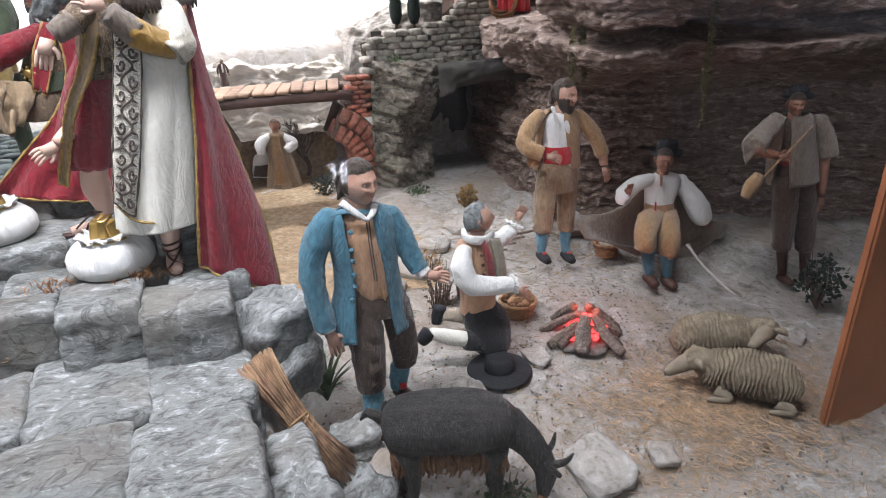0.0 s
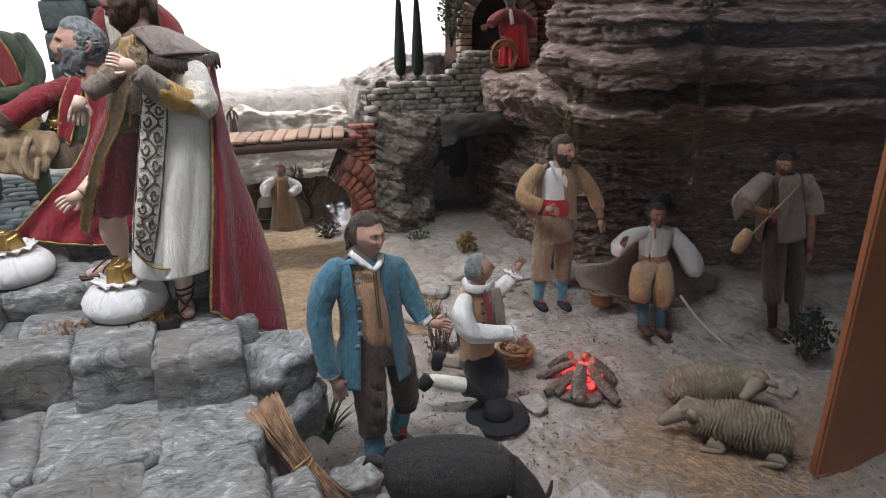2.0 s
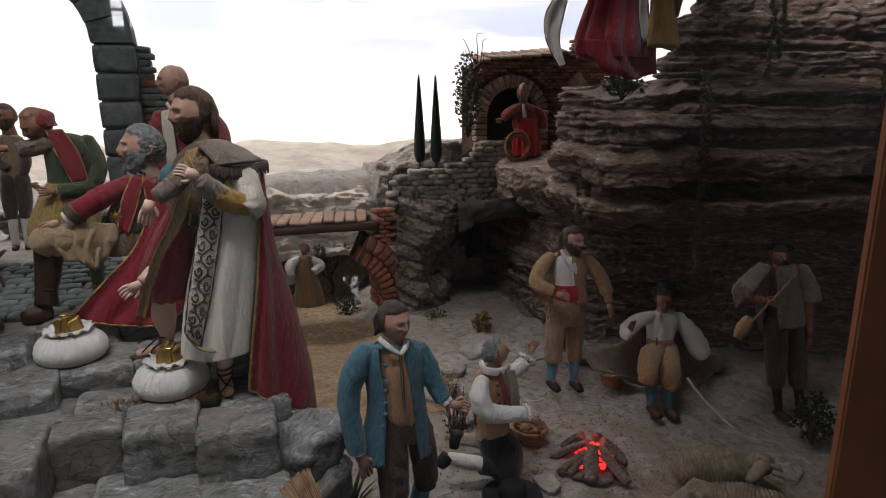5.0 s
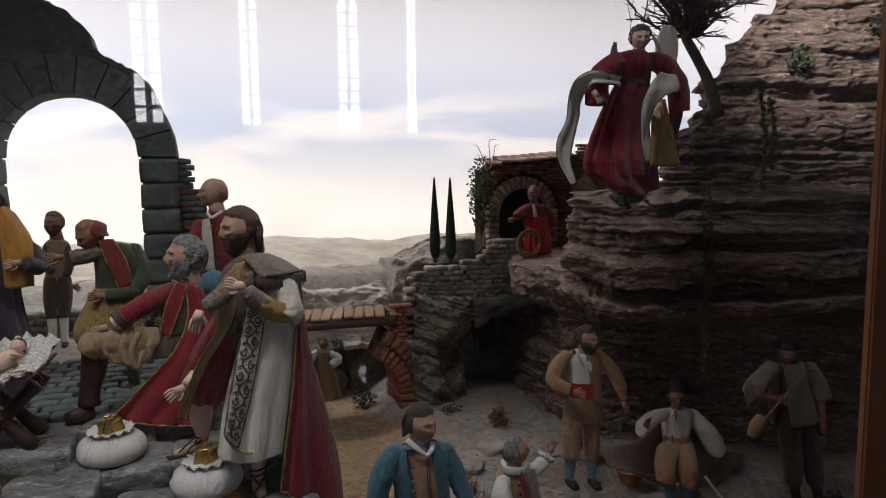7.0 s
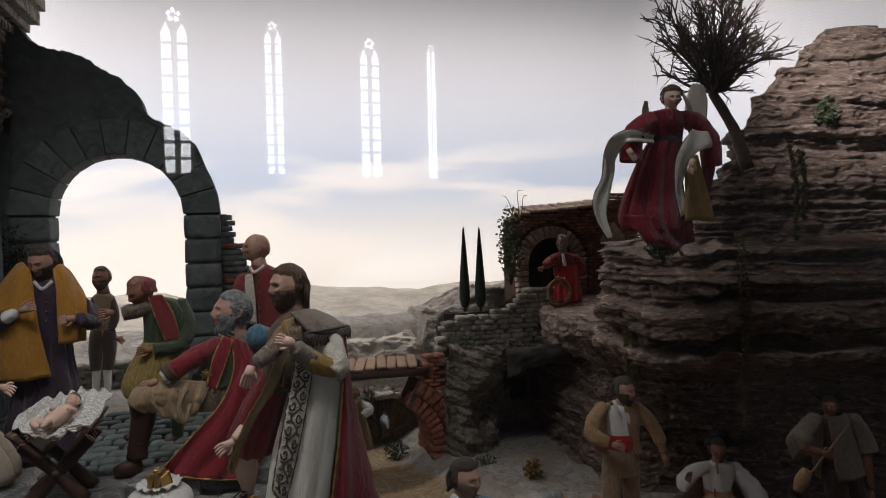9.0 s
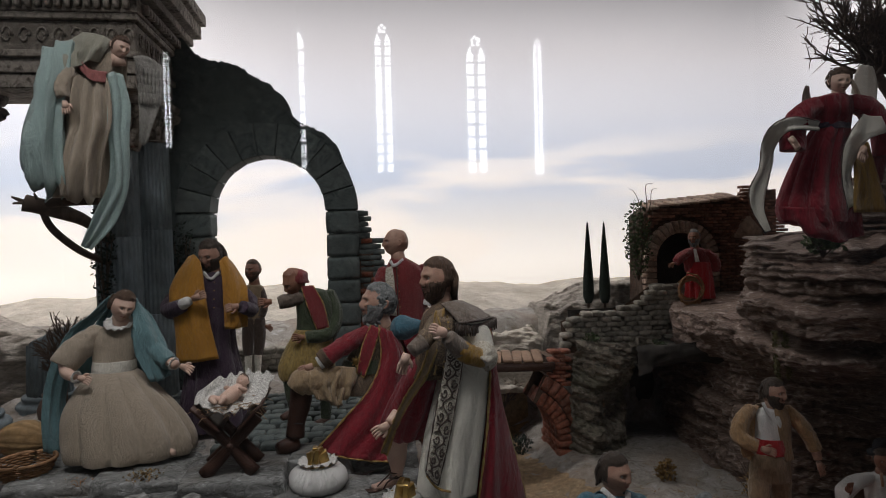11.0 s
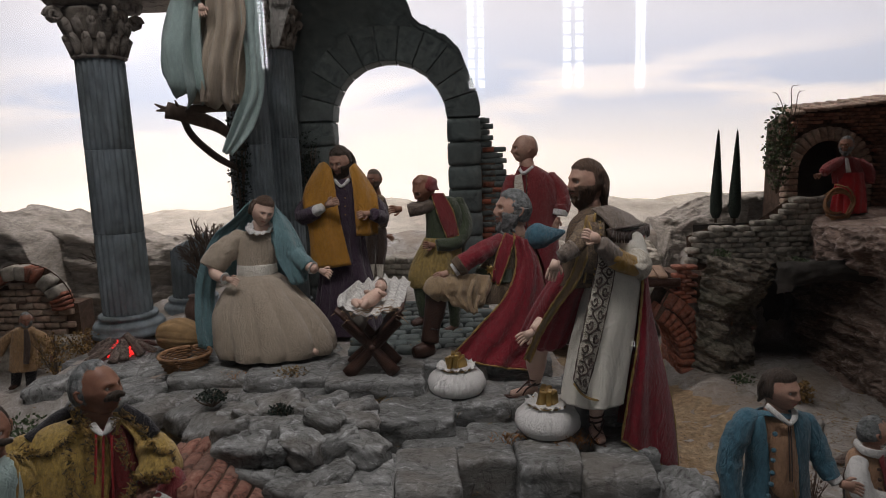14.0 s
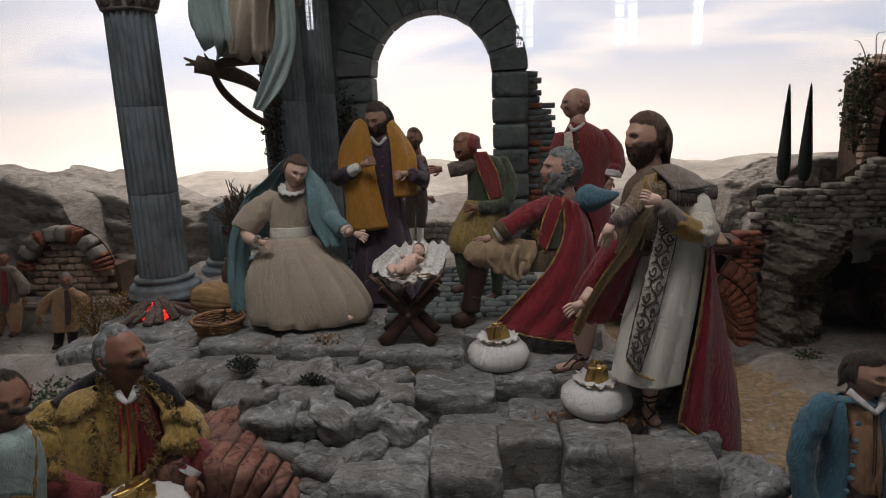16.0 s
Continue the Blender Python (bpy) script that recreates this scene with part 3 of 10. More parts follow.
for k in range(11):
    a0, a1 = math.pi * k / 11 + 0.006, math.pi * (k + 1) / 11 - 0.006
    bm = bmesh.new()
    rings = []
    for i in range(7):
        a = a0 + (a1 - a0) * i / 6
        ring = []
        for r, y in ((RIN, -0.055), (ROUT, -0.055), (ROUT, 0.055), (RIN, 0.055)):
            w = 0.003 * nz(k, i, r * 20 + y * 30, 1.7)
            ring.append(Vector((AX + (r + w) * math.cos(a), AY + y + w, SPRING + (r + w) * math.sin(a))))
        rings.append(ring)
    loft(bm, rings)
    bmesh.ops.bevel(bm, geom=bm.edges[:], offset=0.002, segments=1, affect="EDGES")
    part("voussoir", bm, RUIN, ruin, smooth=False)
bm = bmesh.new()
rings = []
for i in range(41):
    a = math.pi * i / 40
    rings.append([Vector((AX + r * math.cos(a), AY + y, SPRING + r * math.sin(a))) for r, y in ((RIN + 0.006, -0.045), (ROUT - 0.004, -0.045), (ROUT - 0.004, 0.045), (RIN + 0.006, 0.045))])
loft(bm, rings)
part("arch_core", bm, RUIN, ruin)
for x0, x1 in ((AX - ROUT, AX - RIN), (AX + RIN, AX + ROUT)):
    for k in range(8):
        z1 = SPRING - 0.003 - 0.0725 * k
        me = stone_mesh("ashlar", (x1 - x0, 0.11, 0.070), k + x0, RUIN, 4, 18, 0.03)
        piece("ashlar", me, ruin, pose((x0 + x1) / 2, AY, z1 - 0.035))
    bm = bmesh.new()
    box(bm, x0 + 0.008, x1 - 0.008, AY - 0.045, AY + 0.045, 1.16, SPRING)
    part("core", bm, RUIN, ruin)
brickme = stone_mesh("brick", (0.038, 0.055, 0.016), 3, BRICK, 1, 14, 0.05)
darkbrick = stone_mesh("brick", (0.038, 0.055, 0.016), 5, RUIN, 1, 14, 0.05)
bm = bmesh.new()
box(bm, AX + ROUT - 0.01, AX + ROUT + 0.045, AY - 0.005, AY + 0.045, 1.16, SPRING - 0.14)
part("core", bm, MORTAR, ruin)
for k in range(30):
    z = SPRING - 0.010 - 0.018 * k
    wide = 0.012 + 0.075 * smooth_step(0, 12, k)
    me = stone_mesh("brick_bed", (wide + 0.02, 0.055, 0.0195), k, RUIN, 2, 14, 0.03)
    piece("brick_bed", me, ruin, pose(AX + ROUT + wide / 2 - 0.004, AY + 0.022, z))
    for i in range(int(wide / 0.038) + 1):
        x = AX + ROUT + 0.014 + min(i * 0.039, wide) + (0.01 if k % 2 else 0)
        piece("brick", brickme if random.random() < 0.35 else darkbrick, ruin, pose(x, AY + 0.02 + random.uniform(-0.004, 0.004), z, 0, random.uniform(-3, 3), random.uniform(-4, 4)))

# ---- columns and entablature ----


def capital(bm, x, y, z0, z1, r):
    """A bell with two rings of leaves, volutes at the corners and a square, hollow-sided slab."""
    h = z1 - z0
    turned(bm, x, y, [(z0, r * 1.0), (z0 + 0.03 * h, r * 1.12), (z0 + 0.07 * h, r * 1.0), (z0 + 0.4 * h, r * 1.08), (z0 + 0.75 * h, r * 1.3), (z0 + 0.8 * h, r * 1.3)], 28)
    for ring, (zz, rr, cnt) in enumerate(((0.25, 1.10, 13), (0.5, 1.18, 13))):
        for k in range(cnt):
            a = 2 * math.pi * (k + 0.5 * ring) / cnt
            c, s = math.cos(a), math.sin(a)
            tube(bm, [(x + r * 1.0 * c, y + r * 1.0 * s, z0 + (zz - 0.18) * h), (x + r * rr * c, y + r * rr * s, z0 + zz * h), (x + r * (rr + 0.16) * c, y + r * (rr + 0.16) * s, z0 + (zz + 0.1) * h), (x + r * (rr + 0.2) * c, y + r * (rr + 0.2) * s, z0 + (zz + 0.03) * h)], [r * 0.16, r * 0.21, r * 0.16, r * 0.05], n=6, sub=2)
    for k in range(4):
        a = math.pi / 4 + k * math.pi / 2
        c, s = math.cos(a), math.sin(a)
        for side in (-1, 1):
            cx, cy = x + r * 1.62 * c - side * 0.2 * r * s, y + r * 1.62 * s + side * 0.2 * r * c
            pts = [Vector((cx, cy, z0 + 0.68 * h)) + Vector((c * math.cos(t), s * math.cos(t), math.sin(t))) * (r * 0.30 * (1 - t / 16)) for t in (i * 0.8 for i in range(14))]
            tube(bm, pts, [r * 0.10] * 14, n=6, sub=1)
    ring = []
    n_ = 40
    for zz, k in ((0.84, 0.94), (0.9, 1.0), (1.0, 1.04)):
        row = []
        for i in range(n_):
            a = 2 * math.pi * i / n_ + math.pi / 4
            q = 1.45 + 0.55 * abs(math.cos(2 * (a - math.pi / 4))) ** 5
            row.append(Vector((x + r * q * k * math.cos(a), y + r * q * k * math.sin(a), z0 + zz * h)))
        ring.append(row)
    loft(bm, ring)


def column(name, x, y, z0, z1, r, label, cap=True, foot=True, lean=0.0):
    ob = thing(name, (x, y, z0), label, "column", "columns of the ruined temple")
    neck = z1 - (2.35 * r if cap else 0)
    start = z0 + (0.9 * r if foot else 0)
    if foot:
        bm = bmesh.new()
        turned(bm, x, y, [(z0, r * 1.5), (z0 + 0.2 * r, r * 1.52), (z0 + 0.24 * r, r * 1.36), (z0 + 0.4 * r, r * 1.44), (z0 + 0.55 * r, r * 1.36), (z0 + 0.6 * r, r * 1.14), (z0 + 0.72 * r, r * 1.12), (z0 + 0.76 * r, r * 1.2), (z0 + 0.88 * r, r * 1.16), (start, r * 1.02)], 40)
        part("base", bm, COLUMN, ob)
    drums = [start] + [start + (neck - start) * k for k in ((0.33, 0.66) if cap else ())] + [neck]
    for a, b in zip(drums, drums[1:]):
        bm = bmesh.new()
        f = lambda z: r * (1.0 - 0.10 * (z - z0) / (z1 - z0))
        rows_ = [(a - 0.002, f(a) * 0.96), (a + 0.001, f(a) * 0.985), (a + 0.004, f(a)), ((a + b) / 2, f((a + b) / 2)), (b - 0.004, f(b)), (b - 0.001, f(b) * 0.985)]
        turned(bm, x, y, rows_, 132, 0, 22, r * 0.10)
        if not cap:
            for v in bm.verts:
                if v.co.z > z0 + (z1 - z0) * 0.5:
                    v.co.z += (v.co.x - x) * 0.55 + 0.01 * nz(v.co.x, v.co.y, 0, 60)
        part("shaft_drum", bm, COLUMN, ob)
    if cap:
        bm = bmesh.new()
        capital(bm, x, y, neck, z1, r * 0.93)
        part("capital", bm, CARVED, ob, "carved leaf capital with scrolled corners")
    return ob


column("column", -1.24, 1.54, 1.175, 2.04, 0.063, "tall fluted blue-grey stone column with a leaf capital")
column("column", -0.897, 1.62, 1.17, 2.04, 0.060, "fluted blue-grey column hung with ivy, behind the mother figure")
column("column", -0.829, 1.72, 1.17, 2.04, 0.046, "slender dark fluted half column by the arch")
column("broken_column", -1.165, 1.80, 1.16, 1.385, 0.062, "broken fluted column stump with a slanted top", False)

ent = thing("entablature", (-1.0, 1.6, 2.04), "broken carved stone entablature resting on the columns", "entablature", kind="structure")
YF, YB, XR = 1.50, 1.70, -0.80
def beam(name, x0, z0, z1, out, rough_end):
    """One course that runs along the front and turns back along the east side to the arch."""
    bm = bmesh.new()
    for (a0, a1, b0, b1) in ((x0, XR + out, YF - out, YB + 0.0), (XR - 0.14, XR + out, YB, AY + 0.05)):
        vs = box(bm, a0, a1, b0, b1, z0, z1)
        if rough_end and a0 == x0:
            bmesh.ops.subdivide_edges(bm, edges=[e for e in bm.edges], cuts=3, use_grid_fill=True)
            for v in bm.verts:
                if v.co.x < x0 + 0.05:
                    v.co.x += 0.035 * (v.co.z - z0) / (z1 - z0) + 0.02 * nz(v.co.y, v.co.z, 1, 45)
    bmesh.ops.bevel(bm, geom=bm.edges[:], offset=0.002, segments=1, affect="EDGES")
    part(name, bm, CARVED, ent, smooth=False)
for name, x0, z0, z1, out, rough_end in (
        ("architrave", -1.30, 2.040, 2.075, 0.0, False), ("architrave", -1.30, 2.076, 2.112, 0.006, False), ("fillet", -1.305, 2.113, 2.130, 0.016, False),
        ("frieze", -1.19, 2.131, 2.205, 0.004, True), ("fillet", -1.175, 2.206, 2.222, 0.016, False), ("dentil_band", -1.15, 2.223, 2.262, 0.018, True),
        ("cornice", -1.13, 2.263, 2.285, 0.05, True), ("cornice", -1.11, 2.286, 2.325, 0.075, True), ("cornice", -1.06, 2.326, 2.36, 0.09, True)):
    beam(name, x0, z0, z1, out, rough_end)
dent = stone_mesh("dentil", (0.014, 0.018, 0.024), 2, CARVED, 1, 12, 0.04)
for k in range(15):
    piece("dentil", dent, ent, pose(-1.12 + k * 0.0225, YF - 0.026, 2.242))
for k in range(14):
    piece("dentil", dent, ent, pose(XR + 0.026, YF + 0.02 + k * 0.0245, 2.242, 0, 0, 90))
bm = bmesh.new()
for k in range(9):
    cx = -1.13 + k * 0.04
    pts = [(cx + 0.014 * math.cos(t) * (1 - t / 12), YF - 0.006, 2.167 + 0.022 * math.sin(t) * (1 - t / 12)) for t in (i * 0.9 for i in range(9))]
    tube(bm, pts, [0.003] * 9, n=5, sub=2)
for k in range(7):
    cy = YF + 0.04 + k * 0.045
    pts = [(XR + 0.006, cy + 0.014 * math.cos(t) * (1 - t / 12), 2.167 + 0.022 * math.sin(t) * (1 - t / 12)) for t in (i * 0.9 for i in range(9))]
    tube(bm, pts, [0.003] * 9, n=5, sub=2)
part("scroll_relief", bm, CARVED, ent)

# ---- the layered cliff ----
SHELF = ((0.78, 0.0), (1.20, 0.0), (1.27, 0.45), (1.31, 0.95), (1.345, 1.0), (1.36, 0.78), (1.385, 0.80), (1.40, 1.05), (1.46, 1.06), (1.475, 0.88), (1.50, 0.97), (1.555, 0.94), (1.575, 0.86), (1.60, 0.90))


def chance(k):
    return (math.sin(k * 12.9898) * 43758.5453) % 1.0


def bedding(x, y, z, thick=20.0):
    """How far layered rock stands out: rounded beds with cracks between and across them."""
    thick = thick * (1.0 + 0.45 * smooth_step(1.5, 1.75, z)) if thick == 20.0 else thick
    wz = z + 0.030 * nz(x, y, z * 0.5, 2.2) + 0.010 * nz(x, y, z + 3, 8)
    t = thick * wz + 1.2 * nz(0.3, 0.7, wz, 8)
    k = math.floor(t)
    s = abs(2 * (t - k) - 1)
    d = 0.026 * (1 - s ** 4) * (0.15 + 0.5 * chance(k) + 0.6 * max(0.0, nz(x * 3 + k, y * 3, 9))) + 0.022 * (chance(k + 50) - 0.5) + 0.026 * nz(x * 2.6 + k * 7.7, y * 2.6, k * 1.3)
    d -= 0.011 * max(0.0, 1 - 16 * abs(nz(x * 4.5 + k * 3.3, y * 4.5, k * 5.1)))
    return d + 0.0035 * ridge(nz(x * 5, y * 5, wz * 115)) + 0.019 * fbm(x, y, z * 1.3, 12, 5) + 0.007 * ridge(nz(x, y, z * 1.6, 38))


def cliff_line(u, z):
    """The cliff's edge in plan at height z; u runs from its west end round the corner to the east."""
    up = ((0.0, (0.98, 2.15)), (0.14, (0.83, 1.76)), (0.28, (0.80, 1.42)), (0.40, (0.80, 1.17)), (0.47, (0.86, 1.08)), (0.6, (1.02, 1.05)), (0.78, (1.45, 0.94)), (1.0, (2.1, 0.72)))
    low = ((0.0, (0.96, 2.15)), (0.14, (0.93, 1.83)), (0.28, (0.95, 1.66)), (0.40, (1.0, 1.56)), (0.47, (1.05, 1.50)), (0.6, (1.18, 1.43)), (0.78, (1.5, 1.28)), (1.0, (2.1, 0.95)))
    pu = Vector((along([(k, p[0]) for k, p in up], u), along([(k, p[1]) for k, p in up], u)))
    pl = Vector((along([(k, p[0]) for k, p in low], u), along([(k, p[1]) for k, p in low], u)))
    p = pl.lerp(pu, along(SHELF, z))
    east = along(((1.60, 0.0), (1.62, 0.15), (1.66, 0.20), (1.79, 0.24), (1.81, 0.33), (1.85, 0.36), (1.87, 0.45), (1.96, 0.50), (1.98, 0.58), (2.06, 0.63), (2.08, 0.72), (2.14, 0.78), (2.16, 0.92), (2.22, 1.02), (2.26, 1.2), (2.34, 1.4)), z)
    west = smooth_step(0.62, 0.2, u)
    p.x += east * (0.55 + 0.45 * west)
    p.x += 0.66 * max(0.0, p.y - 1.40) * smooth_step(1.365, 1.40, z)
    p.x += 0.95 * max(0.0, p.y - 1.1) * smooth_step(1.595, 1.64, z)
    p.y += east * 0.22 + 0.10 * smooth_step(1.6, 1.62, z)
    return p


bm = bmesh.new()
rows = []
NZ, NU = 400, 320
for j in range(NZ + 1):
    z = 0.76 + 1.58 * j / NZ
    row = []
    for i in range(NU + 1):
        u = i / NU
        w = z + 0.035 * nz(u * 6, 1, 0, 1.0) + 0.012 * nz(u * 25, 2, 0, 1.0)
        p, q = cliff_line(u, w), cliff_line(min(1, u + 0.01), w)
        r = cliff_line(max(0, u - 0.01), w)
        t = (q - r).normalized()
        out = Vector((-t.y, t.x)) * -1
        p = p + out * (bedding(p.x, p.y, z) + 0.022 * nz(p.x, p.y, z * 0.7, 3.2))
        row.append(Vector((p.x, p.y, z + 0.006 * nz(p.x, p.y, z, 15))))
    rows.append(row)
loft(bm, rows, 0, False, False)
solid("rock_cliff", bm, ROCK, "tall brown layered rock cliff overhanging the shepherds", "cliff")

# rock under the upper wall, beside the cave
bm = bmesh.new()
rows = []
for j in range(120):
    z = 0.76 + 0.50 * j / 119
    row = []
    for i in range(110):
        u = i / 109
        x = 0.50 + 0.29 * u
        y = 2.04 - 0.10 * math.sin(math.pi * min(1, u * 1.25)) * smooth_step(0.74, 0.95, z + 0.1) + 0.25 * smooth_step(0.74, 0.9, u) * smooth_step(1.22, 1.12, z)
        y -= 0.09 * smooth_step(1.02, 1.20, z)
        y += 0.07 * smooth_step(0.10, 0.45, nz(x, 0, z * 0.6, 7.0)) * smooth_step(1.2, 1.0, z)
        d = 1.5 * bedding(x, y, z + 0.25 * x, 15.0) + 0.035 * nz(x, y, z, 8)
        row.append(Vector((x, y - d, z)))
    rows.append(row)
loft(bm, rows, 0, False, False)
solid("rock_bank", bm, DARKROCK, "mossy grey-brown rock bank beside the cave mouth", "rock")
# back, roof and lip of the cave; the dark colour paints its shade
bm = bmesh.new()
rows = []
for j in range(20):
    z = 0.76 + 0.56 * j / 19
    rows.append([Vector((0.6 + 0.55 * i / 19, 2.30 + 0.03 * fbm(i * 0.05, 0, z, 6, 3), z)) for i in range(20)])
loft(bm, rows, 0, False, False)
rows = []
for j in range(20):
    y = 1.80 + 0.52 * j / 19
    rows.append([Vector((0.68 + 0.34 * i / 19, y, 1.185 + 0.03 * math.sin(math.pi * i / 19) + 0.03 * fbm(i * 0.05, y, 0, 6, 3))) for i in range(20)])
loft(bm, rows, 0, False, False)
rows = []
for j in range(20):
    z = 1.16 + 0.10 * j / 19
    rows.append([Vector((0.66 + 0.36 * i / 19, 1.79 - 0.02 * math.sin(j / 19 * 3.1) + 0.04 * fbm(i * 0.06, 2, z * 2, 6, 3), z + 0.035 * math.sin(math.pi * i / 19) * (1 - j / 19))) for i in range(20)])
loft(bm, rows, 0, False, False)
solid("cave_back", bm, SHADE_PAINT, "rock sheets lining the cave, shade put into their dark colour", "rock")

# ---- church behind the camera ----
bm = bmesh.new()
box(bm, -9, 14, -19.9, -19.6, 0, 16)
solid("wall_church", bm, CHURCHSTONE, "grey stone church wall with tall traceried windows", smooth=False)
# unseen pier, placed and sized to block the left windows' reflections in the glass
bm = bmesh.new()
turned(bm, -0.712, -1.75, [(0.0, 0.32), (0.12, 0.32), (0.14, 0.245), (8.0, 0.245)], 40)
solid("church_pier", bm, CHURCHSTONE, "round grey stone pier, unseen, added to block a window's reflection", "pier")
bm = bmesh.new()
box(bm, -9, 14, -19.6, 0.3, -0.1, 0.0)
solid("floor", bm, FLOORSTONE, "grey stone church floor", smooth=False)
# unseen glossy patch, added so the floor mirrors one window only here
bm = bmesh.new()
box(bm, 0.92, 1.20, -4.66, -4.05, 0.0, 0.012)
bmesh.ops.bevel(bm, geom=bm.edges[:], offset=0.003, segments=1, affect="EDGES")
solid("floor_slab", bm, POLISHED, "polished patch added to the church floor to mirror one window", smooth=False)

# ---- cloth, skin and other figure materials ----
CLOTHS = []


def cloth(name, col, var=0.18, weave=420.0, rough=0.9, sheen=0.25, amount=0.35):
    CLOTHS.append(name)
    m = mat(name, col, rough, var * 1.3, 170, 0.7, 420, [c * 0.55 for c in col], amount * 0.7, 22, (1, 1, 0.55), sheen=sheen, weave=weave, dist=0.0012, brush=[min(0.85, 1.4 * c + 0.01) for c in col], brushed=0.25)
    n, l = m.node_tree.nodes, m.node_tree.links
    b = n["Principled BSDF"]
    b.inputs["Specular IOR Level"].default_value = 0.1
    fine = b.inputs["Normal"].links[0].from_node
    crease, fold, low = n.new("ShaderNodeTexNoise"), n.new("ShaderNodeMath"), n.new("ShaderNodeBump")
    crease.inputs["Scale"].default_value, crease.inputs["Detail"].default_value, crease.inputs["Distortion"].default_value = 34, 3, 1.4
    l.new(n["Mapping"].outputs[0], crease.inputs["Vector"])
    fold.operation = "PINGPONG"
    fold.inputs[1].default_value = 0.11
    l.new(crease.outputs["Fac"], fold.inputs[0])
    low.inputs["Strength"].default_value, low.inputs["Distance"].default_value = 0.55, 0.02
    l.new(fold.outputs[0], low.inputs["Height"])
    l.new(low.outputs[0], fine.inputs["Normal"])
    return m


SKIN = mat("painted_skin", (0.385, 0.24, 0.18), 0.45, 0.16, 60, 0.2, 240, (0.30, 0.14, 0.10), 0.5, 34, dist=0.001)
SKINDARK = mat("tanned_painted_skin", (0.25, 0.125, 0.083), 0.45, 0.18, 60, 0.2, 240, (0.17, 0.07, 0.045), 0.55, 34, dist=0.001)
SKINPALE = mat("pale_painted_skin", (0.58, 0.41, 0.33), 0.45, 0.08, 40, 0.1, 300, (0.52, 0.30, 0.24), 0.35, 30, dist=0.001)
HAIRDARK = mat("dark_carved_hair", (0.05, 0.038, 0.03), 0.5, 0.6, 160, 1.0, 300, (0.09, 0.065, 0.05), 0.7, 60, stretch=(3, 3, 0.5), dist=0.004)
HAIRBROWN = mat("brown_carved_hair", (0.085, 0.052, 0.036), 0.5, 0.6, 160, 1.0, 300, (0.15, 0.095, 0.065), 0.7, 60, stretch=(3, 3, 0.5), dist=0.004)
EYEWHITE = mat("glass_eye", (0.55, 0.53, 0.50), 0.2, 0.05)
LIPS = mat("painted_lip_skin", (0.33, 0.12, 0.10), 0.45, 0.1)
HAIRGREY = mat("grey_carved_hair", (0.20, 0.21, 0.21), 0.7, 0.5, 120, 0.9, 200, (0.07, 0.08, 0.08), 0.7, 70, dist=0.004)
WHITE = cloth("cream_silk", (0.72, 0.69, 0.61), 0.08)
SHIRT = cloth("white_linen", (0.70, 0.69, 0.67), 0.08)
BEIGE = cloth("beige_silk", (0.385, 0.32, 0.25), 0.1)
RED = cloth("crimson_cloth", (0.205, 0.015, 0.024), 0.25)
CREAMTAN = cloth("cream_tan_cloth", (0.33, 0.235, 0.14), 0.15)
REDBRIGHT = cloth("scarlet_sash", (0.45, 0.03, 0.035), 0.15)
REDJACKET = cloth("brick_red_jacket", (0.21, 0.034, 0.036), 0.2)
BLUE = cloth("teal_blue_wool", (0.058, 0.145, 0.195), 0.25, 300)
TEAL = cloth("sea_green_veil", (0.125, 0.225, 0.245), 0.15)
PALETEAL = cloth("pale_aqua_silk", (0.36, 0.47, 0.45), 0.12)
SOCK = cloth("blue_knit_stocking", (0.10, 0.24, 0.32), 0.25, 200)
YELLOW = cloth("ochre_shawl", (0.42, 0.20, 0.03), 0.15)
GOLDCLOTH = cloth("gold_brocade", (0.46, 0.31, 0.085), 0.4, 900, 0.5)
OLIVE = cloth("olive_gold_cloth", (0.30, 0.21, 0.07), 0.3)
GREEN = cloth("olive_green_cloth", (0.050, 0.066, 0.036), 0.25)
TAN = cloth("tan_wool", (0.33, 0.205, 0.105), 0.2, 300)
KHAKI = cloth("khaki_breeches", (0.27, 0.195, 0.125), 0.2, 300)
VEST = cloth("buff_waistcoat", (0.40, 0.235, 0.14), 0.15, 300)
BROWN = cloth("dark_brown_wool", (0.075, 0.052, 0.042), 0.3, 300)
GREYBROWN = cloth("grey_brown_mantle", (0.17, 0.135, 0.11), 0.3, 300)
DRAB = cloth("drab_brown_cloak", (0.20, 0.165, 0.13), 0.2, 300)
GREYCLOTH = cloth("grey_cloak", (0.30, 0.285, 0.265), 0.15, 300)
PURPLE = cloth("dark_purple_robe", (0.055, 0.035, 0.055), 0.25)
BLACK = cloth("black_wool", (0.018, 0.017, 0.02), 0.3, 300)
BOOT = mat("dark_brown_leather", (0.06, 0.03, 0.022), 0.45, 0.3, 60, 0.4, 250, dist=0.002)
GOLD = mat("gold_braid", (0.45, 0.30, 0.10), 0.45, 0.5, 300, 0.9, 600, (0.12, 0.08, 0.04), 0.6, 150, metal=0.6, dist=0.002)
BRASS = mat("dull_brass", (0.42, 0.28, 0.09), 0.35, 0.25, 60, 0.3, 300, (0.2, 0.12, 0.05), 0.5, 30, metal=0.85, dist=0.001)


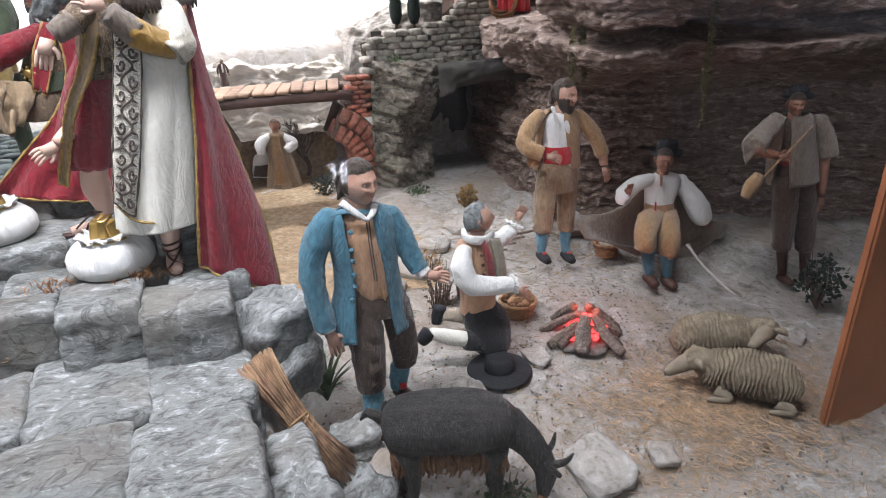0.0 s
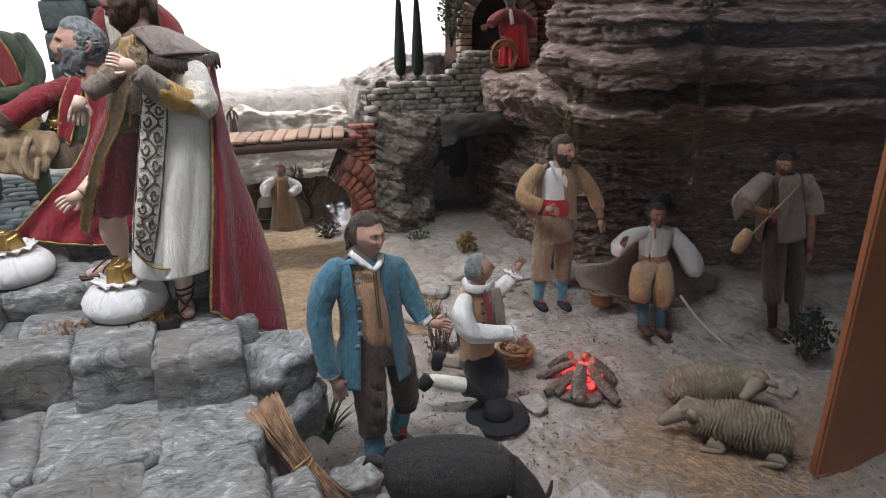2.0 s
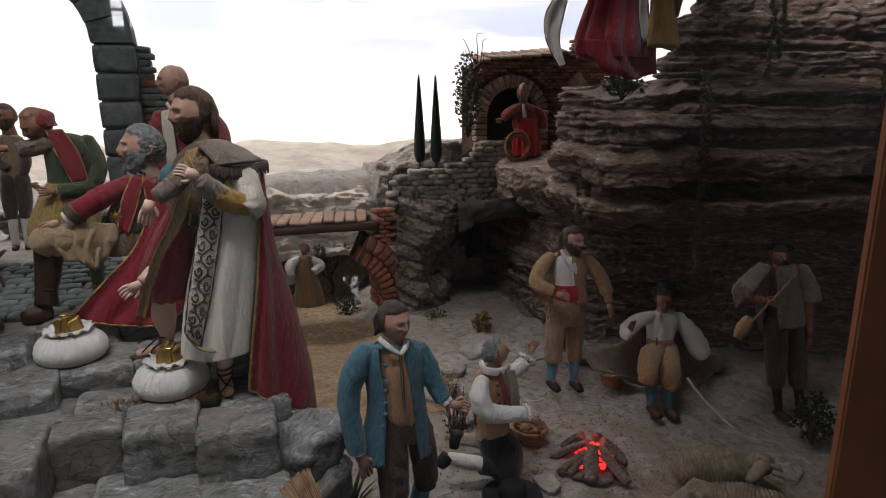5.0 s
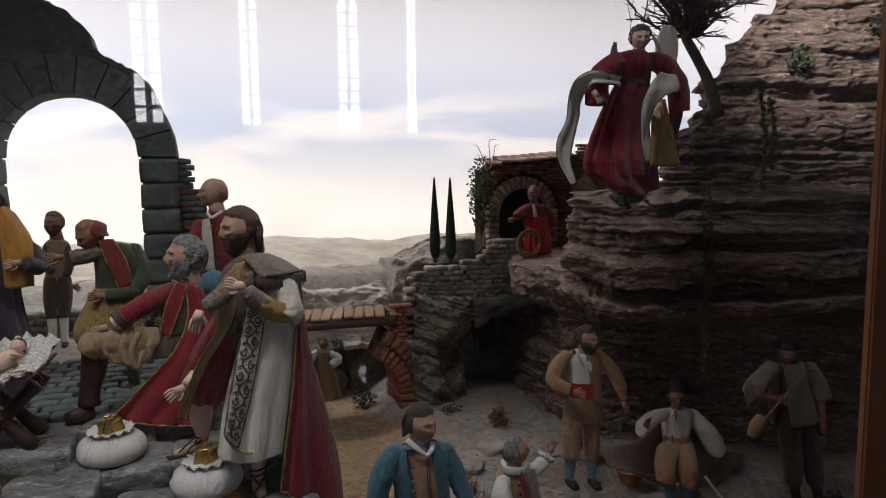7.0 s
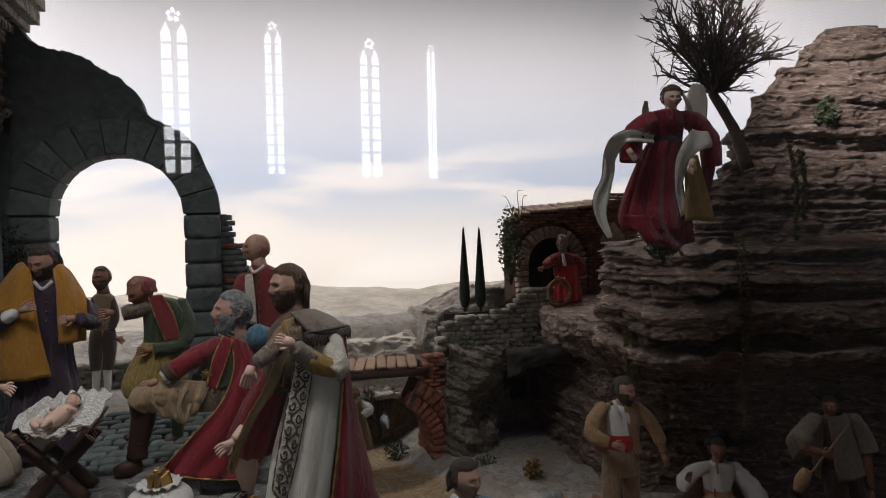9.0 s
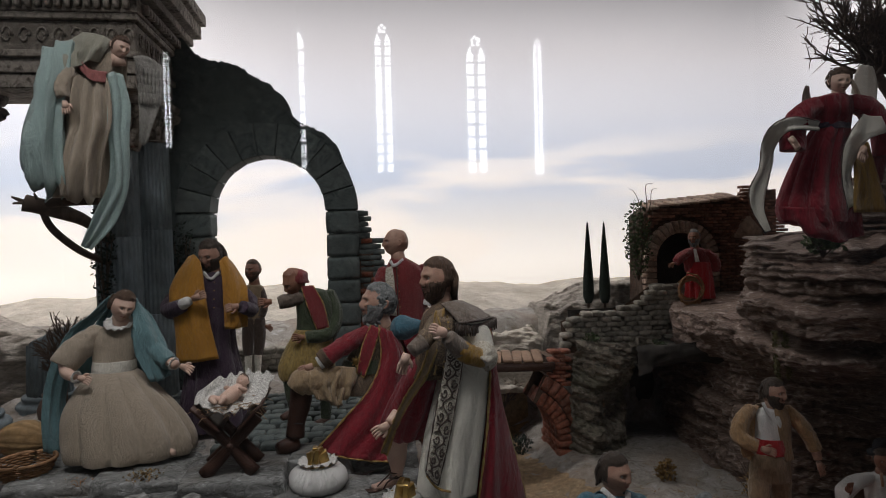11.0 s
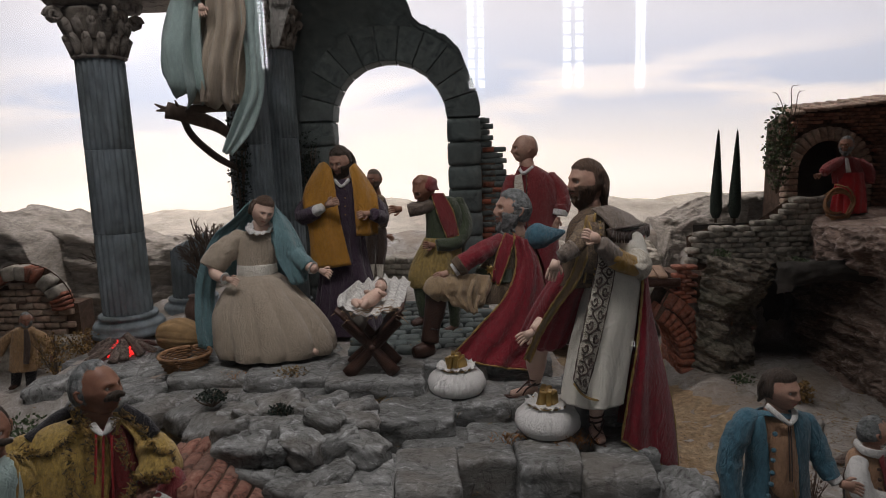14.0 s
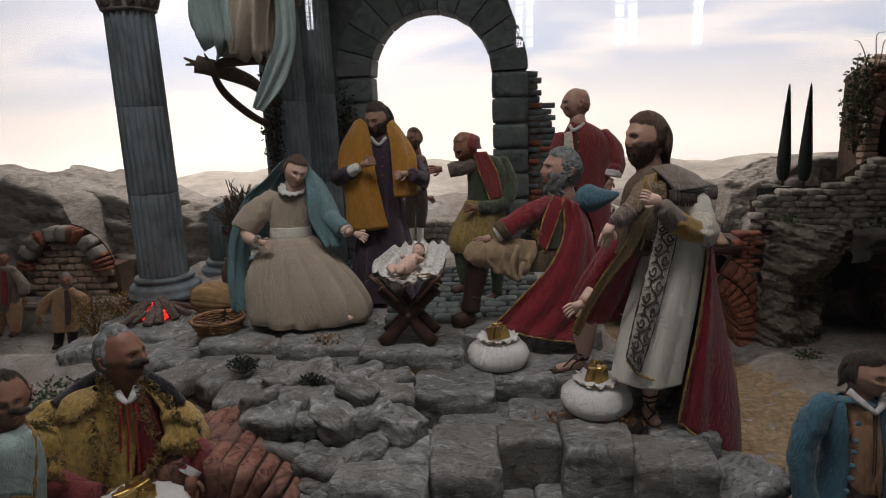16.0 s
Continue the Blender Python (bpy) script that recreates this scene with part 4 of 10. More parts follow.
def embroidery_material(name, thread, cloth_, scale=62):
    """Scrolls of thread stitched on cloth."""
    m = mat(name, cloth_, 0.85, 0.1, 60, 0.3, 500)
    nt = m.node_tree
    n, l = nt.nodes, nt.links
    b = n["Principled BSDF"]
    co = n.new("ShaderNodeTexCoord")
    v = n.new("ShaderNodeTexNoise")
    v.inputs["Scale"].default_value, v.inputs["Detail"].default_value, v.inputs["Distortion"].default_value = scale, 1, 1.9
    l.new(co.outputs["Object"], v.inputs["Vector"])
    ping = n.new("ShaderNodeMath")
    ping.operation = "PINGPONG"
    ping.inputs[1].default_value = 0.085
    l.new(v.outputs["Fac"], ping.inputs[0])
    cut = n.new("ShaderNodeMapRange")
    cut.inputs[1].default_value, cut.inputs[2].default_value = 0.030, 0.042
    l.new(ping.outputs[0], cut.inputs[0])
    mix = n.new("ShaderNodeMix")
    mix.data_type = "RGBA"
    mix.inputs[6].default_value, mix.inputs[7].default_value = rgb(thread), rgb(cloth_)
    l.new(cut.outputs[0], mix.inputs[0])
    l.new(mix.outputs[2], b.inputs["Base Color"])
    return m


EMBROIDERY = embroidery_material("scroll_embroidery", (0.30, 0.27, 0.22), (0.60, 0.56, 0.48), 90)
BROCADE = embroidery_material("dark_brocade", (0.15, 0.10, 0.06), (0.045, 0.030, 0.022), 80)
PALEBROCADE = embroidery_material("pale_brocade", (0.21, 0.155, 0.10), (0.075, 0.052, 0.038), 85)
MUSTARD = cloth("mustard_silk", (0.36, 0.21, 0.045), 0.2)
LACEWORK = embroidery_material("pale_lace_scarf", (0.42, 0.40, 0.33), (0.17, 0.16, 0.13), 90)
LACETHREAD = mat("tarnished_lace_thread", (0.12, 0.10, 0.075), 0.4, 0.4, 200, 0.4, 400, metal=0.5)


class Statue:
    """One figure as one mesh; places in centimetres from its base: x east, y away, z up."""

    def __init__(s, base, turn=0.0, size=1.0):
        s.bm, s.mats, s.base = bmesh.new(), [], Vector(base)
        s.k = 0.01 * size
        s.turn = Matrix.Rotation(radians(turn), 3, "Z")

    def mi(s, m):
        if m not in s.mats:
            s.mats.append(m)
        return s.mats.index(m)

    def at(s, p):
        return s.base + s.turn @ (Vector(p) * s.k)

    def limb(s, pts, radii, m, **kw):
        if m.name in CLOTHS and not kw.get("folds") and kw.get("n", 12) >= 10:
            kw["folds"], kw["amp"], kw["n"] = 3, 0.04, max(24, kw.get("n", 12))
        if m.name in CLOTHS and isinstance(radii[0], (int, float)) and radii[0] > 1.2 and len(pts) > 2:
            a, b = Vector(pts[0]), Vector(pts[1])
            d = (a - b).normalized()
            pts = [a + d * 0.75 * radii[0], a + d * 0.55 * radii[0]] + list(pts)
            radii = [0.15 * radii[0], 0.62 * radii[0]] + list(radii)
        rr = [r * s.k if isinstance(r, (int, float)) else (r[0] * s.k, r[1] * s.k) for r in radii]
        tube(s.bm, [s.at(p) for p in pts], rr, s.mi(m), **kw)

    def ball(s, p, r, m, sub=2, amp=0.0, freq=2.0, yaw=0.0):
        rr = (r * s.k,) * 3 if isinstance(r, (int, float)) else tuple(q * s.k for q in r)
        blob(s.bm, s.at(p), rr, s.mi(m), sub, amp, freq, s.turn @ Matrix.Rotation(radians(yaw), 3, "Z"), seed=p[0])

    def drape(s, rows, m, folds=3.0, amp=0.5, thick=0.25, sub=8, seed=0.0, trim=None, trim_r=0.3):
        g = sheet(s.bm, [[s.at(p) for p in r] for r in rows], s.mi(m), thick * s.k, max(8, sub), folds, amp * s.k, seed)
        if trim:
            for edge in (g[-1], [r[0] for r in g], [r[-1] for r in g]):
                rr = [trim_r * s.k * (0.65 + 0.7 * ((i * 37) % 10) / 9) for i in range(len(edge))]
                tube(s.bm, edge, rr, s.mi(trim), n=6, sub=2)
        return g

    def robe(s, rows, m, folds=6.0, amp=0.1, n=96, sub=10, seed=0.0):
        """A hanging skirt in level slices: centre x, y, height, half widths; its pleats deepen downwards."""
        line = spline([Vector(r[:3]) for r in rows], sub)
        rad = spline([Vector((r[3], r[4], 0)) for r in rows], sub)
        rings = []
        for k, (p, r) in enumerate(zip(line, rad)):
            v = k / (len(line) - 1)
            ring = []
            for i in range(n):
                a = 2 * math.pi * i / n
                c, d = math.cos(a), math.sin(a)
                q = seed + s.base.x * 17
                down = pleat(round(folds) * a + 3.4 * nz(1.1 * c + q, 1.1 * d + 3.1, 0.7 * v) + q)
                over = pleat(9 * v + 2.0 * math.sin(a + q) + 3 * nz(c, d + q, 2 * v)) * smooth_step(0.0, 0.45, nz(1.4 * c + q, 1.4 * d, 2.2 * v))
                w = 1 + 1.7 * amp * (0.2 + 0.8 * v) * down * (0.8 + 0.7 * nz(1.5 * c, 1.5 * d + q, 0.8 * v)) + 0.018 * over
                ring.append(s.at((p.x + r.x * w * c, p.y + r.y * w * d, p.z + 0.35 * nz(2 * c, 2 * d, seed + 5) * v)))
            rings.append(ring)
        loft(s.bm, rings, s.mi(m))

    def sleeve(s, pts, radii, m, cross=1.0):
        """A sleeve or hose: a soft tube with creases across it, rounded where it starts."""
        a, b = Vector(pts[0]), Vector(pts[1])
        d = (a - b).normalized()
        rr = [v * s.k for v in [0.15 * radii[0], 0.55 * radii[0], 0.80 * radii[0], *[0.9 * q for q in radii[1:-1]], radii[-1], 0.8 * radii[-1]]]
        e = Vector(pts[-1]) - (Vector(pts[-1]) - Vector(pts[-2])).normalized() * 0.15 * radii[-1]
        line = [a + d * 0.75 * radii[0], a + d * 0.5 * radii[0], *pts, e]
        tube(s.bm, [s.at(p) for p in line], rr, s.mi(m), n=36, sub=8, folds=3, amp=0.075, cross=1.5 * cross, grow=False, seed=a.x)

    def coat(s, rows, m, folds=3.0, amp=0.12, thick=0.25, **kw):
        """An open coat in level slices: centre, half widths, and the bearings of its two front edges from the south."""
        out = []
        for x, y, z, rx, ry, a0, a1 in rows:
            turn = [radians(a1 + (360 + a0 - a1) * j / 12) for j in range(13)]
            out.append([(x + rx * math.sin(a), y - ry * math.cos(a), z) for a in turn])
        return s.drape(out, m, folds, amp, thick, 6, **kw)

    def band(s, p, r, thick, m):
        ring = [Vector(p) + Vector((r * math.cos(a), r * math.sin(a), 0.2 * math.cos(a))) for a in (2 * math.pi * i / 10 for i in range(11))]
        s.limb(ring, [thick] * 11, m, n=5, sub=2)

    def frill(s, p, way, r, deep, m):
        """A ruffled ring of lace about the line way."""
        d = Vector(way).normalized()
        e = d.orthogonal().normalized()
        g = d.cross(e)
        rings = []
        for q, lift in ((0.62, -0.12), (1.0, 0.0), (1.0 + 0.35 * deep, 0.10), (1.0 + 0.35 * deep, 0.2), (0.95, 0.18), (0.62, 0.05)):
            ring = []
            for i in range(72):
                a = 2 * math.pi * i / 72
                ripple = 0.32 * deep * math.sin(11 * a + 1.2 * math.sin(3 * a)) * max(0.0, q - 0.6)
                ring.append(s.at(Vector(p) + (e * math.cos(a) + g * math.sin(a)) * (r * q) + d * (lift * deep + ripple)))
            rings.append(ring)
        loft(s.bm, rings, s.mi(m), False)

    def vine(s, g, turns, m, r):
        """A stitched scroll that winds up a band of cloth, a curl in each bend."""
        rows, cols = len(g) - 1, len(g[0]) - 1

        def on(u, v):
            i, j = min(rows - 1, int(v * rows)), min(cols - 1, int(u * cols))
            a, b = v * rows - i, u * cols - j
            p = g[i][j].lerp(g[i][j + 1], b).lerp(g[i + 1][j].lerp(g[i + 1][j + 1], b), a)
            return p + Vector((0, -0.16 * s.k, 0))

        stem = [on(0.5 + 0.20 * math.sin(2 * math.pi * turns * k / 100), 0.02 + 0.95 * k / 100) for k in range(101)]
        tube(s.bm, stem, [r * s.k] * 101, s.mi(m), n=5, sub=1)
        for k in range(2 * turns):
            v, e = 0.02 + 0.95 * (k + 0.5) / (2 * turns), 1 if k % 2 else -1
            high = 0.24 / turns
            curl = [on(min(0.95, max(0.05, 0.5 + 0.20 * e + e * 0.17 * (1 - t / 9) * math.cos(t))), min(0.99, max(0.0, v + high * (1 - t / 9) * math.sin(t)))) for t in (0.55 * i for i in range(13))]
            tube(s.bm, curl, [r * s.k * (1.2 - 0.04 * i) for i in range(13)], s.mi(m), n=5, sub=1)
            for t in (-1, 1):
                a = on(0.5 - 0.2 * e, v + t * high * 0.5)
                tube(s.bm, [a, on(0.5 - 0.40 * e, v + t * high * 0.8)], [r * s.k * 1.3, r * s.k * 0.3], s.mi(m), n=5, sub=2)

    def curls(s, p, r, count, m, rnd, face):
        """Carved curls over the crown, clear of the face."""
        o = Vector(p)
        for k in range(count):
            a, z = rnd.uniform(55, 305), rnd.uniform(-0.9, 1.0)
            if z > 0.75:
                a = rnd.uniform(0, 360)
            w = math.sqrt(max(0.05, 1 - z * z))
            d = Vector((w * math.cos(radians(face + a)), w * math.sin(radians(face + a)), z))
            e = d.orthogonal().normalized()
            g = d.cross(e)
            q = r * rnd.uniform(0.16, 0.26)
            ring = [o + d * (r * (1.02 + 0.02 * t)) + (e * math.cos(t * 1.3) + g * math.sin(t * 1.3)) * q * (1 - t / 7) for t in range(6)]
            s.limb(ring, [0.09 * r, 0.11 * r, 0.11 * r, 0.10 * r, 0.08 * r, 0.05 * r], m, n=6, sub=2)

    def head(s, p, r, face, skin, hair, beard=0.0, top=0.35, back=0.1, long=0.0, nod=0.0, tilt=0.0):
        """A carved head; face: the way it looks in plan, in degrees from east."""
        bm, c = s.bm, s.at(p)
        res = bmesh.ops.create_icosphere(bm, subdivisions=5 if r * s.k > 0.02 else 4, radius=1)
        m = Matrix.Rotation(radians(face), 3, "Z") @ Matrix.Rotation(radians(nod), 3, "Y") @ Matrix.Rotation(radians(tilt), 3, "X")
        ks, kh = s.mi(skin), s.mi(hair)
        where = {}
        brow = 0.37 + 0.75 * top
        e2 = math.exp
        for v in res["verts"]:
            d = v.co.copy()
            f, y, z = max(0.0, d.x), abs(d.y), d.z
            q = Vector((d.x * 0.98, d.y * 0.80, d.z * 1.12))
            q.y *= 1 - 0.26 * max(0, -z) - 0.05 * max(0, z)
            q.x += f * (0.21 * e2(-(d.y ** 2) * 80 - ((z + 0.18) ** 2) * 34) + 0.10 * e2(-(d.y ** 2) * 110 - ((z - 0.06) ** 2) * 20))
            q.x += f * (0.10 * e2(-((y - 0.13) ** 2) * 220 - ((z + 0.24) ** 2) * 160))
            q.x -= f * 0.23 * e2(-((y - 0.33) ** 2) * 42 - ((z - 0.07) ** 2) * 75)
            q.x += f * 0.12 * e2(-((y - 0.32) ** 2) * 16 - ((z - 0.24) ** 2) * 160)
            q.x += f * 0.10 * e2(-((y - 0.46) ** 2) * 40 - ((z + 0.14) ** 2) * 50)
            q.x -= f * 0.10 * e2(-((y - 0.42) ** 2) * 40 - ((z + 0.42) ** 2) * 40)
            q.x += f * (0.09 * e2(-(d.y ** 2) * 26 - ((z + 0.395) ** 2) * 700) + 0.10 * e2(-(d.y ** 2) * 32 - ((z + 0.50) ** 2) * 500) - 0.06 * e2(-(d.y ** 2) * 20 - ((z + 0.445) ** 2) * 2200))
            q.x += f * 0.14 * e2(-(d.y ** 2) * 14 - ((z + 0.72) ** 2) * 34)
            jag = 0.05 * nz(d.x * 5, d.y * 5, d.z * 5) + 0.07 * nz(d.x * 14, d.y * 14, d.z * 5)
            crown = max(z - brow + 0.12 * y, min(0.14 - back - d.x, z + 0.55 - 0.2 * y)) + jag
            chin = -1.0
            if beard:
                chin = min(-z - (0.60 - 0.50 * smooth_step(0.28, 0.62, y)), d.x + 0.12) + jag
                if y < 0.30 and abs(z + 0.345 - 0.1 * y) < 0.045 and d.x > 0:
                    chin = 0.1
                if y < 0.07 and abs(z + 0.56) < 0.05 and d.x > 0:
                    chin = 0.1
            grown = smooth_step(0.0, 0.12, max(crown, 0.8 * chin))
            strand = ridge(nz(4 * math.atan2(d.y, -d.x) + 0.8 * z, 1.4 * z, 0, 2.2))
            w = 1.0 + (0.075 + 0.05 * strand + 0.04 * fbm(d.x, d.y, d.z, 4, 3)) * grown
            if chin > 0 and z < -0.4:
                q.z -= 0.34 * beard * smooth_step(0.0, 0.25, chin) * max(0, -z)
                q.x += 0.06 * beard * smooth_step(0.0, 0.2, chin)
            where[v] = max(crown, chin) > 0.0
            v.co = c + s.turn @ (m @ (q * (r * s.k * w)))
        for f in {f for v in res["verts"] for f in v.link_faces}:
            f.material_index = kh if sum(where[v] for v in f.verts) >= 2 else ks
        fwd, side, up = m @ Vector((1, 0, 0)), m @ Vector((0, 1, 0)), m @ Vector((0, 0, 1))
        o = Vector(p)
        for e in (-1, 1):
            eye = o + fwd * (0.70 * r) + side * (0.265 * r * e) + up * (0.075 * r)
            s.ball(eye, 0.125 * r, EYEWHITE, 2)
            s.ball(eye + fwd * (0.075 * r) - side * (0.01 * r * e), 0.058 * r, HAIRDARK, 1)
            s.limb([eye + fwd * 0.10 * r - side * (0.12 * r * e) + up * 0.10 * r, eye + fwd * 0.12 * r + up * 0.12 * r, eye + fwd * 0.01 * r + side * (0.15 * r * e) + up * 0.06 * r], [0.03 * r, 0.045 * r, 0.03 * r], skin, n=6, sub=3)
            s.limb([eye + fwd * 0.20 * r - side * (0.15 * r * e) + up * 0.20 * r, eye + fwd * 0.19 * r + up * 0.25 * r, eye + fwd * 0.02 * r + side * (0.20 * r * e) + up * 0.19 * r], [0.016 * r, 0.026 * r, 0.012 * r], hair if hair is not HAIRGREY else HAIRBROWN, n=6, sub=3)
            ear = o + side * (0.79 * r * e) - fwd * (0.05 * r)
            if not long:
                s.limb([ear + up * 0.20 * r + fwd * 0.06 * r, ear + up * 0.16 * r - fwd * 0.12 * r + side * 0.08 * r * e, ear - up * 0.10 * r - fwd * 0.08 * r + side * 0.06 * r * e, ear - up * 0.24 * r + fwd * 0.05 * r], [0.06 * r, 0.09 * r, 0.08 * r, 0.07 * r], skin, n=7, sub=3)
        lip = o + fwd * (0.945 * r) - up * (0.50 * r)
        s.limb([lip - side * 0.20 * r - fwd * 0.06 * r, lip, lip + side * 0.20 * r - fwd * 0.06 * r], [0.02 * r, 0.05 * r, 0.02 * r], LIPS, n=6, sub=3)
        s.limb([o - fwd * 0.1 * r - up * 0.7 * r, o - fwd * 0.25 * r + Vector((0, 0, -1.75 * r))], [0.52 * r, 0.66 * r], skin, n=12, sub=2)
        if long:
            for k in range(15):
                e = -0.86 + 1.72 * k / 14
                a = o - fwd * (0.25 * r + 0.50 * r * math.sqrt(1 - 0.8 * e * e)) + side * (0.82 * e * r)
                j = 0.12 * r * math.sin(k * 2.4)
                s.limb([a + fwd * 0.15 * r + up * 0.6 * r, a + up * 0.1 * r - fwd * 0.08 * r, a - up * 0.4 * r + side * j, a - fwd * 0.12 * r + side * (0.10 * e * r - j) + Vector((0, 0, -0.45 * r - long * (0.85 + 0.3 * math.sin(k * 1.7))))], [0.12 * r, 0.17 * r, 0.17 * r, 0.06 * r], hair, n=7, sub=4)

    def hand(s, p, way, skin, r=1.0, spread=0.35):
        """A palm with four fingers and a thumb, reaching along way."""
        d = Vector(way).normalized()
        o = Vector(p)
        side = d.cross(Vector((0.2, -1, 0.3))).normalized()
        s.limb([o - d * 0.8 * r, o + d * 0.9 * r], [0.62 * r, (0.85 * r, 0.6 * r)], skin, n=8, sub=2)
        for k, e in enumerate((-0.6, -0.2, 0.2, 0.6)):
            a = o + d * 0.7 * r + side * (e * r)
            tip = a + d * (1.7 - 0.3 * abs(e)) * r + side * (e * spread * r)
            s.limb([a, a.lerp(tip, 0.5) + Vector((0, 0, 0.1 * r)), tip + Vector((0, 0, -0.15 * r))], [0.27 * r, 0.25 * r, 0.16 * r], skin, n=6, sub=2)
        a = o - side * 0.6 * r
        s.limb([a, a - side * 0.6 * r + d * 0.5 * r, a - side * 0.7 * r + d * 1.1 * r], [0.3 * r, 0.27 * r, 0.18 * r], skin, n=6, sub=2)

    def shoe(s, heel, toe, r, m):
        a, b = Vector(heel), Vector(toe)
        s.limb([a, a.lerp(b, 0.5), b], [(r, r * 0.9), (r * 1.05, r * 0.85), (r * 0.75, r * 0.55)], m, n=10, sub=3)

    def done(s, name, label, category="figurine", group="nativity figures"):
        s.bm.normal_update()
        flesh = [i for i, m in enumerate(s.mats) if "skin" in m.name]
        for v in s.bm.verts:
            if v.link_faces and v.link_faces[0].material_index not in flesh:
                p = v.co
                v.co = p + v.normal * (0.0004 * fbm(p.x, p.y, p.z * 0.7, 38, 3) + 0.0003 * ridge(nz(p.x, p.y, p.z * 0.6, 90)))
        return tagged(new(name, finish(name, s.bm, s.mats)), label, category, group)


# ---- kings and attendants ----
f = Statue((-0.1, 1.03, 1.085))
f.robe([(0.5, 1.0, 43.9, 1.19, 1.4), (0.7, 0.5, 42.6, 3.29, 2.6), (0.5, 0.0, 40.8, 4.75, 3.2), (-0.6, -0.4, 37.0, 4.57, 3.4), (-2.1, -0.8, 31.9, 3.84, 3.4), (-3.0, -1.0, 29.7, 3.66, 3.4)], BROCADE, 5, 0.02)
f.robe([(6.9, 1.2, 40.5, 1.83, 2.4), (5.9, 0.8, 37.5, 3.29, 3.6), (4.3, -0.4, 32.3, 4.75, 4.6), (2.8, -1.0, 25.1, 5.3, 5.0), (1.3, -1.4, 17.8, 5.76, 5.2), (0.1, -1.8, 11.2, 5.76, 5.4), (-0.4, -2.0, 7.7, 5.67, 5.4)], WHITE, 7, 0.035)
g = f.drape([[(-0.2, -5.4, 37.1), (1.1, -5.6, 37.4), (2.2, -5.6, 36.9)], [(-0.7, -5.8, 33.4), (0.8, -6.2, 33.3), (2.5, -6.0, 33.0)], [(-2.2, -6.2, 26.7), (-0.6, -6.6, 26.4), (1.1, -6.4, 26.0)], [(-3.9, -6.6, 19.0), (-2.2, -7.0, 18.5), (-0.7, -6.8, 18.1)], [(-5.0, -7.0, 13.3), (-3.9, -7.4, 11.7), (-2.8, -7.2, 10.7)]], EMBROIDERY, 0.5, 0.08, 0.2, trim=BROWN, trim_r=0.14)
f.vine(g, 7, BROWN, 0.17)
f.limb([(-4.9, -6.6, 12.5), (-2.8, -7.2, 10.1), (0.8, -7.0, 9.0), (5.0, -4.0, 7.4)], [0.2, 0.22, 0.2, 0.2], GOLD, n=6)
f.robe([(-3.0, 0.2, 32.7, 3.11, 3.0), (-4.2, 1.0, 29.9, 3.66, 3.6), (-5.6, 2.6, 26.1, 4.21, 4.0), (-7.0, 4.6, 21.5, 4.75, 4.4), (-8.1, 6.4, 17.7, 4.66, 4.4), (-8.4, 7.0, 16.0, 4.21, 4.0), (-8.2, 7.0, 15.3, 3.11, 3.0)], RED, 9, 0.09)
f.drape([[(-1.8, -3.6, 42.7), (-0.4, -3.8, 43.1)], [(-3.2, -4.6, 37.6), (-1.5, -4.8, 37.3)], [(-5.1, -5.0, 31.9), (-4.0, -5.2, 31.0)], [(-8.1, -3.4, 26.6), (-7.3, -3.6, 25.7)], [(-10.5, -0.6, 20.8), (-9.7, -0.8, 20.2)], [(-12.7, 1.6, 14.8), (-11.6, 1.4, 14.2)]], CREAMTAN, 0.8, 0.15, 0.3, trim=GOLD, trim_r=0.24)
f.limb([(-0.1, -4.0, 41.5), (-0.3, -4.8, 37.4), (-1.4, -4.8, 32.4)], [(1.28, 0.5), (1.55, 0.6), (1.46, 0.5)], PALEBROCADE, n=14)
for p in ((0.0, -5.4, 41.7), (0.1, -5.6, 40.7), (0.1, -5.8, 39.5), (-0.8, -5.8, 33.4), (-1.0, -5.8, 32.4)):
    f.ball(p, 0.26, GOLD, 1)
f.limb([(-8.0, 7.4, 16.8), (-9.0, 8.4, 14.0), (-9.3, 9.2, 11.4), (-9.2, 10.2, 8.4), (-9.3, 10.8, 6.2)], [2.19, 2.01, 2.19, 1.55, 1.1], SKINPALE, n=16)
f.shoe((-9.0, 11.2, 4.5), (-14.6, 9.0, 4.6), 1.01, SKINPALE)
f.limb([(-8.1, 11.6, 3.3), (-11.9, 10.2, 3.6), (-15.7, 8.6, 4.2)], [(0.3, 1.2), (0.3, 1.3), (0.3, 0.9)], BOOT, n=10)
for p in ((-9.4, 10.6, 7.2), (-9.5, 10.8, 6.0)):
    f.band(p, 1.3, 0.18, BOOT)
f.limb([(-10.7, 9.4, 7.3), (-12.3, 8.4, 6.3), (-13.6, 8.0, 5.2)], [0.16] * 3, BOOT, n=5)
f.limb([(-9.4, 9.4, 6.5), (-11.4, 8.2, 5.9), (-12.3, 8.2, 4.5)], [0.16] * 3, BOOT, n=5)
f.limb([(0.9, -0.5, 8.0), (0.7, -0.8, 5.1), (0.5, -1.0, 1.8)], [1.74, 1.46, 1.01], SKINPALE, n=14)
f.shoe((0.4, -0.6, 0.8), (0.8, -4.6, 0.2), 1.19, SKINPALE)
f.limb([(0.3, 0.6, -0.8), (0.8, -2.8, -0.8), (1.1, -5.6, -0.8)], [(1.2, 0.3), (1.3, 0.3), (0.9, 0.3)], BOOT, n=10)
for p in ((0.7, -1.0, 3.8), (0.6, -1.0, 2.8)):
    f.band(p, 1.35, 0.18, BOOT)
f.limb([(-0.4, -2.0, 3.0), (0.2, -3.4, 1.9), (2.1, -3.2, 0.3)], [0.16] * 3, BOOT, n=5)
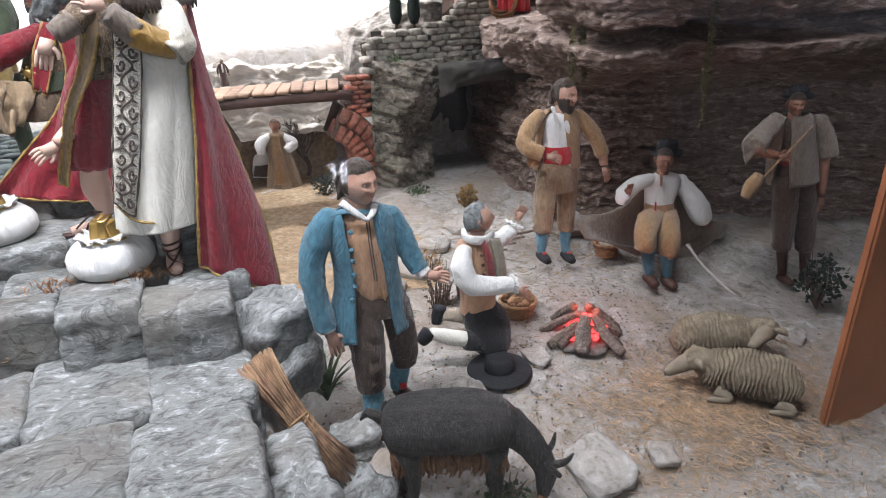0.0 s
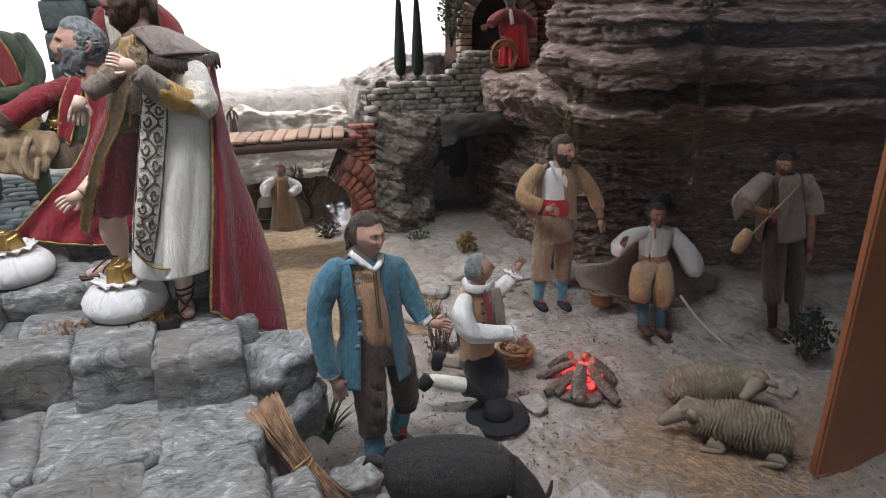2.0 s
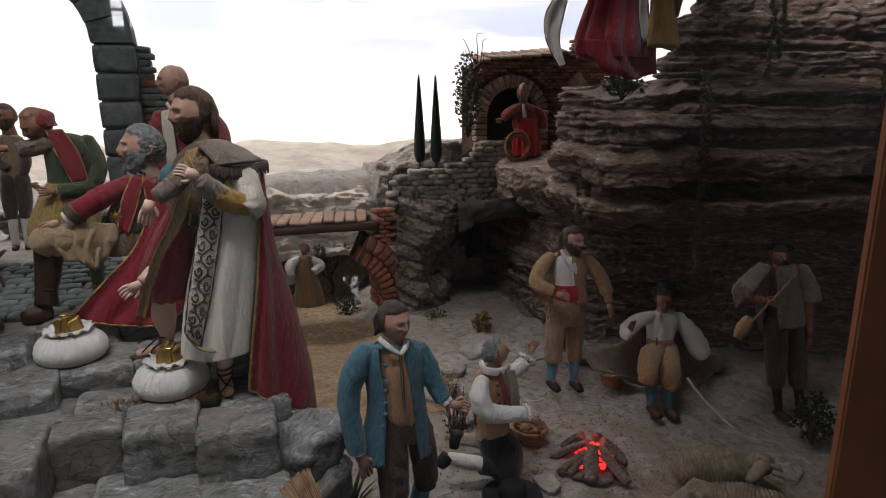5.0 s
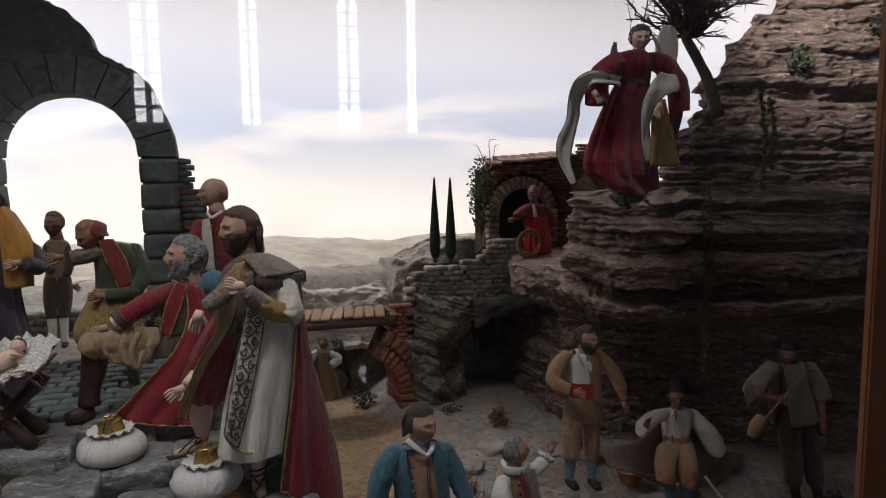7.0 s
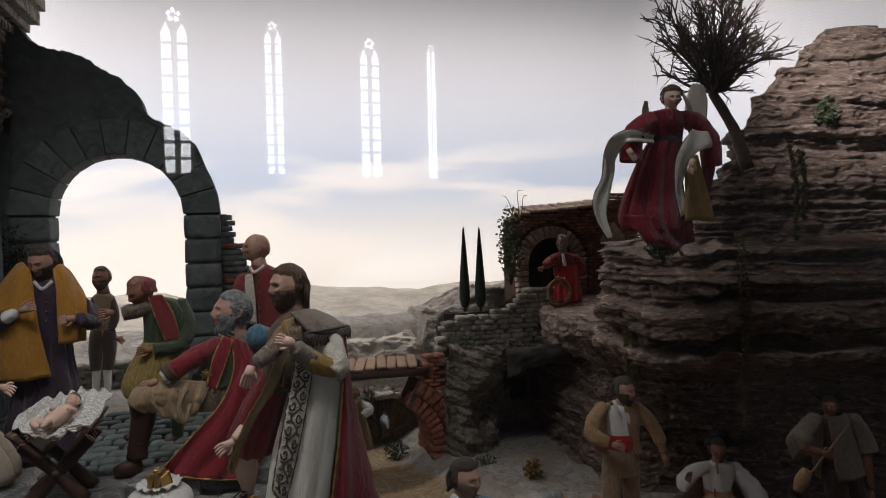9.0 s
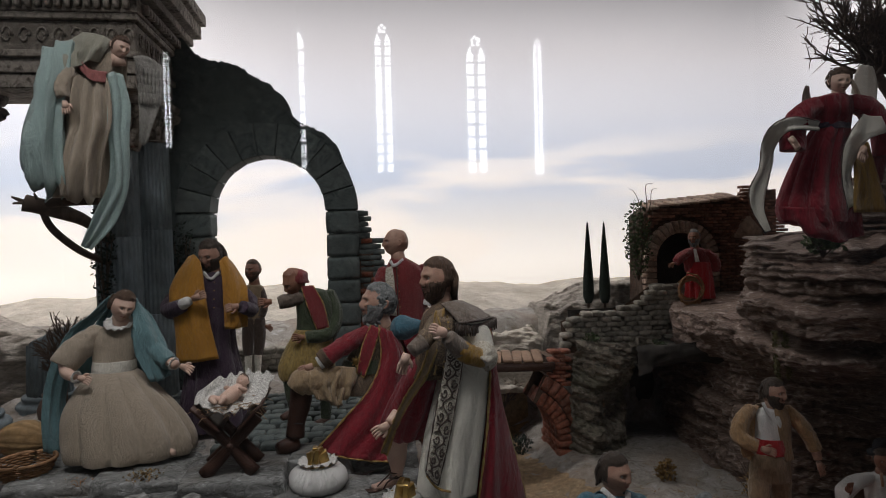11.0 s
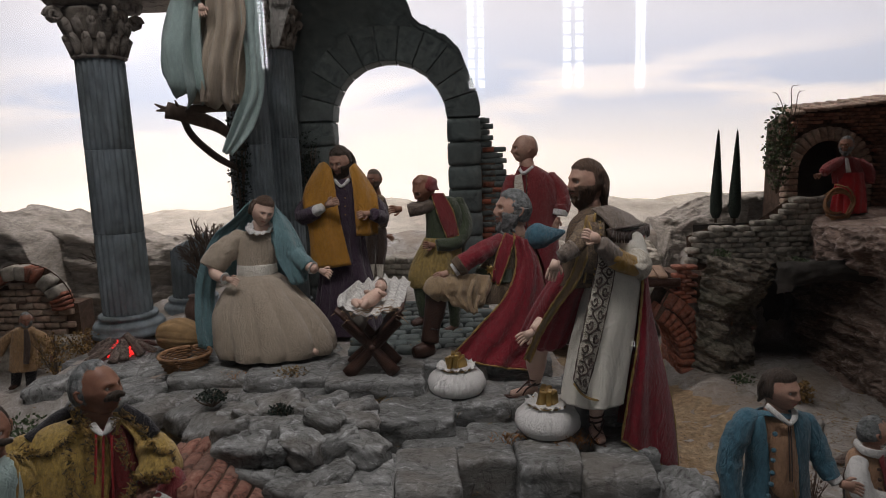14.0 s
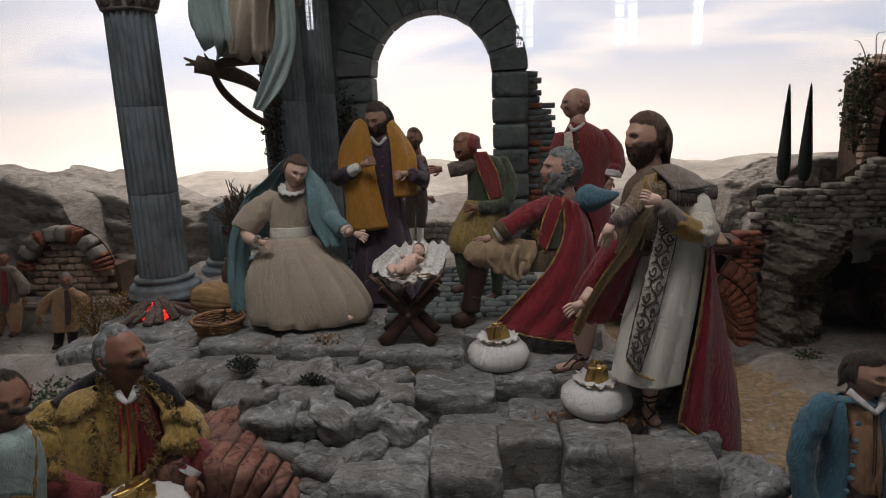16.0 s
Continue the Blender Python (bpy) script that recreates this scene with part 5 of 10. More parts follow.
f.limb([(1.9, -2.0, 2.8), (0.6, -3.8, 1.5), (-0.5, -4.0, 0.4)], [0.16] * 3, BOOT, n=5)
f.drape([[(8.6, -2.2, 38.3), (9.2, -0.4, 38.7), (9.7, 2.6, 38.6)], [(8.1, -3.4, 32.4), (9.0, -2.0, 32.6), (10.1, 1.4, 32.4)], [(7.5, -4.4, 25.4), (9.2, -3.2, 25.7), (10.9, 0.6, 25.4)], [(6.6, -5.0, 17.2), (9.2, -4.2, 17.4), (12.8, -0.2, 16.8)], [(5.4, -5.2, 8.6), (9.1, -5.2, 8.0), (15.2, -1.4, 6.0)], [(4.3, -5.2, 0.7), (9.0, -5.8, -2.5), (16.1, -2.6, -8.4)]], RED, 2.6, 0.5, 0.3, 8, trim=GOLD, trim_r=0.24)
f.drape([[(3.2, 4.4, 40.9), (6.7, 5.0, 40.8), (9.6, 3.0, 38.8)], [(0.9, 5.6, 28.8), (5.4, 6.4, 28.3), (10.1, 1.4, 28.8)], [(-0.7, 6.4, 14.8), (3.8, 7.0, 13.0), (12.5, 0.4, 14.9)], [(-2.1, 6.6, 3.2), (3.3, 7.4, -0.3), (15.6, -1.0, -0.1)]], RED, 3, 0.5, 0.3, 6)
f.sleeve([(5.0, -0.4, 40.1), (6.3, -2.0, 37.7), (7.2, -3.4, 34.7), (6.8, -4.2, 33.0)], [2.19, 2.47, 2.29, 2.01], WHITE)
f.sleeve([(6.6, -3.2, 35.9), (7.2, -4.2, 33.9), (6.0, -5.0, 32.6)], [2.19, 2.47, 2.29], EMBROIDERY)
f.sleeve([(6.8, -4.6, 33.4), (4.1, -5.8, 34.3), (1.8, -6.6, 36.0)], [2.1, 2.01, 1.74], MUSTARD)
f.limb([(2.3, -6.4, 35.5), (-0.3, -7.2, 38.2)], [1.92, 1.46], GREYBROWN, n=18)
f.hand((-1.5, -7.6, 39.2), (-1, -0.3, 0.5), SKINPALE, 1.15, 0.1)
f.ball((-1.8, -7.4, 39.2), (1.5, 1.0, 1.1), SKINPALE, 2)
f.sleeve([(-1.8, -1.6, 40.4), (-3.3, -4.2, 38.3), (-5.0, -5.4, 36.9)], [1.83, 1.74, 1.55], PALEBROCADE)
f.limb([(-4.6, -5.2, 37.2), (-7.0, -6.2, 35.8)], [1.65, 1.28], GREYBROWN, n=16)
f.hand((-8.2, -6.6, 34.5), (-0.35, -0.1, -1.0), SKINPALE, 1.2, 0.15)
f.drape([[(-0.7, -2.2, 43.7), (2.0, -1.6, 44.2), (4.1, 1.6, 43.7)], [(1.0, -4.4, 41.8), (4.6, -3.2, 42.1), (7.4, 1.4, 42.0)], [(2.1, -5.0, 40.3), (6.1, -4.0, 40.5), (9.5, 1.2, 40.3)]], GREYBROWN, 1.0, 0.15, 0.3)
a, b = Vector((1.5, -5.2, 40.4)), Vector((10.5, 0.6, 40.3))
for k in range(34):
    u = k / 33
    p = a.lerp(b, u) + Vector((0, -1.4 * math.sin(math.pi * u), -0.5 * math.sin(math.pi * u)))
    f.limb([p, p + Vector((0.1, -0.15, -0.9)), p + Vector((0.15 + 0.1 * math.sin(k * 2.1), -0.1, -2.0 - 0.3 * math.sin(k * 3.3)))], [0.2, 0.26, 0.14], BROWN, n=5, sub=2)
f.limb([(1.3, -5.2, 40.2), (5.8, -4.2, 40.5), (10.2, 0.8, 40.3)], [0.24, 0.26, 0.22], BROWN, n=7)
f.limb([(-1.9, -3.6, 42.4), (-1.1, -4.9, 38.3), (-2.7, -5.0, 30.8)], [0.2, 0.22, 0.2], GOLD, n=6)
f.hand((-12.1, -1.0, 20.4), (-1, -0.2, -0.5), SKINPALE, 1.15, 0.3)
f.limb([(-9.5, 1.0, 22.2), (-11.3, -0.4, 20.9)], [1.19, 0.82], SKINPALE, n=12)
f.head((-0.5, 2.4, 48.3), 3.66, 205, SKIN, HAIRBROWN, 0.6, 0.34, 0.0, 4.2)
f.done("standing_king_statue", "standing king statue in cream embroidered robe and crimson cape")

f = Statue((-0.22, 1.32, 1.15))
f.robe([(1.0, 0.6, 29.8, 1.5, 1.5), (0.5, 0.2, 28.2, 4.25, 3.0), (-0.8, -0.4, 25.2, 4.76, 3.6), (-2.8, -0.8, 20.9, 4.63, 3.8), (-4.2, -1.2, 16.8, 5.26, 4.2), (-4.6, -1.2, 13.7, 5.51, 4.2)], PALEBROCADE, 5, 0.03)
f.robe([(-3.3, -0.8, 21.5, 4.76, 4.2), (-4.0, -1.0, 18.5, 5.01, 4.4)], GREEN, 3, 0.02)
for k in range(8):
    f.ball(Vector((-5.2, -5.0, 21.7)) + Vector((1.0 * math.cos(k * 0.785), -0.2, 1.0 * math.sin(k * 0.785))), 0.24, BRASS, 1)
f.ball((-5.2, -5.0, 21.7), (0.8, 0.4, 0.8), BRASS, 2)
f.drape([[(-0.9, -2.6, 29.6), (2.0, 2.8, 29.9), (5.8, 1.8, 27.6)], [(-1.8, -3.4, 24.0), (3.9, 4.0, 20.2), (7.9, -0.4, 20.7)], [(-2.5, -4.2, 14.9), (5.2, 3.0, 9.6), (8.7, -4.0, 11.1)]], RED, 3, 0.4, 0.35, 8)
f.drape([[(0.5, -3.4, 29.4), (2.5, -4.2, 28.4), (4.7, -2.4, 27.1)], [(0.6, -5.0, 22.2), (3.8, -6.0, 21.5), (6.7, -3.4, 19.5)], [(-2.3, -6.6, 15.5), (1.9, -7.6, 13.4), (7.5, -5.4, 11.6)], [(-8.4, -8.0, 9.2), (-1.7, -9.4, 6.4), (6.9, -7.6, 4.1)], [(-14.5, -8.8, 2.9), (-7.2, -11.0, 1.4), (1.8, -11.0, -0.3)]], RED, 3.4, 0.55, 0.3, 9, seed=2, trim=GOLD, trim_r=0.2)
f.sleeve([(-4.2, -1.0, 16.5), (-9.1, -3.4, 17.1), (-14.2, -5.0, 17.7), (-17.4, -5.4, 17.9), (-18.6, -5.2, 16.5)], [3.13, 3.25, 3.25, 3.0, 2.38], CREAMTAN)
f.drape([[(-4.4, -4.8, 20.1), (-9.6, -6.0, 21.1), (-15.8, -6.4, 21.0)], [(-5.5, -7.0, 16.9), (-10.5, -7.8, 17.1), (-17.1, -7.4, 17.9)], [(-7.6, -7.2, 13.7), (-10.3, -8.2, 12.6), (-15.4, -7.4, 15.1)]], CREAMTAN, 4, 1.0, 0.3, 8)
f.limb([(-9.0, -7.4, 19.9), (-10.4, -8.6, 16.2), (-9.5, -8.6, 12.5), (-8.2, -8.2, 16.5)], [0.5, 0.55, 0.5, 0.4], CREAMTAN, n=8)
f.limb([(-17.5, -4.4, 16.7), (-18.2, -4.4, 12.3), (-19.1, -4.2, 8.2), (-19.5, -4.2, 5.1)], [2.63, 2.38, 2.0, 2.13], BOOT, n=16)
for p in ((-18.5, -6.6, 13.6), (-18.6, -6.5, 11.9), (-18.9, -6.4, 10.3), (-19.0, -6.3, 8.6)):
    f.limb([Vector(p) + Vector((-1.4, 1.4, -0.5)), p, Vector(p) + Vector((1.5, 0.7, -0.4))], [0.13] * 3, BLACK, n=5)
f.shoe((-19.2, -3.8, 3.4), (-23.2, -6.8, 3.4), 1.75, BOOT)
f.sleeve([(-2.2, -1.6, 27.8), (-6.4, -3.8, 26.0), (-10.0, -5.2, 24.1), (-11.7, -5.6, 23.1)], [2.0, 2.25, 2.25, 2.13], RED)
f.limb([(-11.5, -5.6, 23.3), (-13.0, -5.8, 22.3)], [2.38, 2.13], BROCADE, n=18)
f.limb([(-12.7, -5.8, 22.4), (-13.6, -5.9, 21.9)], [1.63, 1.5], SHIRT, n=12)
f.hand((-15.7, -6.2, 21.2), (-1, -0.2, -0.35), SKIN, 1.1, 0.2)
f.ball((6.1, -2.4, 28.5), (3.2, 2.6, 3.0), BLUE, 3, 0.08, 1.2)
f.limb([(6.2, -2.6, 28.5), (9.5, -2.8, 28.9), (12.1, -2.6, 29.5)], [2.7, 1.6, 0.4], BLUE, n=16)
f.drape([[(-1.4, -2.8, 29.6), (0.7, -4.0, 28.9)], [(-3.7, -4.6, 24.9), (-1.1, -5.0, 23.8)], [(-5.1, -5.2, 19.1), (-3.4, -5.4, 18.0)]], RED, 0.8, 0.2, 0.3, trim=GOLD, trim_r=0.18)
f.head((0.6, 0.0, 34.4), 4.14, 200, SKIN, HAIRGREY, 1.0, 0.36, 0.0, nod=-8)
rnd = random.Random(8)
f.curls((1.3, 0.3, 34.8), 3.3, 110, HAIRGREY, rnd, 200)
for k in range(44):
    o = Vector((-0.9, -1.6, 30.7)) + Vector((rnd.uniform(-1.3, 1.5), rnd.uniform(-1.0, 0.8), rnd.uniform(-1.7, 1.5)))
    f.limb([o, o + Vector((-0.25, -0.2, -0.4)), o + Vector((0.2, -0.15, -0.8)), o + Vector((0.1, 0.1, -1.1))], [0.2, 0.26, 0.22, 0.06], HAIRGREY, n=6, sub=3)
f.done("seated_king_statue", "seated grey-bearded king statue in a crimson cloak")

f = Statue((-0.15, 1.55, 1.15))
f.robe([(-0.2, 0.0, 44.6, 1.28, 1.3), (1.2, 0.0, 42.3, 3.97, 2.4), (2.0, 0.0, 39.3, 6.24, 3.0), (2.1, 0.0, 34.5, 6.24, 3.2), (2.3, 0.0, 29.6, 5.53, 3.1), (2.5, 0.0, 25.3, 5.95, 3.4)], REDJACKET, 6, 0.03)
f.robe([(2.5, 0.0, 25.9, 5.67, 3.2), (2.9, 0.0, 13.7, 5.95, 3.6), (3.0, 0.0, -0.0, 6.52, 4.2)], RED, 7, 0.06)
f.drape([[(-3.4, -2.6, 41.5), (-1.7, -3.0, 42.0)], [(-3.6, -3.2, 38.0), (-1.2, -3.5, 37.9)], [(-3.3, -3.2, 28.7), (-0.8, -3.5, 28.4)]], EMBROIDERY, 0.5, 0.08, 0.2)
for k in range(7):
    f.ball(Vector((-0.2, -3.0, 41.4)).lerp(Vector((0.1, -3.9, 28.7)), k / 6), 0.2, GOLD, 1)
f.limb([(-0.5, -2.6, 42.5), (-0.5, -3.6, 35.5), (-0.3, -3.6, 26.4)], [0.14] * 3, BROWN, n=5)
f.sleeve([(6.7, 0.0, 40.8), (8.8, -0.4, 37.4), (9.5, -1.4, 33.6), (8.6, -2.2, 31.8)], [1.7, 2.13, 2.13, 1.98], REDJACKET)
f.limb([(8.7, -2.2, 32.1), (8.4, -2.4, 30.7)], [1.98, 1.98], SHIRT, n=12)
f.hand((7.7, -2.8, 29.4), (-0.4, -0.3, -1), SKIN, 1.0)
f.sleeve([(-4.0, 0.0, 40.3), (-5.3, -1.4, 35.5), (-4.5, -2.4, 28.6)], [1.98, 1.98, 1.56], REDJACKET)
f.limb([(-2.1, -2.0, 43.3), (-1.1, -2.8, 42.1), (1.5, -1.6, 43.6)], [(0.5, 0.3), (0.45, 0.3), (0.5, 0.3)], SHIRT, n=8)
f.head((-0.4, 0.0, 48.3), 3.33, 196, SKIN, SKIN, 0, 0.85, 0.55)
f.done("attendant_statue", "bald attendant statue in a brick-red jacket")

f = Statue((-0.42, 1.46, 1.17))
f.robe([(1.4, -1.0, 35.8, 1.22, 1.3), (3.5, -0.4, 34.7, 4.06, 2.4), (5.0, 0.0, 31.3, 5.0, 3.0), (5.2, 0.4, 26.5, 5.14, 3.2), (4.6, 0.4, 22.2, 5.14, 3.4), (4.3, 0.4, 20.5, 5.41, 3.5)], GREEN, 5, 0.03)
f.drape([[(1.7, -2.8, 36.2), (4.6, -2.6, 36.3)], [(3.2, -3.4, 31.0), (7.1, -3.2, 31.4)], [(5.4, -3.6, 24.9), (8.3, -3.4, 25.6)]], REDJACKET, 0.8, 0.12, 0.3, trim=GOLD, trim_r=0.16)
f.robe([(4.6, 0.2, 24.9, 4.87, 3.6), (3.2, -0.2, 20.5, 5.95, 4.4), (2.2, -0.6, 15.8, 6.76, 4.8), (2.2, -0.8, 12.7, 6.36, 4.4), (2.4, -0.8, 12.0, 5.14, 3.6)], OLIVE, 9, 0.08)
f.limb([(-1.9, -1.4, 13.8), (-1.5, -1.8, 9.1), (-1.1, -1.6, 4.8)], [1.89, 1.76, 1.22], GREEN, n=14)
f.limb([(6.0, 1.2, 12.5), (6.7, 1.0, 6.8), (6.6, 1.0, 1.1)], [1.89, 1.62, 1.22], GREEN, n=14)
f.shoe((-0.8, -1.0, 3.9), (-4.1, -3.4, 3.2), 1.22, BOOT)
f.shoe((6.9, 1.4, 0.4), (4.1, -1.4, 0.4), 1.22, BOOT)
f.sleeve([(2.7, -0.8, 33.7), (-0.5, -1.4, 32.8), (-3.9, -2.0, 32.1)], [2.3, 2.03, 1.62], GREYBROWN)
f.hand((-6.6, -2.2, 32.5), (-1, -0.2, 0.0), SKINDARK, 1.1)
f.sleeve([(8.5, 0.4, 33.4), (10.0, -0.4, 27.8), (7.8, -2.6, 23.9), (3.0, -4.2, 23.4)], [2.03, 2.16, 1.89, 1.49], GREEN)
f.hand((1.4, -4.6, 23.5), (-1, -0.2, 0.1), SKINDARK, 1.0)
f.head((-0.1, -1.4, 37.2), 3.06, 222, SKINDARK, SKINDARK, 0, 0.45, 0.1, nod=26)
f.robe([(0.8, -1.0, 40.5, 0.81, 0.9), (0.8, -1.0, 39.5, 2.3, 2.2), (0.4, -1.2, 37.9, 2.84, 2.6), (0.7, -1.0, 37.0, 2.84, 2.6)], REDJACKET, 3, 0.03)
f.done("bowing_attendant_statue", "bowing attendant statue in green and red with an olive skirt")

f = Statue((-0.585, 1.92, 1.19))
f.robe([(-1.2, 0.0, 31.6, 1.06, 0.9), (-0.7, 0.0, 30.1, 3.0, 1.6), (-0.8, 0.0, 24.9, 3.18, 2.0), (-1.4, 0.0, 18.7, 3.0, 2.0)], KHAKI, 4, 0.03)
f.limb([(-2.3, 0.0, 19.6), (-3.3, 0.0, 13.9), (-3.5, 0.0, 8.4)], [2.3, 1.94, 1.41], BROWN, n=14)
f.limb([(0.2, 0.0, 19.5), (0.3, 0.0, 13.8), (-0.3, 0.0, 8.4)], [2.12, 1.94, 1.41], BROWN, n=14)
for p, q in (((-3.3, 0.0, 9.2), (-3.7, 0.0, 0.7)), ((-0.3, 0.0, 9.1), (-0.6, 0.0, 0.6))):
    f.limb([p, q], [1.24, 0.88], WHITE, n=10)
    f.shoe(Vector(q) + Vector((0, 0.6, -0.2)), Vector(q) + Vector((0.3, -2.4, -0.6)), 0.88, BOOT)
f.sleeve([(1.4, 0.0, 29.4), (2.3, -0.6, 24.5), (1.5, -1.4, 21.1)], [1.41, 1.41, 1.06], BROWN)
f.hand((3.1, -1.8, 17.6), (0.7, 0, -0.5), SKINDARK, 0.85)
f.sleeve([(-2.9, 0.0, 29.5), (-4.1, -0.6, 24.7), (-1.9, -2.2, 22.3)], [1.41, 1.24, 1.06], BROWN)
f.head((-1.0, 0.0, 36.0), 2.92, 250, SKINDARK, HAIRBROWN, 0.3, 0.4, 0.1)
f.done("watching_villager_statue", "small villager statue in khaki waistcoat and white stockings")

# ---- the holy family ----
f = Statue((-0.63, 1.51, 1.17))
f.robe([(-0.7, 0.0, 40.9, 1.69, 1.5), (-0.6, 0.0, 39.0, 4.8, 2.8), (-0.5, 0.0, 35.1, 6.21, 3.4), (-0.7, 0.0, 28.1, 5.36, 3.6), (-0.8, 0.0, 21.0, 5.64, 4.0), (-0.7, -0.3, 12.4, 7.05, 4.8), (-0.8, -0.6, 3.6, 8.46, 5.4), (-0.7, -0.8, -0.3, 9.03, 5.6)], PURPLE, 11, 0.07)
f.drape([[(-2.6, -2.8, 43.2), (-4.4, -1.4, 44.8), (-6.5, 1.8, 44.0)], [(-1.7, -4.2, 39.5), (-5.3, -3.8, 40.9), (-9.4, -1.8, 38.8)], [(-0.9, -5.2, 32.8), (-5.4, -5.8, 33.0), (-10.0, -4.6, 34.4)], [(0.2, -5.8, 26.1), (-4.4, -6.4, 26.0), (-8.7, -5.2, 26.8)], [(1.8, -6.2, 18.6), (-3.7, -6.8, 18.1), (-8.8, -5.0, 17.9)]], YELLOW, 1.6, 0.3, 0.35, 8)
f.drape([[(2.0, -2.6, 43.0), (3.2, -1.2, 44.0), (4.1, 1.8, 42.3)], [(2.9, -4.4, 38.5), (5.2, -3.6, 39.4), (7.9, -1.8, 37.1)], [(3.2, -5.2, 32.7), (5.9, -5.4, 32.6), (9.1, -4.4, 33.5)], [(3.4, -5.6, 25.9), (5.9, -5.8, 25.9), (8.5, -4.0, 26.1)]], YELLOW, 1.4, 0.25, 0.35, 8, seed=1)
f.sleeve([(-8.3, -0.4, 35.9), (-9.9, -1.6, 33.3), (-10.1, -3.8, 31.1), (-6.3, -6.8, 32.4)], [1.69, 2.12, 2.26, 1.69], PURPLE)
f.limb([(-6.6, -6.6, 32.6), (-4.5, -7.4, 33.6)], [1.55, 1.13], SHIRT, n=12)
f.hand((-2.7, -7.8, 34.4), (1, -0.1, 0.35), SKIN, 1.15, 0.25)
f.sleeve([(6.8, -0.4, 35.4), (8.8, -1.6, 32.7), (9.7, -3.6, 30.4), (8.2, -6.4, 31.4)], [1.55, 1.97, 1.97, 1.55], PURPLE)
f.hand((6.3, -6.8, 31.6), (-0.9, -0.3, -0.1), SKIN, 1.1, 0.25)
for k in range(4):
    f.ball(Vector((0.8, -3.6, 37.7)).lerp(Vector((0.6, -4.1, 31.3)), k / 3), 0.18, BRASS, 1)
f.limb([(-2.0, -2.4, 40.2), (-0.1, -3.2, 38.5), (1.8, -2.2, 40.1)], [(0.5, 0.3), (0.4, 0.3), (0.5, 0.3)], SHIRT, n=8)
f.head((-0.4, -0.8, 44.7), 3.43, 250, SKIN, HAIRDARK, 0.8, 0.34, 0.0, 1.0, nod=18)
f.done("father_statue", "standing bearded father statue in purple robe and ochre shawl")

f = Statue((-0.79, 1.37, 1.145))
f.robe([(-2.4, 0.4, 32.2, 1.3, 1.5), (-3.0, 0.2, 31.2, 3.91, 2.6), (-3.6, 0.0, 28.6, 5.21, 3.2), (-3.6, -0.4, 25.0, 4.82, 3.4), (-3.8, -0.8, 22.2, 4.43, 3.2)], BEIGE, 7, 0.03)
f.robe([(-3.6, -0.8, 23.8, 4.69, 3.5), (-3.7, -0.9, 22.5, 4.82, 3.6), (-3.8, -1.0, 21.2, 4.82, 3.6)], WHITE, 3, 0.015)
f.robe([(-3.6, -1.0, 21.4, 4.82, 3.6), (-3.1, -2.2, 20.1, 6.51, 4.6), (-2.4, -3.6, 17.1, 9.12, 6.2), (-1.2, -5.0, 12.7, 12.11, 7.4), (0.1, -6.0, 8.4, 13.28, 8.0), (0.5, -6.4, 5.1, 13.54, 8.2), (0.5, -6.4, 3.4, 13.02, 8.0)], BEIGE, 12, 0.075, n=200)
for k in range(9):
    a = -2.75 + 2.3 * k / 8
    o = Vector((-3.6, -1.2, 21.1)) + Vector((5.0 * math.cos(a), 3.4 * math.sin(a), 0))
    f.limb([o, o + Vector((0.9 * math.cos(a), 1.0 * math.sin(a), -1.6)), o + Vector((1.9 * math.cos(a), 2.2 * math.sin(a), -4.4))], [0.2, 0.4, 0.08], BEIGE, n=8, sub=3)
f.sleeve([(-7.5, -0.2, 30.1), (-10.3, -1.8, 27.5), (-12.6, -3.6, 24.8), (-13.3, -4.2, 23.6)], [2.47, 3.13, 3.26, 2.73], BEIGE)
f.limb([(-12.6, -4.4, 24.1), (-11.9, -6.0, 22.4), (-9.6, -7.6, 21.6)], [1.56, 1.3, 1.04], SKINPALE, n=14)
f.hand((-7.7, -8.6, 21.5), (1, -0.4, -0.3), SKINPALE, 1.0, 0.2)
f.frill((-9.2, -8.0, 21.8), (1, -0.5, -0.2), 1.1, 0.7, SHIRT)
f.sleeve([(1.2, -0.2, 29.8), (5.8, -3.0, 26.0), (9.6, -5.4, 23.5)], [2.21, 2.34, 1.82], TEAL)
f.limb([(9.3, -5.4, 23.8), (11.6, -6.8, 22.9)], [1.17, 1.04], SKINPALE, n=12)
f.frill((10.8, -6.4, 23.3), (1, -0.5, -0.4), 1.2, 0.8, SHIRT)
f.hand((13.5, -7.8, 22.6), (1, -0.5, -0.35), SKINPALE, 1.05, 0.4)
f.shoe((-0.9, -11.0, 5.1), (-0.5, -13.4, 4.7), 0.78, SKINPALE)
f.shoe((9.2, -10.0, 4.8), (11.8, -11.6, 4.6), 0.78, SKINPALE)
f.drape([[(-3.0, 1.6, 39.1), (-3.9, 1.0, 38.9), (-4.5, 0.2, 38.2)], [(-5.7, 2.2, 35.0), (-7.3, 1.6, 35.1), (-9.3, 0.8, 33.9)], [(-9.3, 2.4, 31.4), (-12.1, 1.8, 31.0), (-14.5, 0.6, 29.7)], [(-13.6, 1.2, 22.3), (-16.0, 0.2, 22.0), (-17.8, -1.4, 21.6)], [(-14.3, -1.6, 13.5), (-16.5, -2.8, 13.3), (-18.2, -4.2, 12.9)], [(-12.7, -4.0, 4.8), (-15.2, -5.2, 4.2), (-18.2, -5.0, 4.7)]], TEAL, 2.0, 0.4, 0.3, 8)
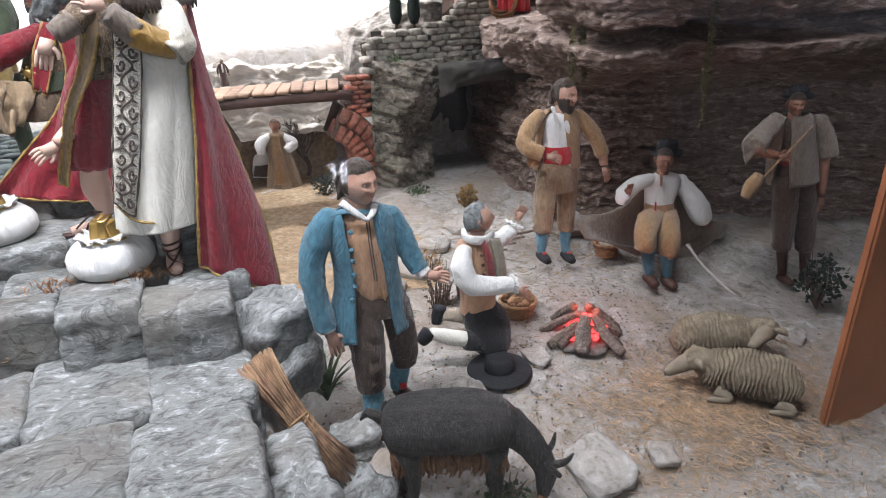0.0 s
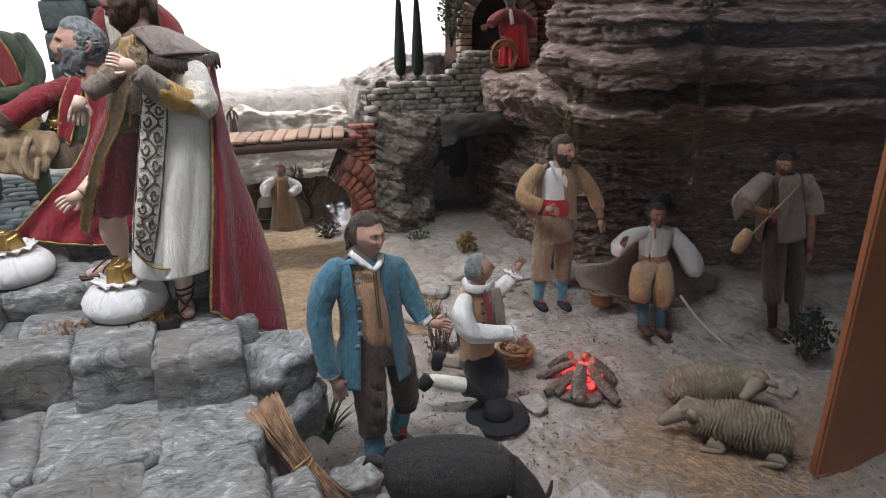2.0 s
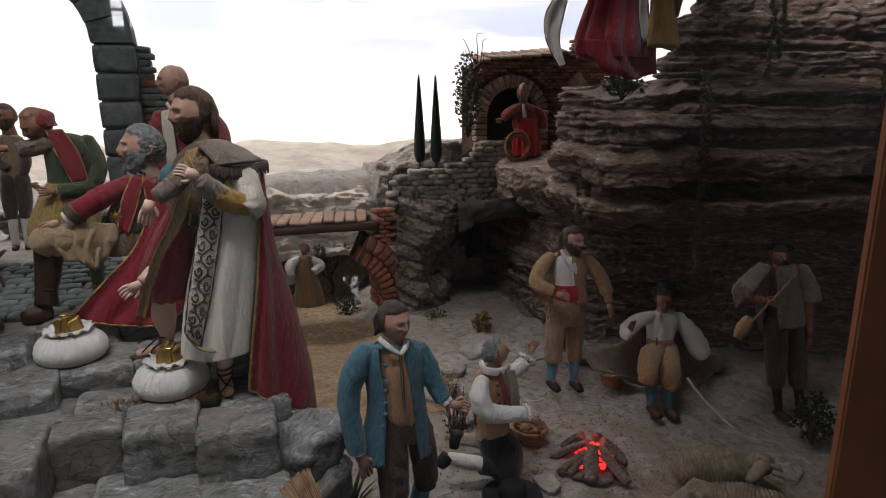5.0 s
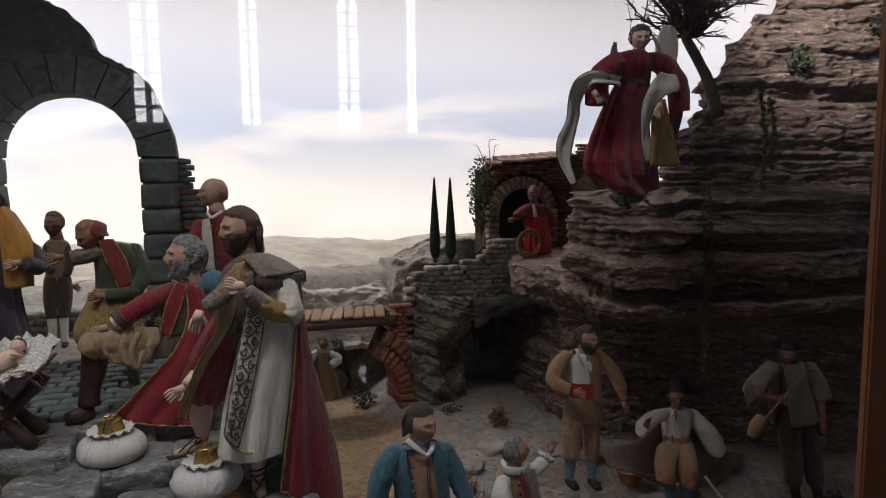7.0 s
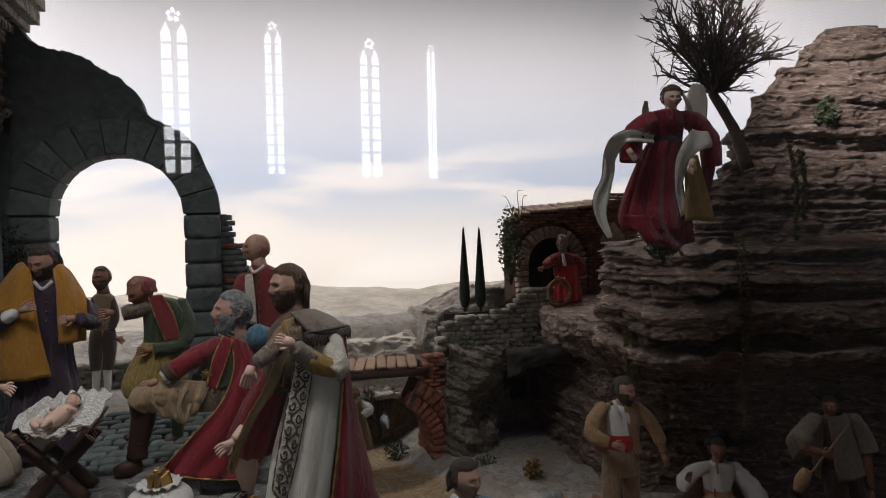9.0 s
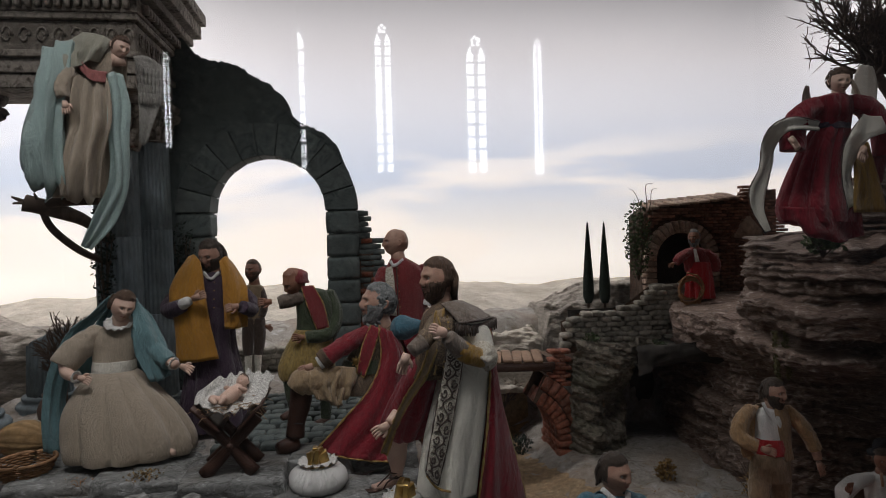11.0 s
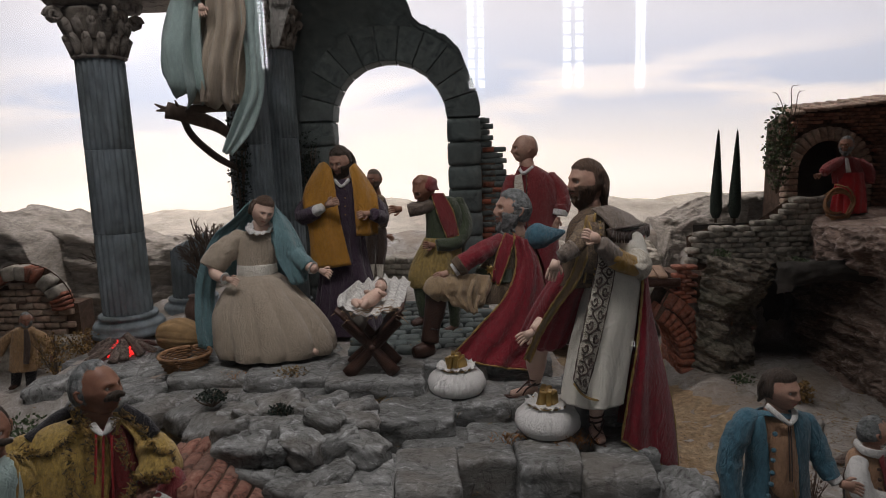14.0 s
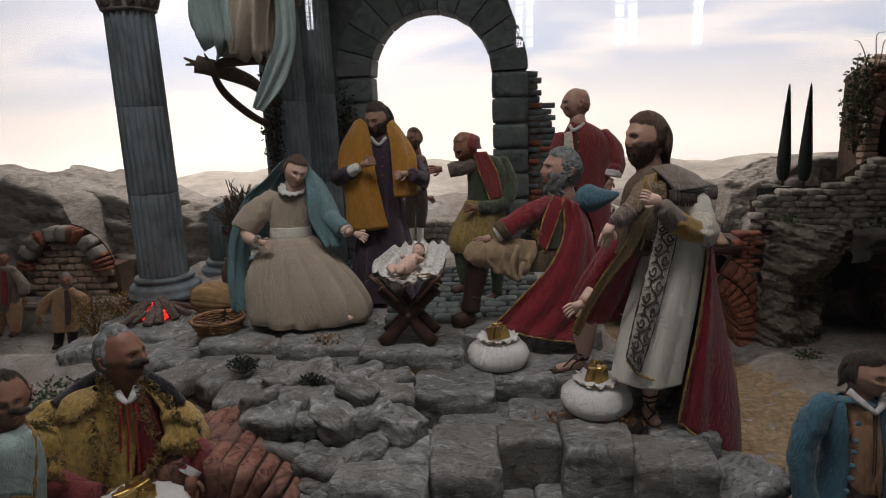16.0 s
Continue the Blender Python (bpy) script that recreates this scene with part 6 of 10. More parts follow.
f.drape([[(-0.2, 1.2, 39.0), (0.9, 0.8, 38.2), (1.7, 0.4, 37.0)], [(1.1, -2.0, 34.4), (2.9, -1.0, 34.3), (4.5, 0.4, 32.8)], [(1.8, -3.8, 30.6), (4.8, -3.6, 30.4), (7.2, -1.4, 28.5)], [(2.4, -4.8, 25.6), (6.0, -5.0, 25.6), (9.1, -3.2, 24.4)], [(5.8, -5.8, 19.3), (7.6, -5.8, 19.3), (8.8, -4.4, 20.0)]], TEAL, 2.0, 0.4, 0.3, 8, seed=2)
f.drape([[(-4.4, 1.8, 38.6), (-1.9, 2.6, 39.5), (0.8, 1.8, 37.7)], [(-9.7, 4.2, 31.2), (-3.4, 5.0, 30.9), (4.3, 4.0, 29.5)], [(-15.2, 4.6, 19.0), (-4.8, 6.0, 18.4), (7.6, 4.0, 18.5)]], TEAL, 2, 0.3, 0.3, 6)
f.frill((-2.3, -1.0, 32.4), (0.1, -0.5, 1), 2.3, 1.1, SHIRT)
f.head((-1.2, -1.2, 36.3), 3.17, 300, SKINPALE, HAIRBROWN, 0, 0.32, 0.0, 0.5, nod=16, tilt=-16)
f.done("mother_statue", "seated mother statue in a beige dress and sea-green veil")

# ---- shepherds round the fire ----
GREYWOOL = mat("grey_brown_fleece", (0.185, 0.15, 0.105), 0.95, 0.3, 90, 0.8, 140, (0.10, 0.075, 0.05), 0.5, 30, dist=0.004, brush=(0.33, 0.28, 0.21), brushed=0.5)
GOATHAIR = mat("black_goat_hair", (0.022, 0.022, 0.023), 0.5, 0.6, 160, 1.0, 200, (0.05, 0.04, 0.034), 0.5, 20, stretch=(3, 3, 0.5), dist=0.006, brush=(0.13, 0.125, 0.12), brushed=0.6)
GOATLOCK = mat("dusty_black_goat_lock", (0.075, 0.073, 0.072), 0.5, 0.4, 120, 0.6, 240)
GOATBELLY = mat("brown_goat_belly", (0.16, 0.085, 0.045), 0.85, 0.4, 100, 0.8, 200, dist=0.004)
STRAW = mat("straw", (0.36, 0.25, 0.155), 0.85, 0.5, 60, 0.4, 200, (0.24, 0.145, 0.085), 0.6, 40, dist=0.002)
WICKER = mat("wicker", (0.26, 0.14, 0.07), 0.8, 0.4, 80, 0.5, 220, dist=0.003)
BLEACHED = mat("bleached_wood", (0.45, 0.43, 0.40), 0.8, 0.3, 60, 0.4, 200, (0.3, 0.27, 0.24), 0.5, 30)
BARK = mat("grey_log_bark", (0.16, 0.12, 0.10), 0.9, 0.5, 60, 0.9, 160, (0.28, 0.24, 0.21), 0.6, 25, (4, 4, 4), dist=0.005)
TWIG = mat("dry_twig", (0.11, 0.08, 0.062), 0.85, 0.4, 60, 0.5, 200)
LEAF = mat("dusty_green_leaf", (0.055, 0.085, 0.04), 0.7, 0.5, 80, 0.3, 200, (0.10, 0.11, 0.05), 0.5, 20)
DARKLEAF = mat("dark_cypress_green", (0.022, 0.034, 0.026), 0.85, 0.5, 90, 0.9, 150, dist=0.008)
LICHEN = mat("olive_hanging_moss", (0.115, 0.10, 0.045), 0.95, 0.5, 120, 0.9, 200, (0.06, 0.06, 0.03), 0.6, 30, dist=0.005)
OCHREMOSS = mat("ochre_moss", (0.30, 0.13, 0.04), 0.95, 0.4, 100, 0.5, 220, (0.18, 0.10, 0.04), 0.5, 30, dist=0.003)
DRYBUSH = mat("dry_yellow_bush", (0.26, 0.16, 0.06), 0.95, 0.5, 100, 0.7, 220, (0.13, 0.09, 0.04), 0.6, 30, dist=0.004)
FELT = mat("black_felt", (0.016, 0.017, 0.02), 0.8, 0.3, 60, 0.4, 300, dist=0.002)
EMBER = glow("glowing_ember", (1.0, 0.035, 0.03), 0.9)
ASH = mat("grey_ash", (0.15, 0.14, 0.13), 0.95, 0.5, 80, 0.8, 180, (0.05, 0.045, 0.04), 0.6, 30)
GOURD = mat("ribbed_tan_sack", (0.30, 0.19, 0.09), 0.85, 0.3, 60, 0.5, 200, dist=0.003)
CLAY = mat("dark_clay_jar", (0.10, 0.06, 0.045), 0.6, 0.3, 40, 0.3, 150)

f = Statue((0.2, 0.89, 0.775))
f.robe([(-1.2, 0.2, 39.9, 1.36, 1.4), (-1.3, -0.2, 39.1, 2.92, 2.0), (-1.2, -0.6, 36.4, 3.31, 2.6), (-0.8, -0.8, 32.3, 3.11, 2.7), (-0.7, -0.8, 27.5, 3.31, 2.7), (-0.5, -0.6, 25.9, 3.5, 2.7)], VEST, 4, 0.015)
f.limb([(-1.4, -3.0, 39.4), (-1.4, -3.8, 34.8), (-1.1, -3.9, 29.5)], [0.1] * 3, BROWN, n=5)
f.limb([(-1.0, -3.0, 39.3), (-1.0, -3.8, 34.7), (-0.7, -3.9, 29.4)], [0.1] * 3, BROWN, n=5)
f.limb([(-4.7, -2.0, 42.3), (-3.1, -3.0, 40.8), (-1.4, -3.4, 39.4)], [(0.55, 0.3), (0.5, 0.3), (0.3, 0.25)], SHIRT, n=8)
f.limb([(0.4, -1.6, 41.0), (-0.3, -2.8, 40.1), (-1.4, -3.4, 39.4)], [(0.5, 0.3), (0.45, 0.3), (0.3, 0.25)], SHIRT, n=8)
f.coat([(-1.8, 0.0, 40.3, 3.31, 1.8, -60, 47), (-1.4, 0.2, 39.0, 5.25, 2.8, -39, 13), (-1.4, 0.2, 36.1, 5.45, 3.5, -36, 15), (-1.4, 0.0, 31.0, 5.06, 3.6, -33, 25), (-1.4, 0.0, 26.8, 5.45, 3.7, -31, 27), (-1.8, 0.0, 22.6, 6.42, 4.0, -26, 29), (-1.9, 0.0, 19.1, 7.01, 4.3, -25, 31)], BLUE, 3.0, 0.12, trim=BLUE, trim_r=0.1)
f.limb([(-1.3, 0.4, 39.9), (-1.4, 0.2, 39.2)], [(3.21, 2.0), (4.67, 2.6)], BLUE, n=24)
for p in ((-4.2, -4.2, 38.2), (-4.3, -4.3, 35.4), (-4.3, -4.3, 33.6), (-4.3, -4.2, 31.3), (-4.4, -4.2, 29.3), (-4.9, -4.5, 27.3)):
    f.ball(p, 0.42, BLUE, 2)
f.robe([(-0.6, -0.2, 27.6, 4.28, 2.9), (-0.3, -0.2, 24.5, 4.87, 3.2), (-0.0, -0.2, 22.1, 5.06, 3.2)], BROWN, 4, 0.02)
f.sleeve([(-2.2, -0.6, 25.1), (-2.6, -1.0, 18.9), (-2.6, -1.4, 13.0), (-2.6, -1.4, 9.2), (-2.6, -1.4, 8.7)], [2.92, 3.11, 2.92, 2.63, 2.14], BROWN)
f.sleeve([(2.8, 0.2, 23.6), (3.8, 0.4, 17.7), (4.3, 0.8, 12.7), (4.2, 0.8, 10.9), (4.2, 0.8, 10.3)], [2.92, 2.82, 2.53, 2.34, 1.85], BROWN)
f.limb([(-0.2, -3.4, 28.0), (0.1, -3.8, 26.3), (0.4, -3.8, 25.8)], [0.12, 0.14, 0.2], BRASS, n=6)
f.sleeve([(-2.5, -1.4, 9.5), (-2.5, -1.6, 5.6), (-2.6, -1.4, 2.2)], [1.95, 1.95, 1.27], SOCK)
f.sleeve([(3.7, 0.9, 11.2), (3.1, 1.2, 8.0), (2.7, 1.6, 5.2)], [1.75, 1.85, 1.27], SOCK)
f.shoe((-2.2, -0.8, 1.0), (-2.0, -5.6, 0.9), 1.3, BOOT)
f.shoe((2.8, 2.0, 4.2), (4.5, -1.6, 4.5), 1.17, BOOT)
f.ball((3.2, -0.4, 6.5), 0.7, REDBRIGHT, 2)
f.sleeve([(-6.4, 0.2, 39.4), (-8.5, -0.4, 36.6), (-10.0, -1.0, 32.1), (-9.9, -1.8, 27.4), (-9.2, -2.6, 22.7)], [2.04, 2.24, 2.14, 1.95, 1.75], BLUE)
f.limb([(-9.3, -2.6, 23.8), (-9.0, -2.8, 22.1)], [1.46, 1.36], SHIRT, n=14)
f.hand((-8.4, -3.2, 20.8), (0.2, -0.1, -1), SKIN, 1.3, 0.3)
f.sleeve([(3.2, 0.0, 38.3), (4.5, -0.6, 34.8), (5.7, -1.6, 31.5), (6.6, -2.6, 29.4)], [2.04, 2.14, 1.85, 1.46], BLUE)
f.limb([(6.5, -2.6, 29.7), (7.3, -3.2, 28.7)], [1.17, 1.07], SHIRT, n=14)
f.hand((8.5, -3.8, 28.4), (1, -0.3, -0.25), SKIN, 1.15, 0.2)
f.head((-1.4, 0.0, 44.1), 3.13, 296, SKIN, HAIRDARK, 0, 0.34, 0.0, 0.9)
f.done("shepherd_statue", "shepherd statue in an open teal-blue coat and brown breeches")

f = Statue((0.43, 1.0, 0.79))
f.robe([(-0.0, 0.0, 25.6, 1.36, 1.5), (-0.3, 0.0, 24.4, 3.85, 2.6), (0.0, 0.0, 20.5, 4.3, 3.2), (0.0, 0.2, 16.0, 3.73, 3.2), (0.0, 0.4, 11.4, 3.51, 3.2), (0.0, 0.4, 9.6, 3.62, 3.2)], VEST, 4, 0.025)
f.drape([[(-3.0, 0.6, 24.9), (-0.7, 3.0, 24.0)], [(-4.6, 0.8, 19.8), (-2.0, 3.4, 18.7)], [(-4.2, 0.6, 12.8), (-1.9, 3.0, 10.4)]], BROWN, 0.8, 0.12, 0.3)
f.drape([[(1.2, -2.6, 25.7), (4.0, -1.0, 24.8)], [(2.0, -3.2, 21.0), (4.8, -1.6, 20.2)], [(2.4, -3.0, 16.8), (5.3, -1.4, 16.0)]], LACEWORK, 1.0, 0.12, 0.25)
f.limb([(-0.3, -2.6, 26.0), (0.8, -3.6, 21.4), (1.4, -3.4, 17.2)], [(0.5, 0.4), (0.7, 0.4), (0.4, 0.3)], REDJACKET, n=10)
for p in ((-0.8, -3.4, 23.1), (-0.6, -3.5, 21.1), (-0.4, -3.5, 19.1), (-0.3, -3.4, 17.1)):
    f.ball(p, 0.34, BOOT, 2)
f.limb([(-2.7, 0.6, 26.5), (-3.0, -2.2, 26.3), (-0.0, -2.6, 25.7), (3.0, 0.0, 25.3)], [(0.9, 0.5), (0.8, 0.5), (0.8, 0.4), (0.7, 0.5)], SHIRT, n=10)
f.sleeve([(-4.0, -2.4, 23.9), (-5.0, -4.0, 21.7), (-3.7, -5.0, 18.5), (0.1, -5.2, 17.4), (4.0, -5.4, 17.0)], [1.92, 2.15, 2.15, 1.92, 1.47], SHIRT)
f.frill((4.7, -5.4, 16.9), (1, 0, 0), 1.5, 0.9, SHIRT)
f.hand((6.5, -5.4, 14.9), (1, 0, -0.7), SKIN, 1.0)
f.sleeve([(3.2, 0.4, 23.6), (5.7, 1.2, 23.6), (7.8, 1.4, 24.9)], [1.81, 1.7, 1.36], SHIRT)
f.frill((8.2, 1.4, 25.9), (0.5, 0, 1), 1.5, 0.9, SHIRT)
f.hand((9.3, 1.4, 27.5), (0.6, -0.1, 1), SKIN, 1.05, 0.6)
f.robe([(0.3, 0.4, 10.9, 3.62, 3.2), (1.1, -0.6, 8.4, 4.53, 4.0), (1.6, -1.4, 4.7, 4.3, 4.2), (1.8, -2.0, 2.1, 3.62, 3.6), (1.8, -2.0, 1.0, 2.49, 2.6)], BLACK, 4, 0.03)
f.sleeve([(1.0, -2.6, 3.2), (-1.3, -2.6, 4.3), (-4.0, -2.4, 5.1)], [2.26, 2.26, 1.92], BLACK)
f.sleeve([(3.0, 2.2, 4.8), (1.0, 2.4, 5.9), (-1.3, 2.6, 6.9)], [2.26, 2.15, 1.81], BLACK)
f.sleeve([(-3.3, -2.4, 5.2), (-6.8, -2.0, 6.3), (-10.6, -1.6, 7.8)], [1.7, 1.58, 1.13], WHITE)
f.sleeve([(-0.5, 2.6, 6.7), (-3.7, 3.0, 7.8), (-6.3, 3.6, 8.3)], [1.7, 1.58, 1.24], BEIGE)
f.shoe((-11.0, -1.6, 8.4), (-13.0, -1.6, 6.3), 1.47, FELT)
f.shoe((-6.8, 3.6, 10.2), (-7.8, 3.6, 6.5), 1.36, FELT)
f.head((0.1, 0.0, 28.9), 2.66, 352, SKIN, HAIRGREY, 0, 0.6, 0.05, nod=-8)
f.done("kneeling_shepherd_statue", "kneeling shepherd statue in buff waistcoat and white shirt")

f = Statue((0.72, 1.21, 0.835))
f.robe([(0.8, 0.0, 37.6, 1.24, 1.3), (0.4, -0.2, 36.3, 3.59, 2.3), (0.6, -0.2, 33.2, 4.01, 2.8), (0.8, -0.2, 28.2, 3.73, 2.8), (1.1, 0.0, 25.2, 4.15, 3.0)], SHIRT, 5, 0.04)
f.robe([(0.6, -0.3, 30.3, 3.87, 3.0), (0.7, -0.3, 28.3, 3.87, 3.1), (0.9, -0.2, 26.4, 4.01, 3.1)], REDBRIGHT, 4, 0.03)
f.coat([(0.5, 0.0, 38.2, 3.32, 1.8, -67, 4), (0.5, 0.2, 36.7, 4.7, 2.5, -62, -4), (0.5, 0.2, 33.1, 5.25, 3.1, -64, 0), (0.5, 0.2, 28.8, 5.25, 3.3, -69, 9), (0.6, 0.2, 25.0, 5.8, 3.5, -74, 18)], TAN, 2.2, 0.1)
f.robe([(0.7, 0.0, 26.5, 4.28, 3.0), (0.5, 0.0, 23.1, 5.11, 3.4), (0.4, 0.0, 19.8, 5.11, 3.4)], KHAKI, 4, 0.02)
f.sleeve([(-2.2, -0.4, 22.7), (-2.8, -0.6, 17.8), (-3.1, -0.6, 12.5), (-3.1, -0.6, 10.4), (-3.1, -0.6, 9.8)], [2.9, 2.76, 2.49, 2.35, 1.66], KHAKI)
f.sleeve([(3.2, 0.0, 21.8), (3.4, 0.0, 16.7), (3.4, 0.0, 11.6), (3.5, 0.0, 9.4), (3.5, 0.0, 8.8)], [2.76, 2.49, 2.21, 2.07, 1.52], KHAKI)
for p, q in (((-3.1, -0.5, 11.0), (-3.1, -0.3, 4.4)), ((3.4, 0.0, 10.0), (3.9, 0.0, 3.0))):
    f.limb([p, Vector(p).lerp(Vector(q), 0.4), q], [1.38, 1.38, 0.97], SOCK, n=14)
    f.shoe(Vector(q) + Vector((0, 0.5, -0.6)), Vector(q) + Vector((-0.3, -3.8, -1.0)), 1.24, FELT)
    f.ball(Vector(q) + Vector((0, -1.4, 0)), 0.6, REDBRIGHT, 2)
f.sleeve([(-4.7, 0.0, 37.3), (-7.6, -1.0, 34.8), (-9.1, -2.2, 32.0), (-7.8, -4.2, 30.7), (-6.4, -5.0, 30.2)], [1.8, 2.07, 2.07, 1.8, 1.52], TAN)
f.drape([[(-8.2, -1.8, 30.7), (-5.9, -2.0, 29.3)], [(-8.5, -1.8, 28.2), (-5.5, -2.0, 27.6)], [(-7.8, -1.8, 26.4), (-5.2, -2.0, 26.7)]], TAN, 1, 0.1, 0.3)
f.hand((-4.8, -5.8, 29.4), (1, -0.3, -0.35), SKIN, 1.1, 0.25)
f.sleeve([(5.3, 0.0, 36.3), (8.3, -0.6, 33.0), (10.3, -1.4, 29.5), (11.1, -2.2, 27.0)], [1.8, 1.93, 1.8, 1.52], TAN)
f.limb([(11.0, -2.2, 27.3), (11.6, -2.4, 24.7)], [1.11, 0.97], SKIN, n=12)
f.hand((11.9, -2.6, 23.2), (0.25, -0.2, -1), SKIN, 1.05, 0.3)
f.limb([(-2.5, -1.8, 39.4), (-2.0, -2.6, 37.3), (-0.9, -2.9, 35.1)], [(0.5, 0.3), (0.4, 0.3), (0.2, 0.2)], SHIRT, n=8)
f.head((1.3, -0.4, 41.2), 3.0, 288, SKIN, HAIRDARK, 0.7, 0.36, 0.0, 0.4)
f.done("bearded_shepherd_statue", "standing bearded shepherd statue in tan jacket and red sash")

f = Statue((0.96, 1.14, 0.82))
f.robe([(1.0, 0.0, 23.8, 1.19, 1.3), (1.2, 0.0, 22.4, 4.22, 2.4), (1.2, 0.0, 19.5, 4.35, 2.9), (0.4, -0.4, 15.9, 3.42, 2.8), (0.7, -0.6, 12.8, 3.56, 3.0)], SHIRT, 8, 0.05)
f.robe([(0.4, -0.5, 16.7, 3.56, 3.1), (0.4, -0.6, 14.8, 3.56, 3.2), (0.6, -0.6, 13.4, 3.69, 3.3)], VEST, 3, 0.02)
f.limb([(-3.4, -3.6, 18.1), (-3.3, -3.9, 15.1)], [0.2, 0.2], REDBRIGHT, n=6)
f.limb([(-1.7, -2.4, 24.6), (-1.8, -3.0, 21.5)], [(0.4, 0.3), (0.3, 0.3)], VEST, n=6)
f.sleeve([(-2.7, 0.0, 22.4), (-7.9, -1.4, 22.2), (-11.5, -2.4, 20.6), (-11.1, -3.6, 20.1)], [1.71, 1.98, 2.11, 1.58], SHIRT)
f.hand((-11.6, -4.0, 21.9), (0.1, -0.2, 1), SKINDARK, 0.95, 0.5)
f.sleeve([(6.0, 0.0, 20.9), (8.5, -1.6, 17.3), (10.9, -2.8, 13.0), (12.1, -3.0, 10.8)], [1.98, 2.63, 2.9, 2.11], SHIRT)
f.hand((12.1, -3.6, 10.1), (0.9, -0.2, -0.2), SKINDARK, 0.95, 0.2)
f.sleeve([(-0.7, -1.0, 13.1), (-6.7, -5.6, 13.8), (-9.0, -8.0, 12.3), (-8.8, -8.2, 9.6), (-8.8, -8.2, 9.0)], [3.16, 2.9, 2.63, 2.5, 1.71], TAN)
f.sleeve([(2.4, -1.0, 12.6), (-0.8, -5.6, 12.5), (-2.2, -8.0, 10.8), (-1.9, -8.2, 7.4), (-1.8, -8.2, 6.8)], [3.16, 2.9, 2.63, 2.5, 1.71], TAN)
for p, q in (((-8.2, -8.2, 9.7), (-6.8, -8.0, 2.2)), ((-2.6, -8.2, 8.1), (-1.4, -8.0, 0.5))):
    f.limb([p, Vector(p).lerp(Vector(q), 0.4), q], [1.58, 1.45, 1.05], BLUE, n=14)
    f.shoe(Vector(q) + Vector((0, 0.6, -0.6)), Vector(q) + Vector((-0.4, -3.4, -1.2)), 1.32, BOOT)
f.drape([[(-2.0, 2.6, 19.9), (4.0, 3.4, 19.9), (9.3, 2.6, 18.2)], [(-10.4, 2.4, 15.3), (3.7, 4.0, 9.8), (16.6, 2.4, 9.1)], [(-20.6, 1.4, 15.1), (2.6, 3.4, 0.9), (25.0, 1.6, 5.4)], [(-20.1, -0.6, 10.7), (-5.7, 2.0, 5.3), (13.4, 0.4, -1.9)]], DRAB, 1.6, 0.3, 0.4)
f.head((0.4, -0.6, 26.8), 2.41, 244, SKINDARK, HAIRDARK, 0.0, 0.30, 0.0)
f.robe([(2.3, 1.0, 28.3, 3.82, 2.9), (2.4, 1.0, 27.9, 3.95, 3.0), (2.4, 1.0, 27.6, 3.82, 2.9)], FELT, 3, 0.01)
f.robe([(2.4, 1.0, 27.9, 2.63, 2.2), (2.3, 1.0, 29.5, 2.5, 2.1), (2.5, 1.0, 30.7, 2.11, 1.9), (2.4, 1.0, 31.1, 1.05, 1.0)], FELT, 3, 0.02)
f.done("seated_shepherd_statue", "seated shepherd statue in black hat and white shirt")

f = Statue((1.15, 0.97, 0.80))
f.robe([(0.4, 0.0, 39.9, 1.12, 1.3), (0.7, -0.0, 38.7, 4.24, 2.4), (1.7, 0.0, 35.1, 4.37, 2.9), (2.9, 0.0, 29.3, 3.74, 2.9), (3.8, 0.0, 24.6, 3.99, 3.1)], BROWN, 4, 0.03)
f.coat([(0.3, 0.0, 40.4, 3.24, 1.8, -73, -33), (0.5, 0.2, 39.2, 4.74, 2.6, -60, -41), (1.3, 0.2, 35.1, 5.24, 3.2, -64, -40), (2.4, 0.2, 29.3, 6.24, 3.5, -72, -39), (3.6, 0.2, 25.0, 6.49, 3.7, -86, -39)], DRAB, 2.4, 0.12)
f.robe([(2.1, 0.0, 31.1, 4.12, 3.2), (2.5, 0.0, 29.6, 4.12, 3.3)], REDJACKET, 3, 0.02)
f.sleeve([(-5.1, 0.0, 39.3), (-10.0, -1.4, 36.9), (-12.7, -2.6, 35.3)], [2.25, 2.5, 2.5], DRAB)
f.drape([[(-13.6, -2.2, 38.4), (-11.6, -3.2, 35.3)], [(-14.9, -2.0, 37.3), (-12.5, -3.0, 33.8)], [(-15.6, -2.0, 36.3), (-14.6, -2.8, 32.1)]], DRAB, 1, 0.15, 0.3)
f.limb([(-12.3, -2.8, 35.3), (-10.3, -4.0, 34.2), (-8.4, -4.6, 33.6)], [1.12, 1.0, 0.87], SKINDARK, n=12)
f.hand((-7.6, -5.0, 33.4), (0.8, -0.3, -0.1), SKINDARK, 1.0)
f.sleeve([(7.5, 0.0, 38.0), (9.9, -0.6, 34.1), (10.5, -1.2, 30.6)], [2.25, 2.37, 2.37], DRAB)
f.limb([(10.0, -1.2, 31.2), (10.3, -1.6, 26.1), (10.9, -1.8, 21.5)], [1.25, 1.12, 0.87], SKINDARK, n=12)
f.hand((10.9, -2.0, 20.0), (0.0, -0.1, -1), SKINDARK, 1.0)
f.sleeve([(1.4, 0.0, 25.8), (2.4, -0.4, 17.6), (3.5, -0.4, 10.4), (3.7, -0.4, 8.9)], [3.24, 2.75, 2.25, 1.75], BROWN)
f.sleeve([(6.0, 0.0, 25.2), (9.4, -0.0, 16.2), (11.4, 0.0, 8.8), (11.9, 0.0, 7.2)], [3.24, 2.75, 2.25, 1.75], BROWN)
